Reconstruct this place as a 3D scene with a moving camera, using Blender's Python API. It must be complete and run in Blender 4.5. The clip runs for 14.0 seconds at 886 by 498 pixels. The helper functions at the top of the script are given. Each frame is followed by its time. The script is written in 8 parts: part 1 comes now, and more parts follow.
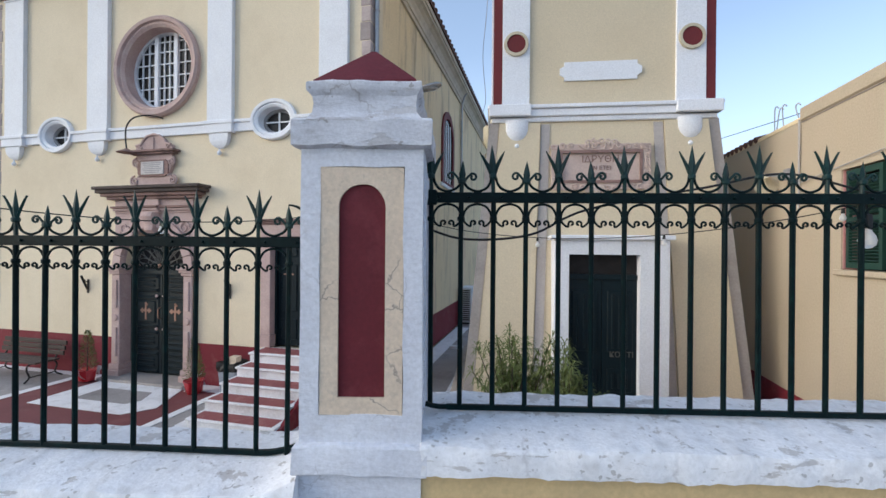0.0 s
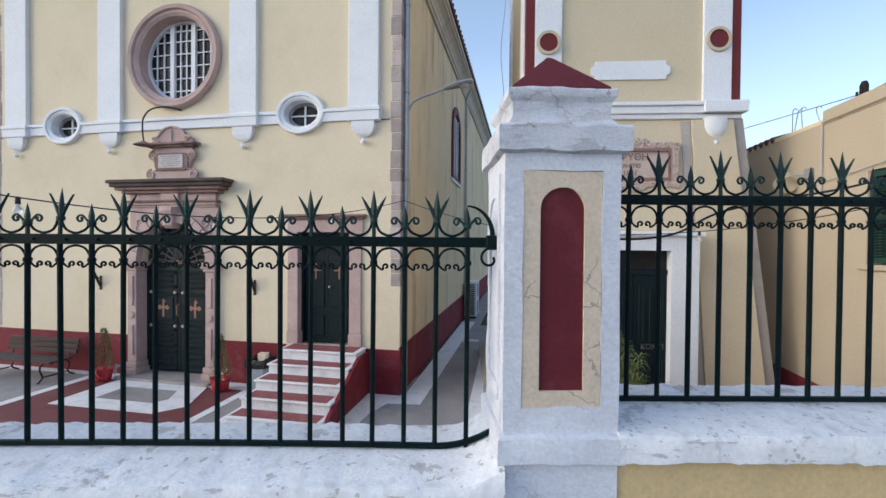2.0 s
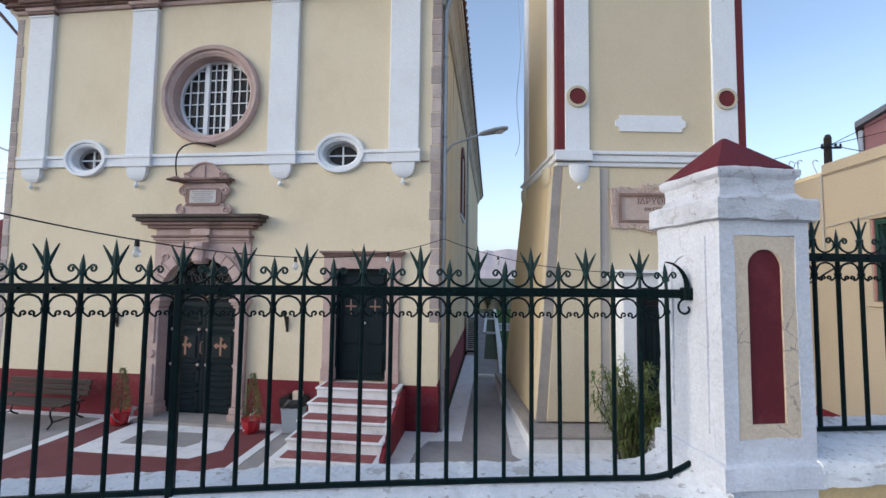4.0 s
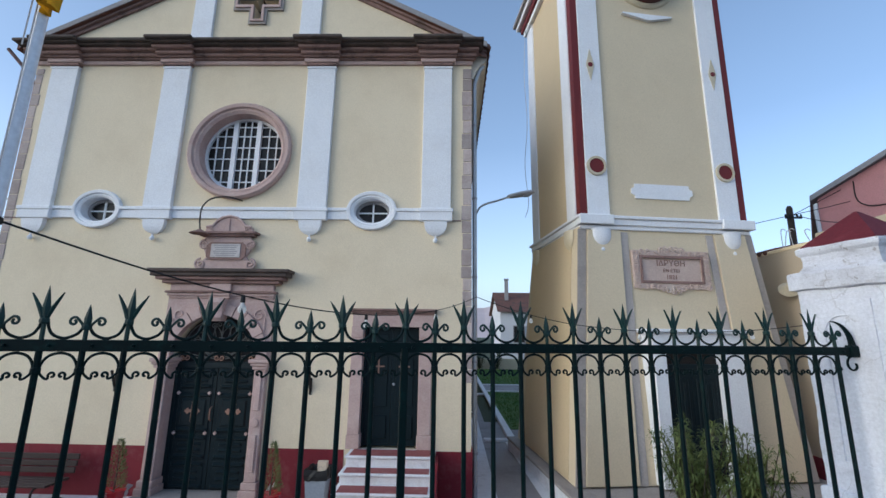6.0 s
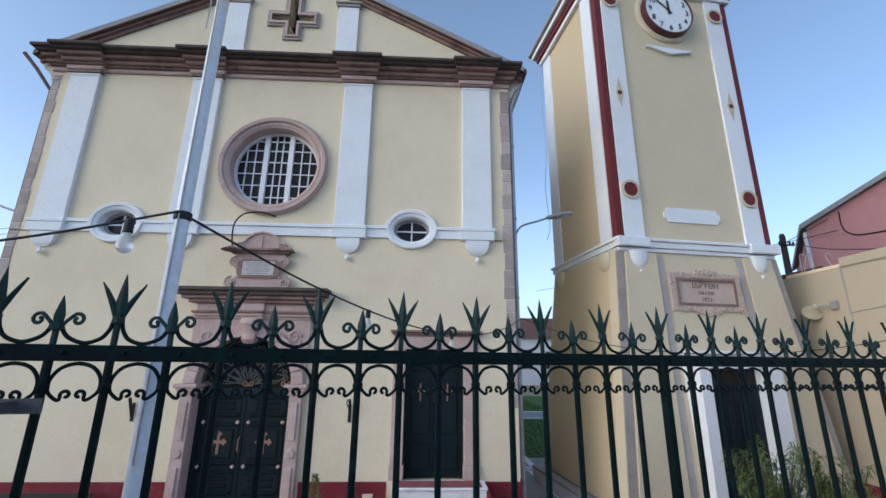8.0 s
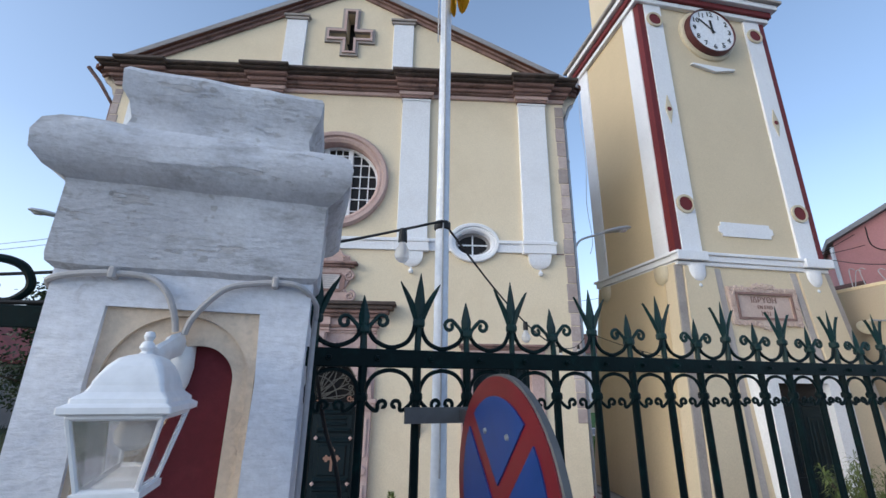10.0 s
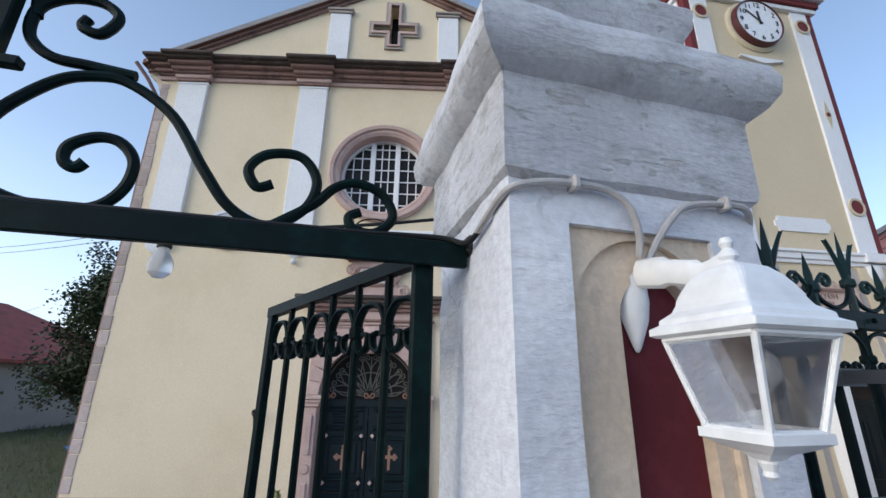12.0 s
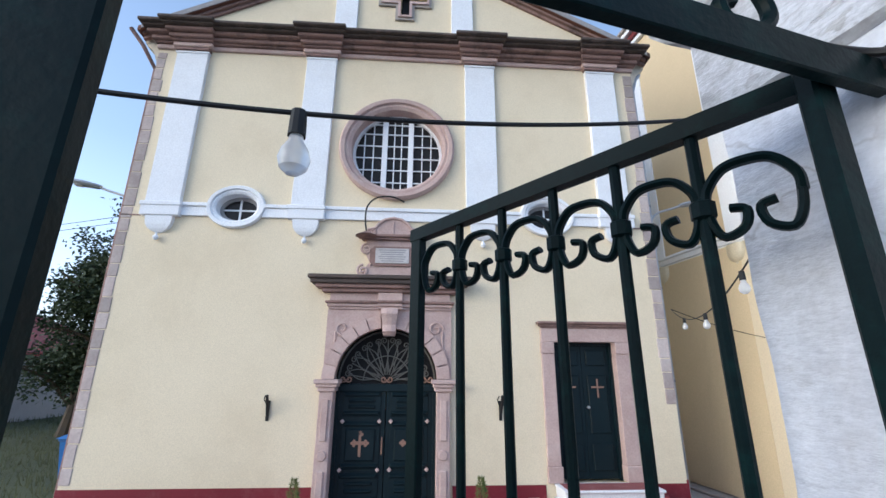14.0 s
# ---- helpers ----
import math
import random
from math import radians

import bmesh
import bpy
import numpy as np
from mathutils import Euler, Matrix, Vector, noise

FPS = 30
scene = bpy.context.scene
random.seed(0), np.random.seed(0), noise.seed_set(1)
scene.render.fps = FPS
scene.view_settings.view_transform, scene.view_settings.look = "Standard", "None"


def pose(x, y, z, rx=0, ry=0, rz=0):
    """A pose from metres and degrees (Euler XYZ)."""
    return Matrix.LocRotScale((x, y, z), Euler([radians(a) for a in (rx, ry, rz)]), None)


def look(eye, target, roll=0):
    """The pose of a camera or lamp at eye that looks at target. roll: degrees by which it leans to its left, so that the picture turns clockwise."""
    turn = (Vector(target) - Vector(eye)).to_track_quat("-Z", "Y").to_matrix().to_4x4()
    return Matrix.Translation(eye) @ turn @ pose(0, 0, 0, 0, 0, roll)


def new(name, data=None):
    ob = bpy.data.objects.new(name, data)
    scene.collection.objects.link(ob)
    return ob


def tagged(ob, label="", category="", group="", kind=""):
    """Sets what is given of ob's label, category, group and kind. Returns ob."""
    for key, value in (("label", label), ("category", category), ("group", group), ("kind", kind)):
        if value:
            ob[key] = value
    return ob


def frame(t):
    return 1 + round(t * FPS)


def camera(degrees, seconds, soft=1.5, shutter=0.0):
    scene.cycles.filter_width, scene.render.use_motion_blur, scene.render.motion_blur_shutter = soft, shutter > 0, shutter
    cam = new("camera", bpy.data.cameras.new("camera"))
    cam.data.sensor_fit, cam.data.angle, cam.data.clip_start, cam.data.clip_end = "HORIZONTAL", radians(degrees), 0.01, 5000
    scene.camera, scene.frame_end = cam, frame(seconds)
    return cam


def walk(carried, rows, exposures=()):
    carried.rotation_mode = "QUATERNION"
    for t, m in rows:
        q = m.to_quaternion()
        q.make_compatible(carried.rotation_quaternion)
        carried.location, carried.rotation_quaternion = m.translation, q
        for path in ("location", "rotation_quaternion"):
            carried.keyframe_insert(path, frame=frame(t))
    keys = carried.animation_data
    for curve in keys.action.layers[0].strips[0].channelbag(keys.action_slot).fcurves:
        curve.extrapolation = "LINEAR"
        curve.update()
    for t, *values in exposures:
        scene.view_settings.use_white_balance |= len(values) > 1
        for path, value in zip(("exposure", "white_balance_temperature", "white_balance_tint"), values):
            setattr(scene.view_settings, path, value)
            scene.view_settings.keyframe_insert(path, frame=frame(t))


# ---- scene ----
cam = camera(93.1, 14.0, shutter=0.0)
PATH = [
    (0, (-0.189, 0.258, 1.584), (-0.659, 2.202, 1.584), 0.5),
    (0.5, (-0.38, 0.13, 1.605), (-0.838, 2.077, 1.592), 0.4),
    (1, (-0.575, 0.053, 1.61), (-1.011, 2.005, 1.588), 0.4),
    (1.5, (-0.79, 0.052, 1.604), (-1.199, 2.009, 1.575), 0.4),
    (2, (-1.039, 0.003, 1.602), (-1.414, 1.968, 1.575), 0.5),
    (2.5, (-1.335, -0.067, 1.647), (-1.673, 1.904, 1.631), 0.6),
    (3, (-1.629, -0.128, 1.677), (-1.93, 1.849, 1.688), 0.7),
    (3.5, (-1.909, -0.289, 1.693), (-2.174, 1.692, 1.751), 0.7),
    (6, (-3.46, -0.58, 1.672), (-3.504, 1.38, 2.069), 0.8),
    (6.5, (-3.755, -0.57, 1.655), (-3.758, 1.382, 2.088), 0.8),
    (7, (-4.076, -0.476, 1.609), (-4.04, 1.469, 2.074), 0.7),
    (9.5, (-5.608, -0.363, 1.584), (-5.507, 1.552, 2.15), 0.7),
    (10, (-5.884, -0.336, 1.564), (-5.789, 1.576, 2.145), 0.7),
    (10.5, (-6.092, -0.297, 1.569), (-6.007, 1.612, 2.161), 0.7),
    (11, (-6.282, -0.258, 1.53), (-6.206, 1.649, 2.128), 0.6),
    (11.5, (-6.505, -0.208, 1.482), (-6.437, 1.7, 2.078), 0.7),
    (12, (-6.694, -0.108, 1.452), (-6.629, 1.8, 2.047), 0.8),
    (12.5, (-6.871, -0.072, 1.422), (-6.802, 1.838, 2.012), 0.5),
    (13, (-7.004, -0.001, 1.402), (-6.926, 1.909, 1.987), 0.4),
    (13.5, (-7.126, 0.121, 1.364), (-7.028, 2.035, 1.936), 0.35),
    (14, (-7.186, 0.259, 1.33), (-7.062, 2.176, 1.888), 0.35),
]
walk(cam, [(t, look(eye, target, roll)) for t, eye, target, roll in PATH], exposures=[(0.0, 0.37, 5550, 7), (4.0, 0.23, 5450, 7), (6.0, 0.02, 5150, 5), (7.0, 0.02, 5080, 5), (10.0, 0.22, 5320, 7), (12.0, 0.22, 5400, 7), (13.5, 0.36, 5150, 6), (14.0, 0.54, 5200, 7)])

# ---- world, sun ----
world = bpy.data.worlds.new("sky")
scene.world = world
world.use_nodes = True
wn = world.node_tree
sky = wn.nodes.new("ShaderNodeTexSky")
sky.sky_type = "NISHITA"
sky.sun_disc = False
SUN_EL, SUN_AZ = 20.0, 244.0
sky.sun_elevation = radians(SUN_EL)
sky.sun_rotation = radians(SUN_AZ)
sky.air_density, sky.dust_density, sky.ozone_density = 1.0, 3.5, 1.6
wn.nodes["Background"].inputs["Strength"].default_value = 0.135
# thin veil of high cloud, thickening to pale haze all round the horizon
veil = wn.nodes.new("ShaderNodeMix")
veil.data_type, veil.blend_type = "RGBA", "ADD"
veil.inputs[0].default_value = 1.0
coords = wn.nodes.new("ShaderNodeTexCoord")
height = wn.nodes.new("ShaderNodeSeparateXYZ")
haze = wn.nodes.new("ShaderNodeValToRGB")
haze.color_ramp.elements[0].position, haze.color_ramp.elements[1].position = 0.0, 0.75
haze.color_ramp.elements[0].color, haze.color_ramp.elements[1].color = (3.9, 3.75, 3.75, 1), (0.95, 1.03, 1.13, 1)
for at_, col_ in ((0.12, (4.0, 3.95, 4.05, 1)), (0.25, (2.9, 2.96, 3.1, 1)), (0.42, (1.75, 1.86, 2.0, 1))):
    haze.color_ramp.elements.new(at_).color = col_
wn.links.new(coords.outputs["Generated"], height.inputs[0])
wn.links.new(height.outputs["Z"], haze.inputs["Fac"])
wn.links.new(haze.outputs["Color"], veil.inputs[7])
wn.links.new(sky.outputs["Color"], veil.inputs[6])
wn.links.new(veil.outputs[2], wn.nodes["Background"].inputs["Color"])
sun = new("sun", bpy.data.lights.new("sun", "SUN"))
sun.data.energy, sun.data.angle, sun.data.color = 0.16, radians(75), (1.0, 0.97, 0.93)
a, e = radians(SUN_AZ), radians(SUN_EL)
sun.matrix_basis = look((0, 0, 0), (-math.sin(a) * math.cos(e), -math.cos(a) * math.cos(e), -math.sin(e)))

# ---- materials ----
def mat(name, col, col2=None, rough=0.8, metal=0.0, grain=40.0, patch=1.3, bump=0.15, dist=0.004, stain=None, stain_amt=0.0,
        stain_scale=2.0, spec=0.4, rand=0.0, streak=False, coat=0.0, brush=False, crack=0.0, crack_scale=5.0, chips=0.0, peel=0.0, peel_scale=7.0):
    """Two scales of colour variation, optional stains with their own shape, fine relief."""
    m = bpy.data.materials.new(name)
    m.use_nodes = True
    nt = m.node_tree
    N, L = nt.nodes, nt.links
    b = N["Principled BSDF"]
    b.inputs["Roughness"].default_value = rough
    b.inputs["Metallic"].default_value = metal
    b.inputs["Specular IOR Level"].default_value = spec
    b.inputs["Coat Weight"].default_value = coat
    geo = N.new("ShaderNodeNewGeometry")
    col2 = col2 or tuple(c * 0.86 for c in col)

    def noise_tex(scale, detail=4.0, rough_=0.55, vec=None):
        n = N.new("ShaderNodeTexNoise")
        n.inputs["Scale"].default_value = scale
        n.inputs["Detail"].default_value = detail
        n.inputs["Roughness"].default_value = rough_
        L.new(vec or geo.outputs["Position"], n.inputs["Vector"])
        return n

    def ramp(src, lo, hi, c0=(0, 0, 0), c1=(1, 1, 1)):
        r = N.new("ShaderNodeValToRGB")
        r.color_ramp.elements[0].position, r.color_ramp.elements[1].position = lo, hi
        r.color_ramp.elements[0].color, r.color_ramp.elements[1].color = (*c0, 1), (*c1, 1)
        L.new(src, r.inputs["Fac"])
        return r

    def mix(fac, c_a, c_b, mode="MIX"):
        x = N.new("ShaderNodeMix")
        x.data_type, x.blend_type = "RGBA", mode
        for sock, v in ((x.inputs[0], fac), (x.inputs[6], c_a), (x.inputs[7], c_b)):
            if isinstance(v, (int, float)):
                sock.default_value = v
            elif isinstance(v, tuple):
                sock.default_value = (*v, 1)
            else:
                L.new(v, sock)
        return x.outputs[2]

    big = noise_tex(patch, 5.0, 0.6)
    fine = noise_tex(grain, 3.0, 0.6)
    c = mix(ramp(big.outputs["Fac"], 0.3, 0.72).outputs["Color"], tuple(col), tuple(col2))
    g = ramp(fine.outputs["Fac"], 0.25, 0.75, (0.86, 0.86, 0.86), (1.08, 1.08, 1.08))
    c = mix(1.0, c, g.outputs["Color"], "MULTIPLY")
    if stain:
        vec = None
        if streak or brush:
            mp = N.new("ShaderNodeMapping")
            mp.inputs["Scale"].default_value = (1.0, 1.0, 0.16) if streak else (0.8, 0.8, 1.8)
            L.new(geo.outputs["Position"], mp.inputs["Vector"])
            vec = mp.outputs["Vector"]
        sn = noise_tex(stain_scale, 7.0, 0.68, vec)
        f = ramp(sn.outputs["Fac"], 0.52, 0.70)
        mult = N.new("ShaderNodeMath")
        mult.operation = "MULTIPLY"
        mult.inputs[1].default_value = stain_amt
        L.new(f.outputs["Color"], mult.inputs[0])
        c = mix(mult.outputs[0], c, tuple(stain))
    crack_f = None
    if crack:
        wob = noise_tex(6.0, 4.0, 0.6)
        vm = N.new("ShaderNodeMix")
        vm.data_type = "RGBA"
        vm.blend_type = "ADD"
        vm.inputs[0].default_value = 0.16
        L.new(geo.outputs["Position"], vm.inputs[6])
        L.new(wob.outputs["Color"], vm.inputs[7])
        vo = N.new("ShaderNodeTexVoronoi")
        vo.feature = "DISTANCE_TO_EDGE"
        vo.inputs["Scale"].default_value = crack_scale
        L.new(vm.outputs[2], vo.inputs["Vector"])
        line = ramp(vo.outputs["Distance"], 0.0, 0.022, (1, 1, 1), (0, 0, 0))
        where = ramp(noise_tex(3.2, 3.0).outputs["Fac"], 0.50, 0.58)
        cm = N.new("ShaderNodeMath")
        cm.operation = "MULTIPLY"
        L.new(line.outputs["Color"], cm.inputs[0])
        L.new(where.outputs["Color"], cm.inputs[1])
        cs_ = N.new("ShaderNodeMath")
        cs_.operation = "MULTIPLY"
        cs_.inputs[1].default_value = crack
        L.new(cm.outputs[0], cs_.inputs[0])
        crack_f = cs_.outputs[0]
        c = mix(crack_f, c, (0.20, 0.17, 0.16))
    if chips:
        ch_n = ramp(noise_tex(26.0, 2.0, 0.5).outputs["Fac"], 0.665, 0.70)
        cm2 = N.new("ShaderNodeMath")
        cm2.operation = "MULTIPLY"
        cm2.inputs[1].default_value = chips
        L.new(ch_n.outputs["Color"], cm2.inputs[0])
        c = mix(cm2.outputs[0], c, (0.22, 0.20, 0.18))
    peel_f = None
    if peel:
        pm = N.new("ShaderNodeMapping")
        pm.inputs["Scale"].default_value = (0.55, 0.55, 2.4)
        L.new(geo.outputs["Position"], pm.inputs["Vector"])
        peel_f = ramp(noise_tex(peel_scale, 9.0, 0.66, pm.outputs["Vector"]).outputs["Fac"], 0.60, 0.625)
        pk = N.new("ShaderNodeMath")
        pk.operation = "MULTIPLY"
        pk.inputs[1].default_value = peel
        L.new(peel_f.outputs["Color"], pk.inputs[0])
        c = mix(pk.outputs[0], c, (0.36, 0.325, 0.30))
    if rand:
        oi = N.new("ShaderNodeObjectInfo")
        r = ramp(oi.outputs["Random"], 0.0, 1.0, (1 - rand,) * 3, (1 + rand * 0.6,) * 3)
        c = mix(1.0, c, r.outputs["Color"], "MULTIPLY")
    L.new(c, b.inputs["Base Color"])
    if bump:
        bp = N.new("ShaderNodeBump")
        bp.inputs["Strength"].default_value = bump
        bp.inputs["Distance"].default_value = dist
        add = N.new("ShaderNodeMath")
        add.operation = "ADD"
        vec = None
        if brush:
            mp = N.new("ShaderNodeMapping")
            mp.inputs["Scale"].default_value = (0.8, 0.8, 2.2)
            L.new(geo.outputs["Position"], mp.inputs["Vector"])
            vec = mp.outputs["Vector"]
        mid = noise_tex(grain * (0.45 if brush else 0.25), 4.0, 0.6, vec)
        L.new(mid.outputs["Fac"], add.inputs[0])
        soft = N.new("ShaderNodeMath")
        soft.operation = "MULTIPLY"
        soft.inputs[1].default_value = 0.3 if brush else 1.0
        L.new(fine.outputs["Fac"], soft.inputs[0])
        L.new(soft.outputs[0], add.inputs[1])
        relief = add.outputs[0]
        if peel:
            cut = N.new("ShaderNodeMath")
            cut.operation = "SUBTRACT"
            L.new(relief, cut.inputs[0])
            L.new(peel_f.outputs["Color"], cut.inputs[1])
            relief = cut.outputs[0]
        L.new(relief, bp.inputs["Height"])
        L.new(bp.outputs["Normal"], b.inputs["Normal"])
    return m


def glass(name, col, rough=0.03, alpha=None, trans=1.0):
    m = bpy.data.materials.new(name)
    m.use_nodes = True
    b = m.node_tree.nodes["Principled BSDF"]
    b.inputs["Base Color"].default_value = (*col, 1)
    b.inputs["Roughness"].default_value = rough
    b.inputs["Transmission Weight"].default_value = trans
    b.inputs["IOR"].default_value = 1.45
    return m


YELLOW = mat("yellow_plaster", (0.78, 0.675, 0.495), (0.735, 0.63, 0.455), 0.9, grain=60, patch=0.9, bump=0.12, stain=(0.60, 0.50, 0.34), stain_amt=0.25, stain_scale=0.9)
YELLOW_OLD = mat("weathered_yellow_plaster", (0.86, 0.71, 0.46), (0.80, 0.65, 0.41), 0.92, grain=40, patch=0.7, bump=0.2, stain=(0.24, 0.17, 0.12), stain_amt=0.75, stain_scale=2.2, streak=True)
TOWER_Y = mat("tower_yellow_plaster", (0.68, 0.58, 0.41), (0.635, 0.54, 0.38), 0.9, grain=55, patch=0.8, bump=0.12, stain=(0.58, 0.47, 0.30), stain_amt=0.25, stain_scale=0.7)
# tower yellow darkened to stand for the shaded left side, plus streaked stains
TOWER_SHADED = mat("shade_toned_tower_plaster", (0.63, 0.51, 0.325), (0.59, 0.475, 0.30), 0.9, grain=55, patch=0.6, bump=0.12, stain=(0.44, 0.34, 0.20), stain_amt=0.4, stain_scale=0.6, streak=True)
HOUSE_Y = mat("house_yellow_plaster", (0.53, 0.445, 0.33), (0.48, 0.40, 0.29), 0.9, grain=50, patch=0.7, bump=0.15, stain=(0.52, 0.43, 0.28), stain_amt=0.4, stain_scale=0.8, streak=True)
WALL_Y = mat("street_wall_yellow", (0.66, 0.50, 0.26), (0.60, 0.45, 0.23), 0.9, grain=45, patch=2.0, bump=0.25, stain=(0.40, 0.32, 0.2), stain_amt=0.3)
WHITE = mat("white_paint", (0.83, 0.84, 0.87), (0.78, 0.79, 0.83), 0.75, grain=50, patch=1.5, bump=0.1, stain=(0.62, 0.60, 0.60), stain_amt=0.25, stain_scale=1.6)
LIME = mat("rough_whitewash", (0.74, 0.75, 0.80), (0.65, 0.66, 0.72), 0.85, grain=60, patch=3.5, bump=0.62, dist=0.008, stain=(0.52, 0.50, 0.51), stain_amt=0.28, stain_scale=9.0, brush=True, crack=0.3, chips=0.10)
LIME_CAP = mat("weathered_whitewash", (0.66, 0.67, 0.71), (0.48, 0.48, 0.51), 0.9, grain=90, patch=5.0, bump=0.6, dist=0.008, stain=(0.26, 0.25, 0.25), stain_amt=0.7, stain_scale=11.0, brush=True, crack=0.25, crack_scale=4.0, chips=0.4, peel=0.35, peel_scale=8.0)
COPING = mat("speckled_whitewash", (0.87, 0.87, 0.89), (0.80, 0.80, 0.82), 0.9, grain=60, patch=3.0, bump=0.4, dist=0.006, stain=(0.42, 0.40, 0.39), stain_amt=0.5, stain_scale=15.0, crack=0.22, crack_scale=2.2, chips=0.5, peel=0.55, peel_scale=9.0)
TAN = mat("tan_plaster", (0.72, 0.595, 0.455), (0.65, 0.53, 0.405), 0.9, grain=60, patch=4.0, bump=0.45, dist=0.007, stain=(0.76, 0.66, 0.54), stain_amt=0.4, stain_scale=6.0, crack=0.8, crack_scale=6.0, chips=0.15)
NICHE = mat("dark_red_paint", (0.125, 0.012, 0.020), (0.10, 0.010, 0.017), 0.75, grain=60, patch=5.0, bump=0.2, stain=(0.20, 0.04, 0.05), stain_amt=0.4, stain_scale=8.0)
WAINSCOT = mat("red_wainscot_paint", (0.20, 0.018, 0.030), (0.16, 0.014, 0.024), 0.8, grain=50, patch=1.5, bump=0.2, stain=(0.32, 0.12, 0.12), stain_amt=0.35, stain_scale=3.0)
TRIMRED = mat("brown_red_trim", (0.15, 0.020, 0.022), (0.125, 0.017, 0.019), 0.7, grain=50, patch=2.0, bump=0.1)
STONE = mat("pink_stone", (0.56, 0.42, 0.38), (0.46, 0.33, 0.30), 0.85, grain=35, patch=3.0, bump=0.35, stain=(0.60, 0.50, 0.46), stain_amt=0.5, stain_scale=4.0, rand=0.08)
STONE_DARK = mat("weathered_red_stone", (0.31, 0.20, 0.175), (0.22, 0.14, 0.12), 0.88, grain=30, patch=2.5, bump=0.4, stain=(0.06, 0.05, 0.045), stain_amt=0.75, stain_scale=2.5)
STONE_BLACK = mat("near_black_stone", (0.10, 0.075, 0.065), (0.06, 0.05, 0.045), 0.9, grain=30, patch=2.0, bump=0.5, stain=(0.22, 0.16, 0.14), stain_amt=0.5, stain_scale=3.0)
QUOIN = mat("quoin_stone", (0.52, 0.45, 0.42), (0.42, 0.34, 0.32), 0.9, grain=30, patch=2.0, bump=0.4, rand=0.3, stain=(0.3, 0.24, 0.22), stain_amt=0.4, stain_scale=4)
GREYSTONE = mat("grey_stone", (0.40, 0.36, 0.33), (0.32, 0.29, 0.27), 0.9, grain=30, patch=2.0, bump=0.3, stain=(0.2, 0.18, 0.17), stain_amt=0.5, stain_scale=2.2)
MARBLE = mat("pale_marble", (0.60, 0.56, 0.55), (0.5, 0.46, 0.45), 0.6, grain=30, patch=6.0, bump=0.1)
DOOR_G = mat("dark_green_door_paint", (0.004, 0.014, 0.019), (0.003, 0.010, 0.014), 0.5, grain=40, patch=3.0, bump=0.12, spec=0.25)
IRON = mat("dark_green_iron", (0.003, 0.011, 0.012), (0.002, 0.008, 0.009), 0.45, grain=90, patch=12.0, bump=0.25, dist=0.002, spec=0.10, stain=(0.006, 0.030, 0.028), stain_amt=0.5, stain_scale=16.0)
IRON_TIP = mat("worn_green_iron", (0.007, 0.036, 0.032), (0.005, 0.020, 0.020), 0.48, grain=90, patch=14.0, bump=0.3, dist=0.002, spec=0.3)
BLACK = mat("black_iron", (0.012, 0.012, 0.012), rough=0.55, grain=60, bump=0.15)
GOLD = mat("worn_copper_gold", (0.36, 0.21, 0.15), (0.27, 0.16, 0.12), 0.5, metal=0.3, grain=60, bump=0.1)
# near-black colour that stands in for the darkness of unlit rooms
UNLIT = mat("painted_interior_dark", (0.010, 0.010, 0.012), rough=0.9, bump=0)
PANE = mat("dark_window_pane", (0.030, 0.027, 0.027), (0.018, 0.017, 0.017), 0.2, grain=10, patch=3.0, bump=0, spec=0.12)
GALV = mat("galvanised_metal", (0.42, 0.43, 0.45), (0.34, 0.35, 0.37), 0.45, metal=0.6, grain=30, bump=0.05)
POLE_W = mat("white_pole_paint", (0.78, 0.80, 0.84), (0.72, 0.74, 0.80), 0.4, grain=30, patch=3, bump=0.05)
PVC = mat("white_lantern_enamel", (0.85, 0.85, 0.86), (0.82, 0.82, 0.83), 0.32, grain=20, bump=0.02, spec=0.5)
CONDUIT = mat("pale_grey_conduit", (0.50, 0.48, 0.47), (0.42, 0.40, 0.40), 0.6, grain=60, bump=0.1)
CABLE = mat("black_cable", (0.012, 0.012, 0.013), rough=0.6, bump=0)
BULB = glass("frosted_bulb_glass", (0.92, 0.92, 0.92), 0.3, trans=0.65)
LGLASS = glass("clear_lantern_glass", (1, 1, 1), 0.02)
SIGN_R = mat("sign_red", (0.14, 0.007, 0.012), (0.12, 0.006, 0.010), 0.35, grain=20, patch=6, bump=0, spec=0.5)
SIGN_B = mat("sign_blue", (0.008, 0.040, 0.20), (0.007, 0.034, 0.17), 0.35, grain=20, patch=6, bump=0, spec=0.5)
ROOF = mat("clay_roof_tile", (0.16, 0.075, 0.055), (0.10, 0.055, 0.045), 0.9, grain=30, patch=2, bump=0.4, stain=(0.07, 0.06, 0.05), stain_amt=0.6, rand=0.15)
CONC = mat("stained_concrete", (0.37, 0.35, 0.345), (0.28, 0.265, 0.265), 0.9, grain=40, patch=1.2, bump=0.3, stain=(0.13, 0.12, 0.12), stain_amt=0.5, stain_scale=1.7)
ASPHALT = mat("asphalt", (0.055, 0.055, 0.057), (0.045, 0.045, 0.046), 0.92, grain=120, patch=0.8, bump=0.5)
BOUNCE_PAVING = mat("bounce_paving", (0.30, 0.29, 0.28), (0.24, 0.23, 0.23), 0.9, grain=60, patch=1.5, bump=0.3)
FLOORRED = mat("red_court_paint", (0.19, 0.058, 0.062), (0.15, 0.045, 0.05), 0.82, grain=50, patch=1.2, bump=0.2, stain=(0.26, 0.12, 0.115), stain_amt=0.45, stain_scale=2.2)
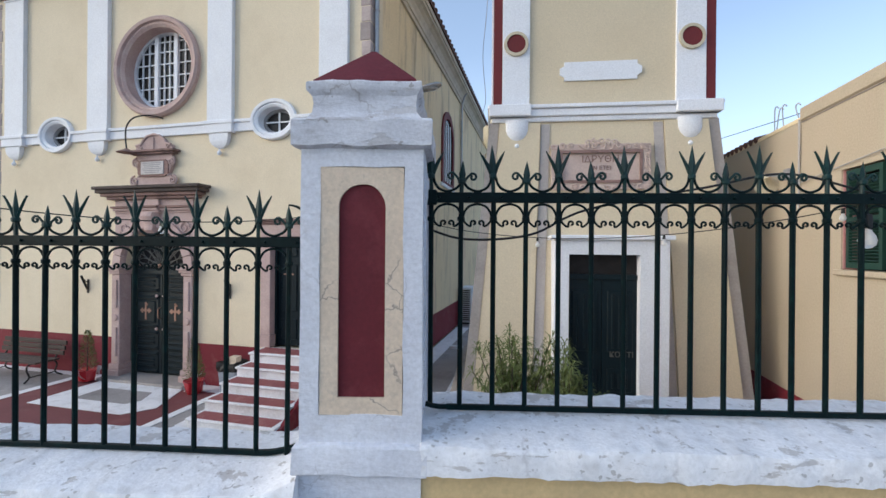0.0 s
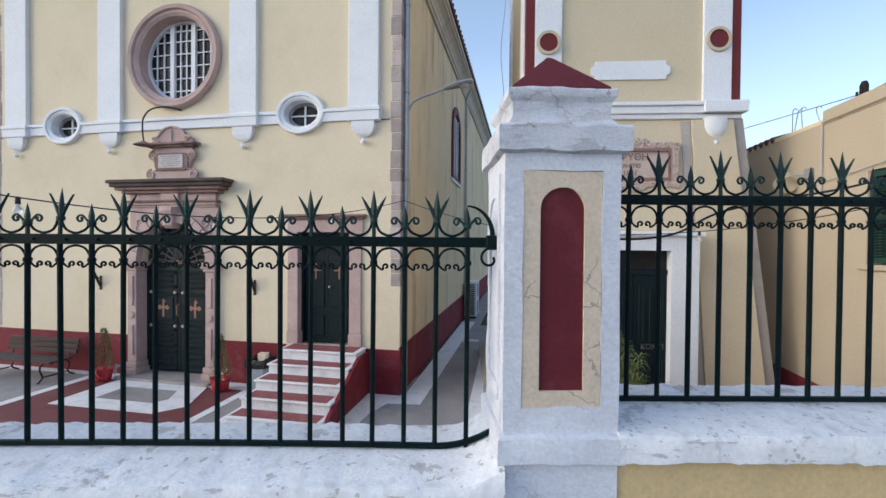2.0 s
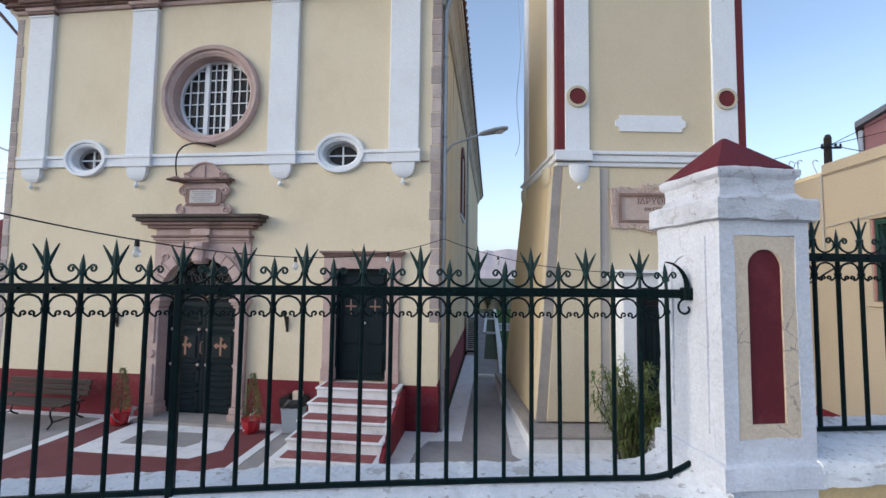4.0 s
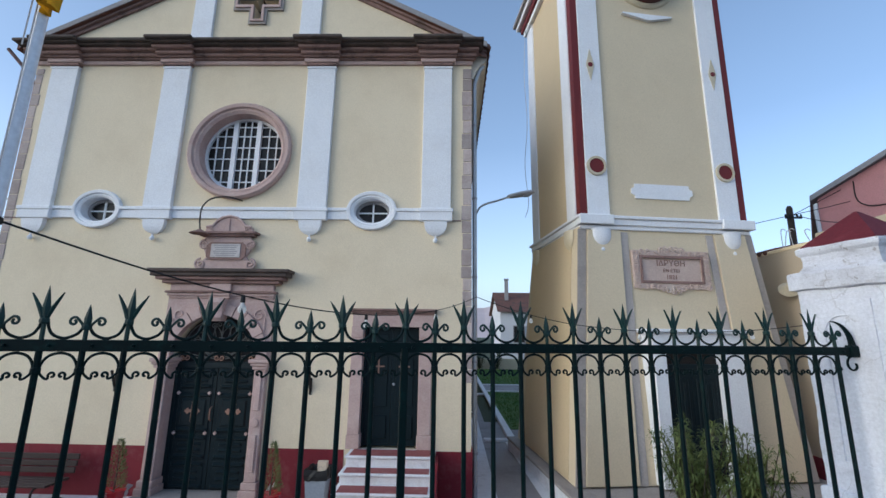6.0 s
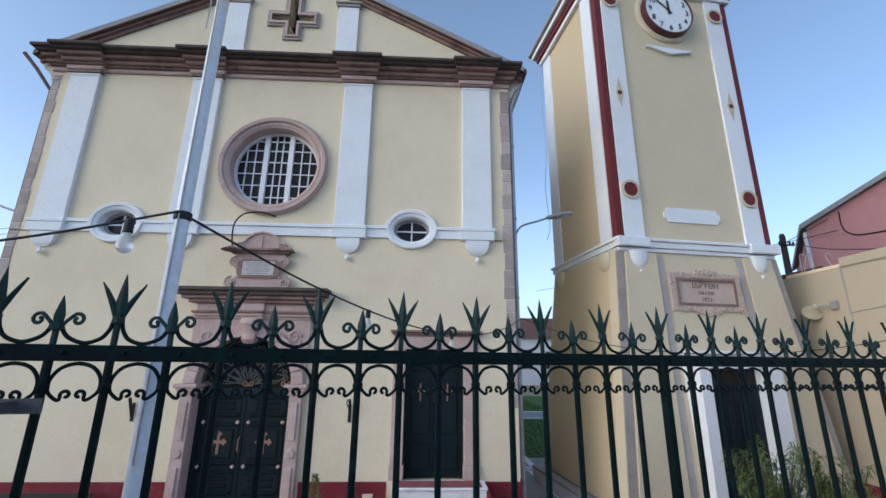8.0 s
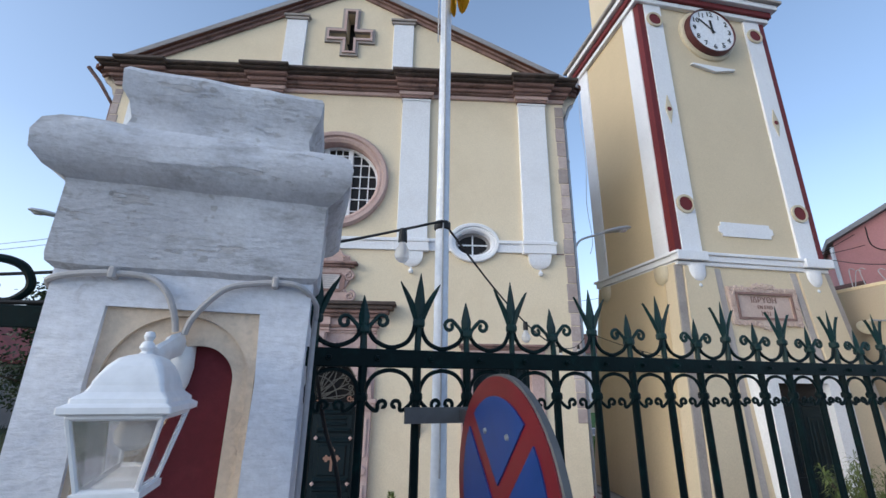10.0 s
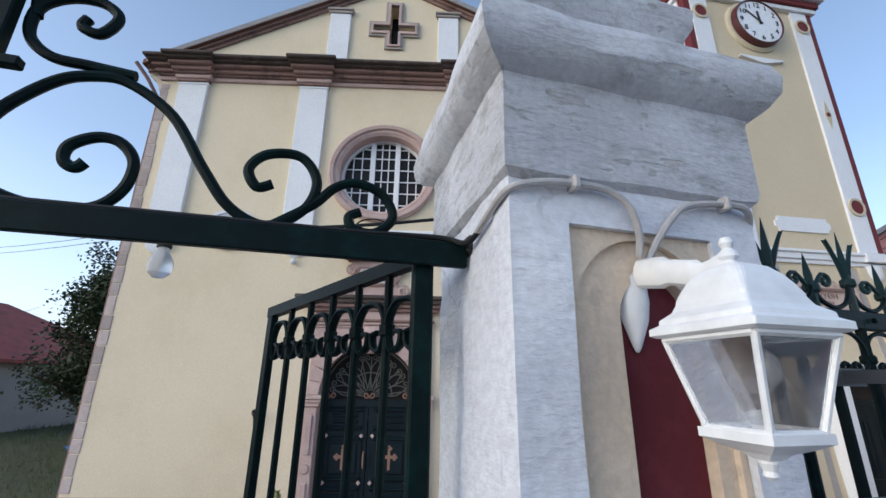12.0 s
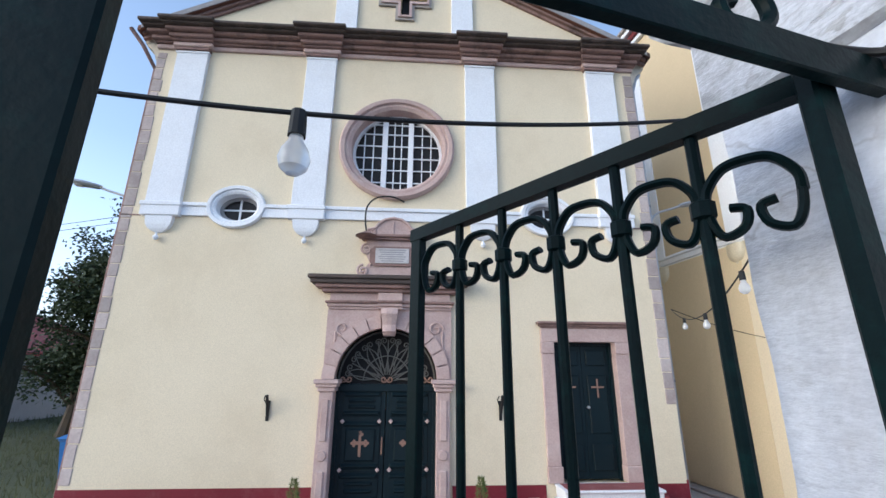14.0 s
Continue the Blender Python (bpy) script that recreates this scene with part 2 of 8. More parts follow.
FLOORWHITE = mat("white_floor_paint", (0.84, 0.84, 0.86), (0.76, 0.76, 0.78), 0.85, grain=50, patch=2.0, bump=0.2, stain=(0.40, 0.38, 0.37), stain_amt=0.4, stain_scale=4.0)
STEPRED = mat("step_tread_red", (0.31, 0.10, 0.098), (0.25, 0.083, 0.082), 0.85, grain=50, patch=2.0, bump=0.2, stain=(0.45, 0.25, 0.23), stain_amt=0.4, stain_scale=5.0)
GRASS = mat("grass", (0.06, 0.14, 0.025), (0.10, 0.16, 0.03), 0.95, grain=60, patch=1.5, bump=0.6, dist=0.03)
SCRUB = mat("dry_grass_ground", (0.075, 0.085, 0.042), (0.05, 0.06, 0.03), 0.95, grain=20, patch=0.5, bump=0.6, dist=0.03)
LEAF = mat("tree_leaf", (0.035, 0.055, 0.022), (0.02, 0.035, 0.014), 0.7, grain=8, patch=1.0, bump=0)
FEATHER = mat("feathery_leaf", (0.17, 0.20, 0.055), (0.10, 0.14, 0.04), 0.7, grain=8, patch=4.0, bump=0)
BARK = mat("bark", (0.09, 0.07, 0.05), (0.06, 0.05, 0.04), 0.95, grain=30, patch=4, bump=0.5)
PINK = mat("pink_plaster", (0.58, 0.28, 0.27), (0.52, 0.25, 0.24), 0.9, grain=30, patch=0.8, bump=0.1, stain=(0.45, 0.24, 0.23), stain_amt=0.4)
WHITEHOUSE = mat("white_house_plaster", (0.74, 0.74, 0.76), (0.66, 0.66, 0.70), 0.9, grain=30, patch=0.6, bump=0.1)
GREYWALL = mat("grey_render", (0.34, 0.33, 0.33), (0.27, 0.26, 0.27), 0.9, grain=20, patch=0.6, bump=0.2)
SHUTTER = mat("green_shutter_paint", (0.02, 0.06, 0.045), (0.016, 0.05, 0.038), 0.5, grain=40, bump=0.1)
BLUE = mat("blue_plastic", (0.04, 0.16, 0.45), (0.03, 0.13, 0.40), 0.45, grain=20, bump=0.05)
FLAGY = mat("yellow_flag_cloth", (0.75, 0.50, 0.02), (0.65, 0.42, 0.02), 0.8, grain=60, bump=0.1)
WOOD = mat("dark_bench_wood", (0.042, 0.024, 0.022), (0.03, 0.018, 0.017), 0.6, grain=40, bump=0.2)
REDWRAP = mat("red_foil_wrap", (0.45, 0.02, 0.03), (0.35, 0.015, 0.022), 0.3, grain=20, bump=0.1, spec=0.6)
SILVER = mat("silver_foil", (0.65, 0.65, 0.68), (0.5, 0.5, 0.52), 0.28, metal=0.8, grain=20, bump=0.1)
GREYPLASTIC = mat("grey_plastic", (0.30, 0.33, 0.38), (0.25, 0.28, 0.33), 0.55, grain=30, bump=0.05)
CLOCKW = mat("clock_face_white", (0.82, 0.84, 0.88), (0.80, 0.82, 0.86), 0.4, grain=20, bump=0)
CREAM = mat("cream_enamel", (0.62, 0.55, 0.40), (0.55, 0.48, 0.34), 0.5, grain=30, bump=0.05)
TIMBER = mat("old_pole_timber", (0.06, 0.045, 0.035), rough=0.9, grain=30, bump=0.4)
GRILLE = mat("weathered_grille_iron", (0.13, 0.125, 0.11), (0.08, 0.08, 0.072), 0.6, grain=60, bump=0.1)
STRAP = mat("dull_steel_strap", (0.13, 0.135, 0.14), (0.10, 0.10, 0.105), 0.55, metal=0.4, grain=40, bump=0.1)
EAVES = mat("grimy_eaves_stone", (0.66, 0.60, 0.50), (0.56, 0.50, 0.41), 0.9, grain=40, patch=1.5, bump=0.2, stain=(0.34, 0.29, 0.24), stain_amt=0.5, stain_scale=3.0)
RIBSTONE = mat("pale_rib_stone", (0.47, 0.43, 0.40), (0.40, 0.36, 0.34), 0.9, grain=35, patch=2.5, bump=0.3, stain=(0.38, 0.33, 0.30), stain_amt=0.45, stain_scale=3.0)
PLAQUE = mat("plaque_stone", (0.60, 0.48, 0.42), (0.53, 0.41, 0.36), 0.85, grain=35, patch=4.0, bump=0.3, stain=(0.66, 0.58, 0.50), stain_amt=0.5, stain_scale=6.0)
CLOCKRIM = mat("dark_maroon_metal", (0.085, 0.022, 0.024), (0.07, 0.02, 0.02), 0.5, grain=30, bump=0.05)
ROOF_RED = mat("red_roof_tile", (0.30, 0.085, 0.075), (0.22, 0.065, 0.058), 0.9, grain=30, patch=2, bump=0.4, stain=(0.12, 0.07, 0.06), stain_amt=0.4)
LIME_WORN = mat("worn_grey_whitewash", (0.74, 0.75, 0.80), (0.56, 0.56, 0.60), 0.9, grain=90, patch=4.0, bump=0.55, dist=0.008, stain=(0.34, 0.33, 0.34), stain_amt=0.75, stain_scale=5.5, brush=True, crack=0.5, crack_scale=4.5, chips=0.6, peel=0.35, peel_scale=6.0)

# pale pink-grey carries the haze of distance in the hill's own colour
HILL = mat("haze_toned_hill", (0.55, 0.46, 0.46), (0.48, 0.42, 0.43), 1.0, grain=0.05, patch=0.01, bump=0)


# ---- building helpers ----
WORLD = {}


def thing(name, label, category, m=None, group="", kind=""):
    ob = new(name)
    ob.empty_display_size = 0.1
    ob.matrix_basis = m or Matrix.Identity(4)
    WORLD[ob.name] = ob.matrix_basis.copy()
    return tagged(ob, label, category, group, kind)


def mesh_of(name, bm, material, smooth=False):
    bmesh.ops.recalc_face_normals(bm, faces=bm.faces)
    me = bpy.data.meshes.new(name)
    bm.to_mesh(me)
    bm.free()
    me.materials.append(material)
    if smooth:
        me.polygons.foreach_set("use_smooth", [True] * len(me.polygons))
        me.set_sharp_from_angle(angle=radians(30))
    return me


def part(name, bm, material, parent, label="", local=False, smooth=False):
    """One mesh under a thing or part; bm in world space unless local."""
    if not local:
        bm.transform(WORLD[parent.name].inverted())
    ob = new(name, mesh_of(name, bm, material, smooth))
    ob.parent = parent
    WORLD[ob.name] = WORLD[parent.name].copy()
    return tagged(ob, label)


def solo(name, bm, material, label, category, group="", kind="", smooth=False, m=None):
    """A thing that is one mesh."""
    ob = new(name, mesh_of(name, bm, material, smooth))
    if m:
        ob.matrix_basis = m
    WORLD[ob.name] = ob.matrix_basis.copy()
    return tagged(ob, label, category, group, kind)


def piece(name, me, parent, m, label=""):
    """An object of its own on shared mesh data, m in the parent's space."""
    ob = new(name, me)
    ob.parent = parent
    ob.matrix_basis = m
    WORLD[ob.name] = WORLD[parent.name] @ m
    return tagged(ob, label)


def box(bm, x0, x1, y0, y1, z0, z1, m=None, bev=0.0, seg=1):
    vs = [bm.verts.new(p) for p in ((x0, y0, z0), (x1, y0, z0), (x1, y1, z0), (x0, y1, z0), (x0, y0, z1), (x1, y0, z1), (x1, y1, z1), (x0, y1, z1))]
    fs = [bm.faces.new([vs[i] for i in f]) for f in ((0, 3, 2, 1), (4, 5, 6, 7), (0, 1, 5, 4), (1, 2, 6, 5), (2, 3, 7, 6), (3, 0, 4, 7))]
    if m:
        bmesh.ops.transform(bm, matrix=m, verts=vs)
    if bev:
        es = list({e for f in fs for e in f.edges})
        bmesh.ops.bevel(bm, geom=es, offset=bev, segments=seg, affect="EDGES", profile=0.5)
    return bm


def boxes(*rows, bev=0.0):
    bm = bmesh.new()
    for r in rows:
        box(bm, *r, bev=bev)
    return bm


def loft(bm, rings, close_ends=True, loop=True):
    """Skin rings of equal length."""
    rows = [[bm.verts.new(p) for p in r] for r in rings]
    n = len(rows[0])
    for a_, b_ in zip(rows, rows[1:]):
        for i in range(n if loop else n - 1):
            bm.faces.new((a_[i], a_[(i + 1) % n], b_[(i + 1) % n], b_[i]))
    if close_ends and loop:
        bm.faces.new(list(reversed(rows[0])))
        bm.faces.new(rows[-1])
    return rows


def tube(bm, pts, r, seg=8, flat=None):
    """A round bar along points; r a number or one per point; flat scales the section's second axis."""
    pts = [Vector(p) for p in pts]
    n = len(pts)
    rings, up = [], None
    for i, p in enumerate(pts):
        t = (pts[min(i + 1, n - 1)] - pts[max(i - 1, 0)]).normalized()
        if up is None:
            up = Vector((0, 1, 0)) if abs(t.y) < 0.9 else Vector((1, 0, 0))
        side = t.cross(up).normalized()
        up = side.cross(t).normalized()
        rr = r[i] if isinstance(r, (list, tuple)) else r
        k = flat or 1.0
        rings.append([p + side * rr * math.cos(2 * math.pi * j / seg) + up * rr * k * math.sin(2 * math.pi * j / seg) for j in range(seg)])
    loft(bm, rings)
    return bm


def lathe(bm, prof, seg=20, c=(0, 0, 0), axis="z"):
    """Turn (radius, height) pairs about an axis through c."""
    rings = []
    for r, h in prof:
        ring = []
        for j in range(seg):
            u, v = r * math.cos(2 * math.pi * j / seg), r * math.sin(2 * math.pi * j / seg)
            p = {"z": (u, v, h), "y": (u, h, v), "x": (h, u, v)}[axis]
            ring.append((c[0] + p[0], c[1] + p[1], c[2] + p[2]))
        rings.append(ring)
    loft(bm, rings)
    return bm


def square_loft(bm, prof, c=(0, 0), sub=1):
    """Stack square rings: (half width x, half width y, z)."""
    rings = []
    for hx, hy, z in prof:
        ring = []
        cs = ((-hx, -hy), (hx, -hy), (hx, hy), (-hx, hy))
        for (ax, ay), (bx, by) in zip(cs, cs[1:] + cs[:1]):
            for k in range(sub):
                f = k / sub
                ring.append((c[0] + ax + (bx - ax) * f, c[1] + ay + (by - ay) * f, z))
        rings.append(ring)
    loft(bm, rings)
    return bm


def plate(outline, holes, y0, y1, bm=None):
    """A slab standing in the xz plane from y0 to y1, with holes through it."""
    bm = bm or bmesh.new()
    loops = []
    for y in (y0, y1):
        es = []
        for lp in (outline, *holes):
            vs = [bm.verts.new((x, y, z)) for x, z in lp]
            loops.append(vs)
            es += [bm.edges.new((vs[i], vs[(i + 1) % len(vs)])) for i in range(len(vs))]
        bmesh.ops.triangle_fill(bm, use_beauty=True, edges=es)
    k = 1 + len(holes)
    for a_, b_ in zip(loops[:k], loops[k:]):
        for i in range(len(a_)):
            j = (i + 1) % len(a_)
            bm.faces.new((a_[i], a_[j], b_[j], b_[i]))
    return bm


def ell(cx, cz, rx, rz, n=40, a0=0.0, a1=360.0):
    full = abs(a1 - a0) >= 360
    return [(cx + rx * math.cos(radians(a0 + (a1 - a0) * i / (n if full else n - 1))), cz + rz * math.sin(radians(a0 + (a1 - a0) * i / (n if full else n - 1)))) for i in range(n)]


def rect(x0, x1, z0, z1):
    return [(x0, z0), (x1, z0), (x1, z1), (x0, z1)]


def arch(x0, x1, z0, spring, n=20):
    r = (x1 - x0) / 2
    return [(x0, z0), (x1, z0)] + ell((x0 + x1) / 2, spring, r, r, n, 0, 180)


def ring_sweep(bm, cx, cz, rx, rz, prof, seg=48):
    """Sweep a (radius offset, y) profile round an ellipse in the xz plane."""
    rows = []
    for i in range(seg):
        a_ = 2 * math.pi * i / seg
        rows.append([bm.verts.new((cx + (rx + dr) * math.cos(a_), y, cz + (rz + dr) * math.sin(a_))) for dr, y in prof])
    n = len(prof)
    for i in range(seg):
        p, q = rows[i], rows[(i + 1) % seg]
        for k in range(n):
            bm.faces.new((p[k], p[(k + 1) % n], q[(k + 1) % n], q[k]))
    return bm


def crumple(bm, amp, scale=4.0, cuts=0, seed=0.0):
    """Uneven hand-plastered surface."""
    if cuts:
        bmesh.ops.subdivide_edges(bm, edges=bm.edges[:], cuts=cuts, use_grid_fill=True)
    for v in bm.verts:
        p = v.co * scale + Vector((seed, seed * 0.7, 0))
        v.co += Vector((noise.noise(p), noise.noise(p + Vector((17, 0, 0))), noise.noise(p + Vector((0, 23, 0))))) * amp
    return bm


def spiral(cx, cz, r0, r1, a0, a1, n=14):
    return [(cx + (r0 + (r1 - r0) * i / (n - 1)) * math.cos(radians(a0 + (a1 - a0) * i / (n - 1))), cz + (r0 + (r1 - r0) * i / (n - 1)) * math.sin(radians(a0 + (a1 - a0) * i / (n - 1)))) for i in range(n)]


def text_mesh(word, size, depth=0.002):
    """Letters as a mesh, in the xy plane, centred."""
    cu = bpy.data.curves.new("letters", "FONT")
    cu.body, cu.size, cu.extrude, cu.align_x, cu.align_y = word, size, depth, "CENTER", "CENTER"
    cu.resolution_u = 3
    tmp = bpy.data.objects.new("letters", cu)
    scene.collection.objects.link(tmp)
    me = bpy.data.meshes.new_from_object(tmp.evaluated_get(bpy.context.evaluated_depsgraph_get()))
    bpy.data.objects.remove(tmp)
    bpy.data.curves.remove(cu)
    bm = bmesh.new()
    bm.from_mesh(me)
    bpy.data.meshes.remove(me)
    return bm


FENCE = pose(-0.88, 1.77, 0, 0, 0, 12.9)
TOWER = pose(0.67, 7.4, 0, 0, 0, 7.1)
COURT = -1.03


def bow(s):
    """How far behind the pillars' face the railing runs: the long bay is set out on a slight curve."""
    if s > 0:
        return 0.2624 - 0.025 * s
    if s < -5.6:
        return 0.2
    u = (s + 2.8) / 2.4
    return 0.2056 + 0.0894 * (1 - u * u) + 0.0164 * u


def sweep_up(s, s0, s1):
    """Rise of the coping and bottom rail where the long bay runs up against pillar one."""
    v = (s + 0.50) / 0.26
    return 0.085 * v * v if v > 0 and s1 < 0 and s0 > -6 else 0.0


def along(bm):
    """Lay a mesh built straight along the fence onto the railing's line."""
    for v in bm.verts:
        v.co.y += bow(v.co.x)
    bm.transform(FENCE)
    return bm


def smooth_pts(pts, n=6):
    """Catmull-Rom through the points."""
    out = []
    P = [pts[0]] + list(pts) + [pts[-1]]
    for i in range(1, len(P) - 2):
        p0, p1, p2, p3 = (Vector((*q, 0)) for q in P[i - 1:i + 3])
        for k in range(n):
            t_ = k / n
            v = 0.5 * ((2 * p1) + (-p0 + p2) * t_ + (2 * p0 - 5 * p1 + 4 * p2 - p3) * t_ * t_ + (-p0 + 3 * p1 - 3 * p2 + p3) * t_ ** 3)
            out.append((v.x, v.y))
    out.append(pts[-1])
    return out


# ---- ground ----
bm = bmesh.new()
bmesh.ops.create_grid(bm, x_segments=60, y_segments=60, size=400)
for v in bm.verts:
    v.co.z = COURT - 0.07
solo("ground", bm, SCRUB, "dry scrubby grass ground stretching to the horizon", "ground", kind="structure")

# courtyard paving, ends behind the fence wall
bm = bmesh.new()
cs = [(-13.2, -0.75), (6.5, 3.75), (6.5, 13.5), (-2.4, 13.5), (-2.4, 30.0), (-3.0, 30.0), (-3.0, 8.0), (-13.2, 8.0)]
lo = [bm.verts.new((x, y, COURT - 0.06)) for x, y in cs]
hi = [bm.verts.new((x, y, COURT)) for x, y in cs]
bm.faces.new(hi)
for i in range(len(cs)):
    j = (i + 1) % len(cs)
    bm.faces.new((lo[i], lo[j], hi[j], hi[i]))
solo("pavement", bm, CONC, "stained grey concrete courtyard paving before the church", "pavement", kind="structure")

# street on the camera's side, falling gently towards the gate, with a walkway by the fence
drop = lambda s_: 0.03 + 0.035 * max(-9.0, min(4.0, s_))
# the unseen walkway's pale paving is added to bounce light onto the pillars
for nm, strips, material, label in (("road", ((-1.72, -0.13), (-7.0, -0.13), (-40.0, -0.13)), ASPHALT, "dark asphalt street"), ("pavement", ((0.12, 0.0), (-1.68, 0.0), (-1.72, -0.02), (-1.72, -0.14)), BOUNCE_PAVING, "unseen walkway strip by the fence, pale grey to bounce light")):
    bm = bmesh.new()
    rows = [[bm.verts.new(FENCE @ Vector((s_, n_, drop(s_) + dz))) for s_ in (-60, -12, -9, -6, 0, 4, 8, 60)] for n_, dz in strips]
    for a_, b_ in zip(rows, rows[1:]):
        for i in range(7):
            bm.faces.new((a_[i], a_[i + 1], b_[i + 1], b_[i]))
    solo(nm, bm, material, label, nm, kind="structure")

# painted areas of the court floor
def painted(name, pts, z, material, label):
    b_ = bmesh.new()
    top = [b_.verts.new((x, y, COURT + z)) for x, y in pts]
    low = [b_.verts.new((x, y, COURT + z - 0.008)) for x, y in pts]
    b_.faces.new(top)
    for i in range(len(pts)):
        j = (i + 1) % len(pts)
        b_.faces.new((low[i], low[j], top[j], top[i]))
    return solo(name, b_, material, label, "floor paint", kind="structure")


painted("painted_floor", [(-9.15, 3.0), (-5.8, 3.75), (-5.8, 6.95), (-9.15, 6.95)], 0.004, FLOORRED, "dark red painted path leading to the church door")
painted("painted_border", [(-5.86, 3.7), (-5.72, 3.72), (-5.72, 6.95), (-5.86, 6.95)], 0.008, FLOORWHITE, "white painted line edging the red path")
painted("painted_border", [(-9.3, 3.0), (-9.12, 3.03), (-9.12, 6.95), (-9.3, 6.95)], 0.008, FLOORWHITE, "white painted line edging the red path")
painted("painted_border", [(-9.1, 6.6), (-5.86, 6.6), (-5.86, 6.95), (-9.1, 6.95)], 0.008, FLOORWHITE, "white painted strip along the church wall")
painted("painted_border", [(-11.9, 6.75), (-9.3, 6.75), (-9.3, 6.95), (-11.9, 6.95)], 0.008, FLOORWHITE, "white painted strip along the church wall")
painted("painted_frame", [(-8.5, 5.4), (-6.55, 5.4), (-6.25, 5.75), (-6.6, 6.62), (-8.5, 6.62)], 0.012, FLOORWHITE, "white painted frame before the church door")
painted("painted_panel", [(-8.0, 5.75), (-6.9, 5.75), (-6.78, 5.95), (-6.95, 6.3), (-8.0, 6.3)], 0.016, CONC, "bare grey panel inside the white frame")
painted("painted_apron", [(-5.42, 5.3), (-5.2, 5.08), (-3.6, 5.0), (-3.38, 5.3), (-3.34, 6.1), (-3.2, 6.55), (-2.66, 6.62), (-2.60, 14.0), (-3.02, 14.0), (-3.02, 6.95), (-5.42, 6.95)], 0.008, FLOORWHITE, "white painted apron round the side steps")

painted("painted_apron", [(-1.86, 6.22), (-1.78, 6.09), (-1.60, 6.03), (3.2, 6.45), (3.2, 7.0), (-1.55, 6.62), (-1.70, 11.0), (-2.05, 11.0)], 0.010, FLOORWHITE, "white painted strip round the tower plinth")

# ---- church ----
CX, WY = -7.53, 6.93
WL, WR = -11.95, -3.11
church = thing("church", "pale yellow plastered church with white pilasters and pink stone portal", "church", pose(CX, WY, COURT))
APEX, EAVE = 9.62, 7.30


def rake_z(x):
    return APEX - (APEX - EAVE) * abs(x - CX) / (WR + 0.12 - CX)


DL, DR, SPR = -8.36, -6.84, 1.20
cross_hole = [(CX - 0.085, 7.97), (CX + 0.085, 7.97), (CX + 0.085, 8.31), (CX + 0.43, 8.31), (CX + 0.43, 8.47), (CX + 0.085, 8.47), (CX + 0.085, 9.0), (CX - 0.085, 9.0),
              (CX - 0.085, 8.47), (CX - 0.43, 8.47), (CX - 0.43, 8.31), (CX - 0.085, 8.31)]
RWX, RWZ = -7.575, 5.09
OCX, OCZ = (-10.165, -4.967), 3.9
front = plate([(WL, COURT - 0.05), (WR, COURT - 0.05), (WR, rake_z(WR)), (CX, APEX), (WL, rake_z(WL))],
              [arch(DL - 0.03, DR + 0.03, COURT - 0.02, SPR), rect(-5.03, -3.99, -0.25, 1.81), ell(RWX, RWZ, 0.84, 0.82), ell(OCX[0], OCZ, 0.37, 0.275, 28), ell(OCX[1], OCZ, 0.37, 0.275, 28), cross_hole],
              WY, WY + 0.55)
part("front_wall", front, YELLOW, church, "smooth pale yellow plaster front")
BACK = 29.0
part("side_wall", boxes((WR - 0.5, WR, WY + 0.55, BACK, COURT - 0.05, 7.15)), YELLOW_OLD, church, "stained weathered yellow plaster")
part("side_wall", boxes((WL, WL + 0.5, WY + 0.55, BACK, COURT - 0.05, 7.15)), YELLOW_OLD, church)
part("back_wall", plate([(WL + 0.5, COURT), (WR - 0.5, COURT), (WR - 0.5, 7.15), (CX, 9.4), (WL + 0.5, 7.15)], [], BACK - 0.5, BACK), YELLOW_OLD, church)
# floor coloured near-black in place of the unlit inside
part("interior_floor", boxes((WL + 0.5, WR - 0.5, WY + 0.56, BACK - 0.5, COURT - 0.05, COURT + 0.02)), UNLIT, church, "interior floor painted near-black for the unlit room")
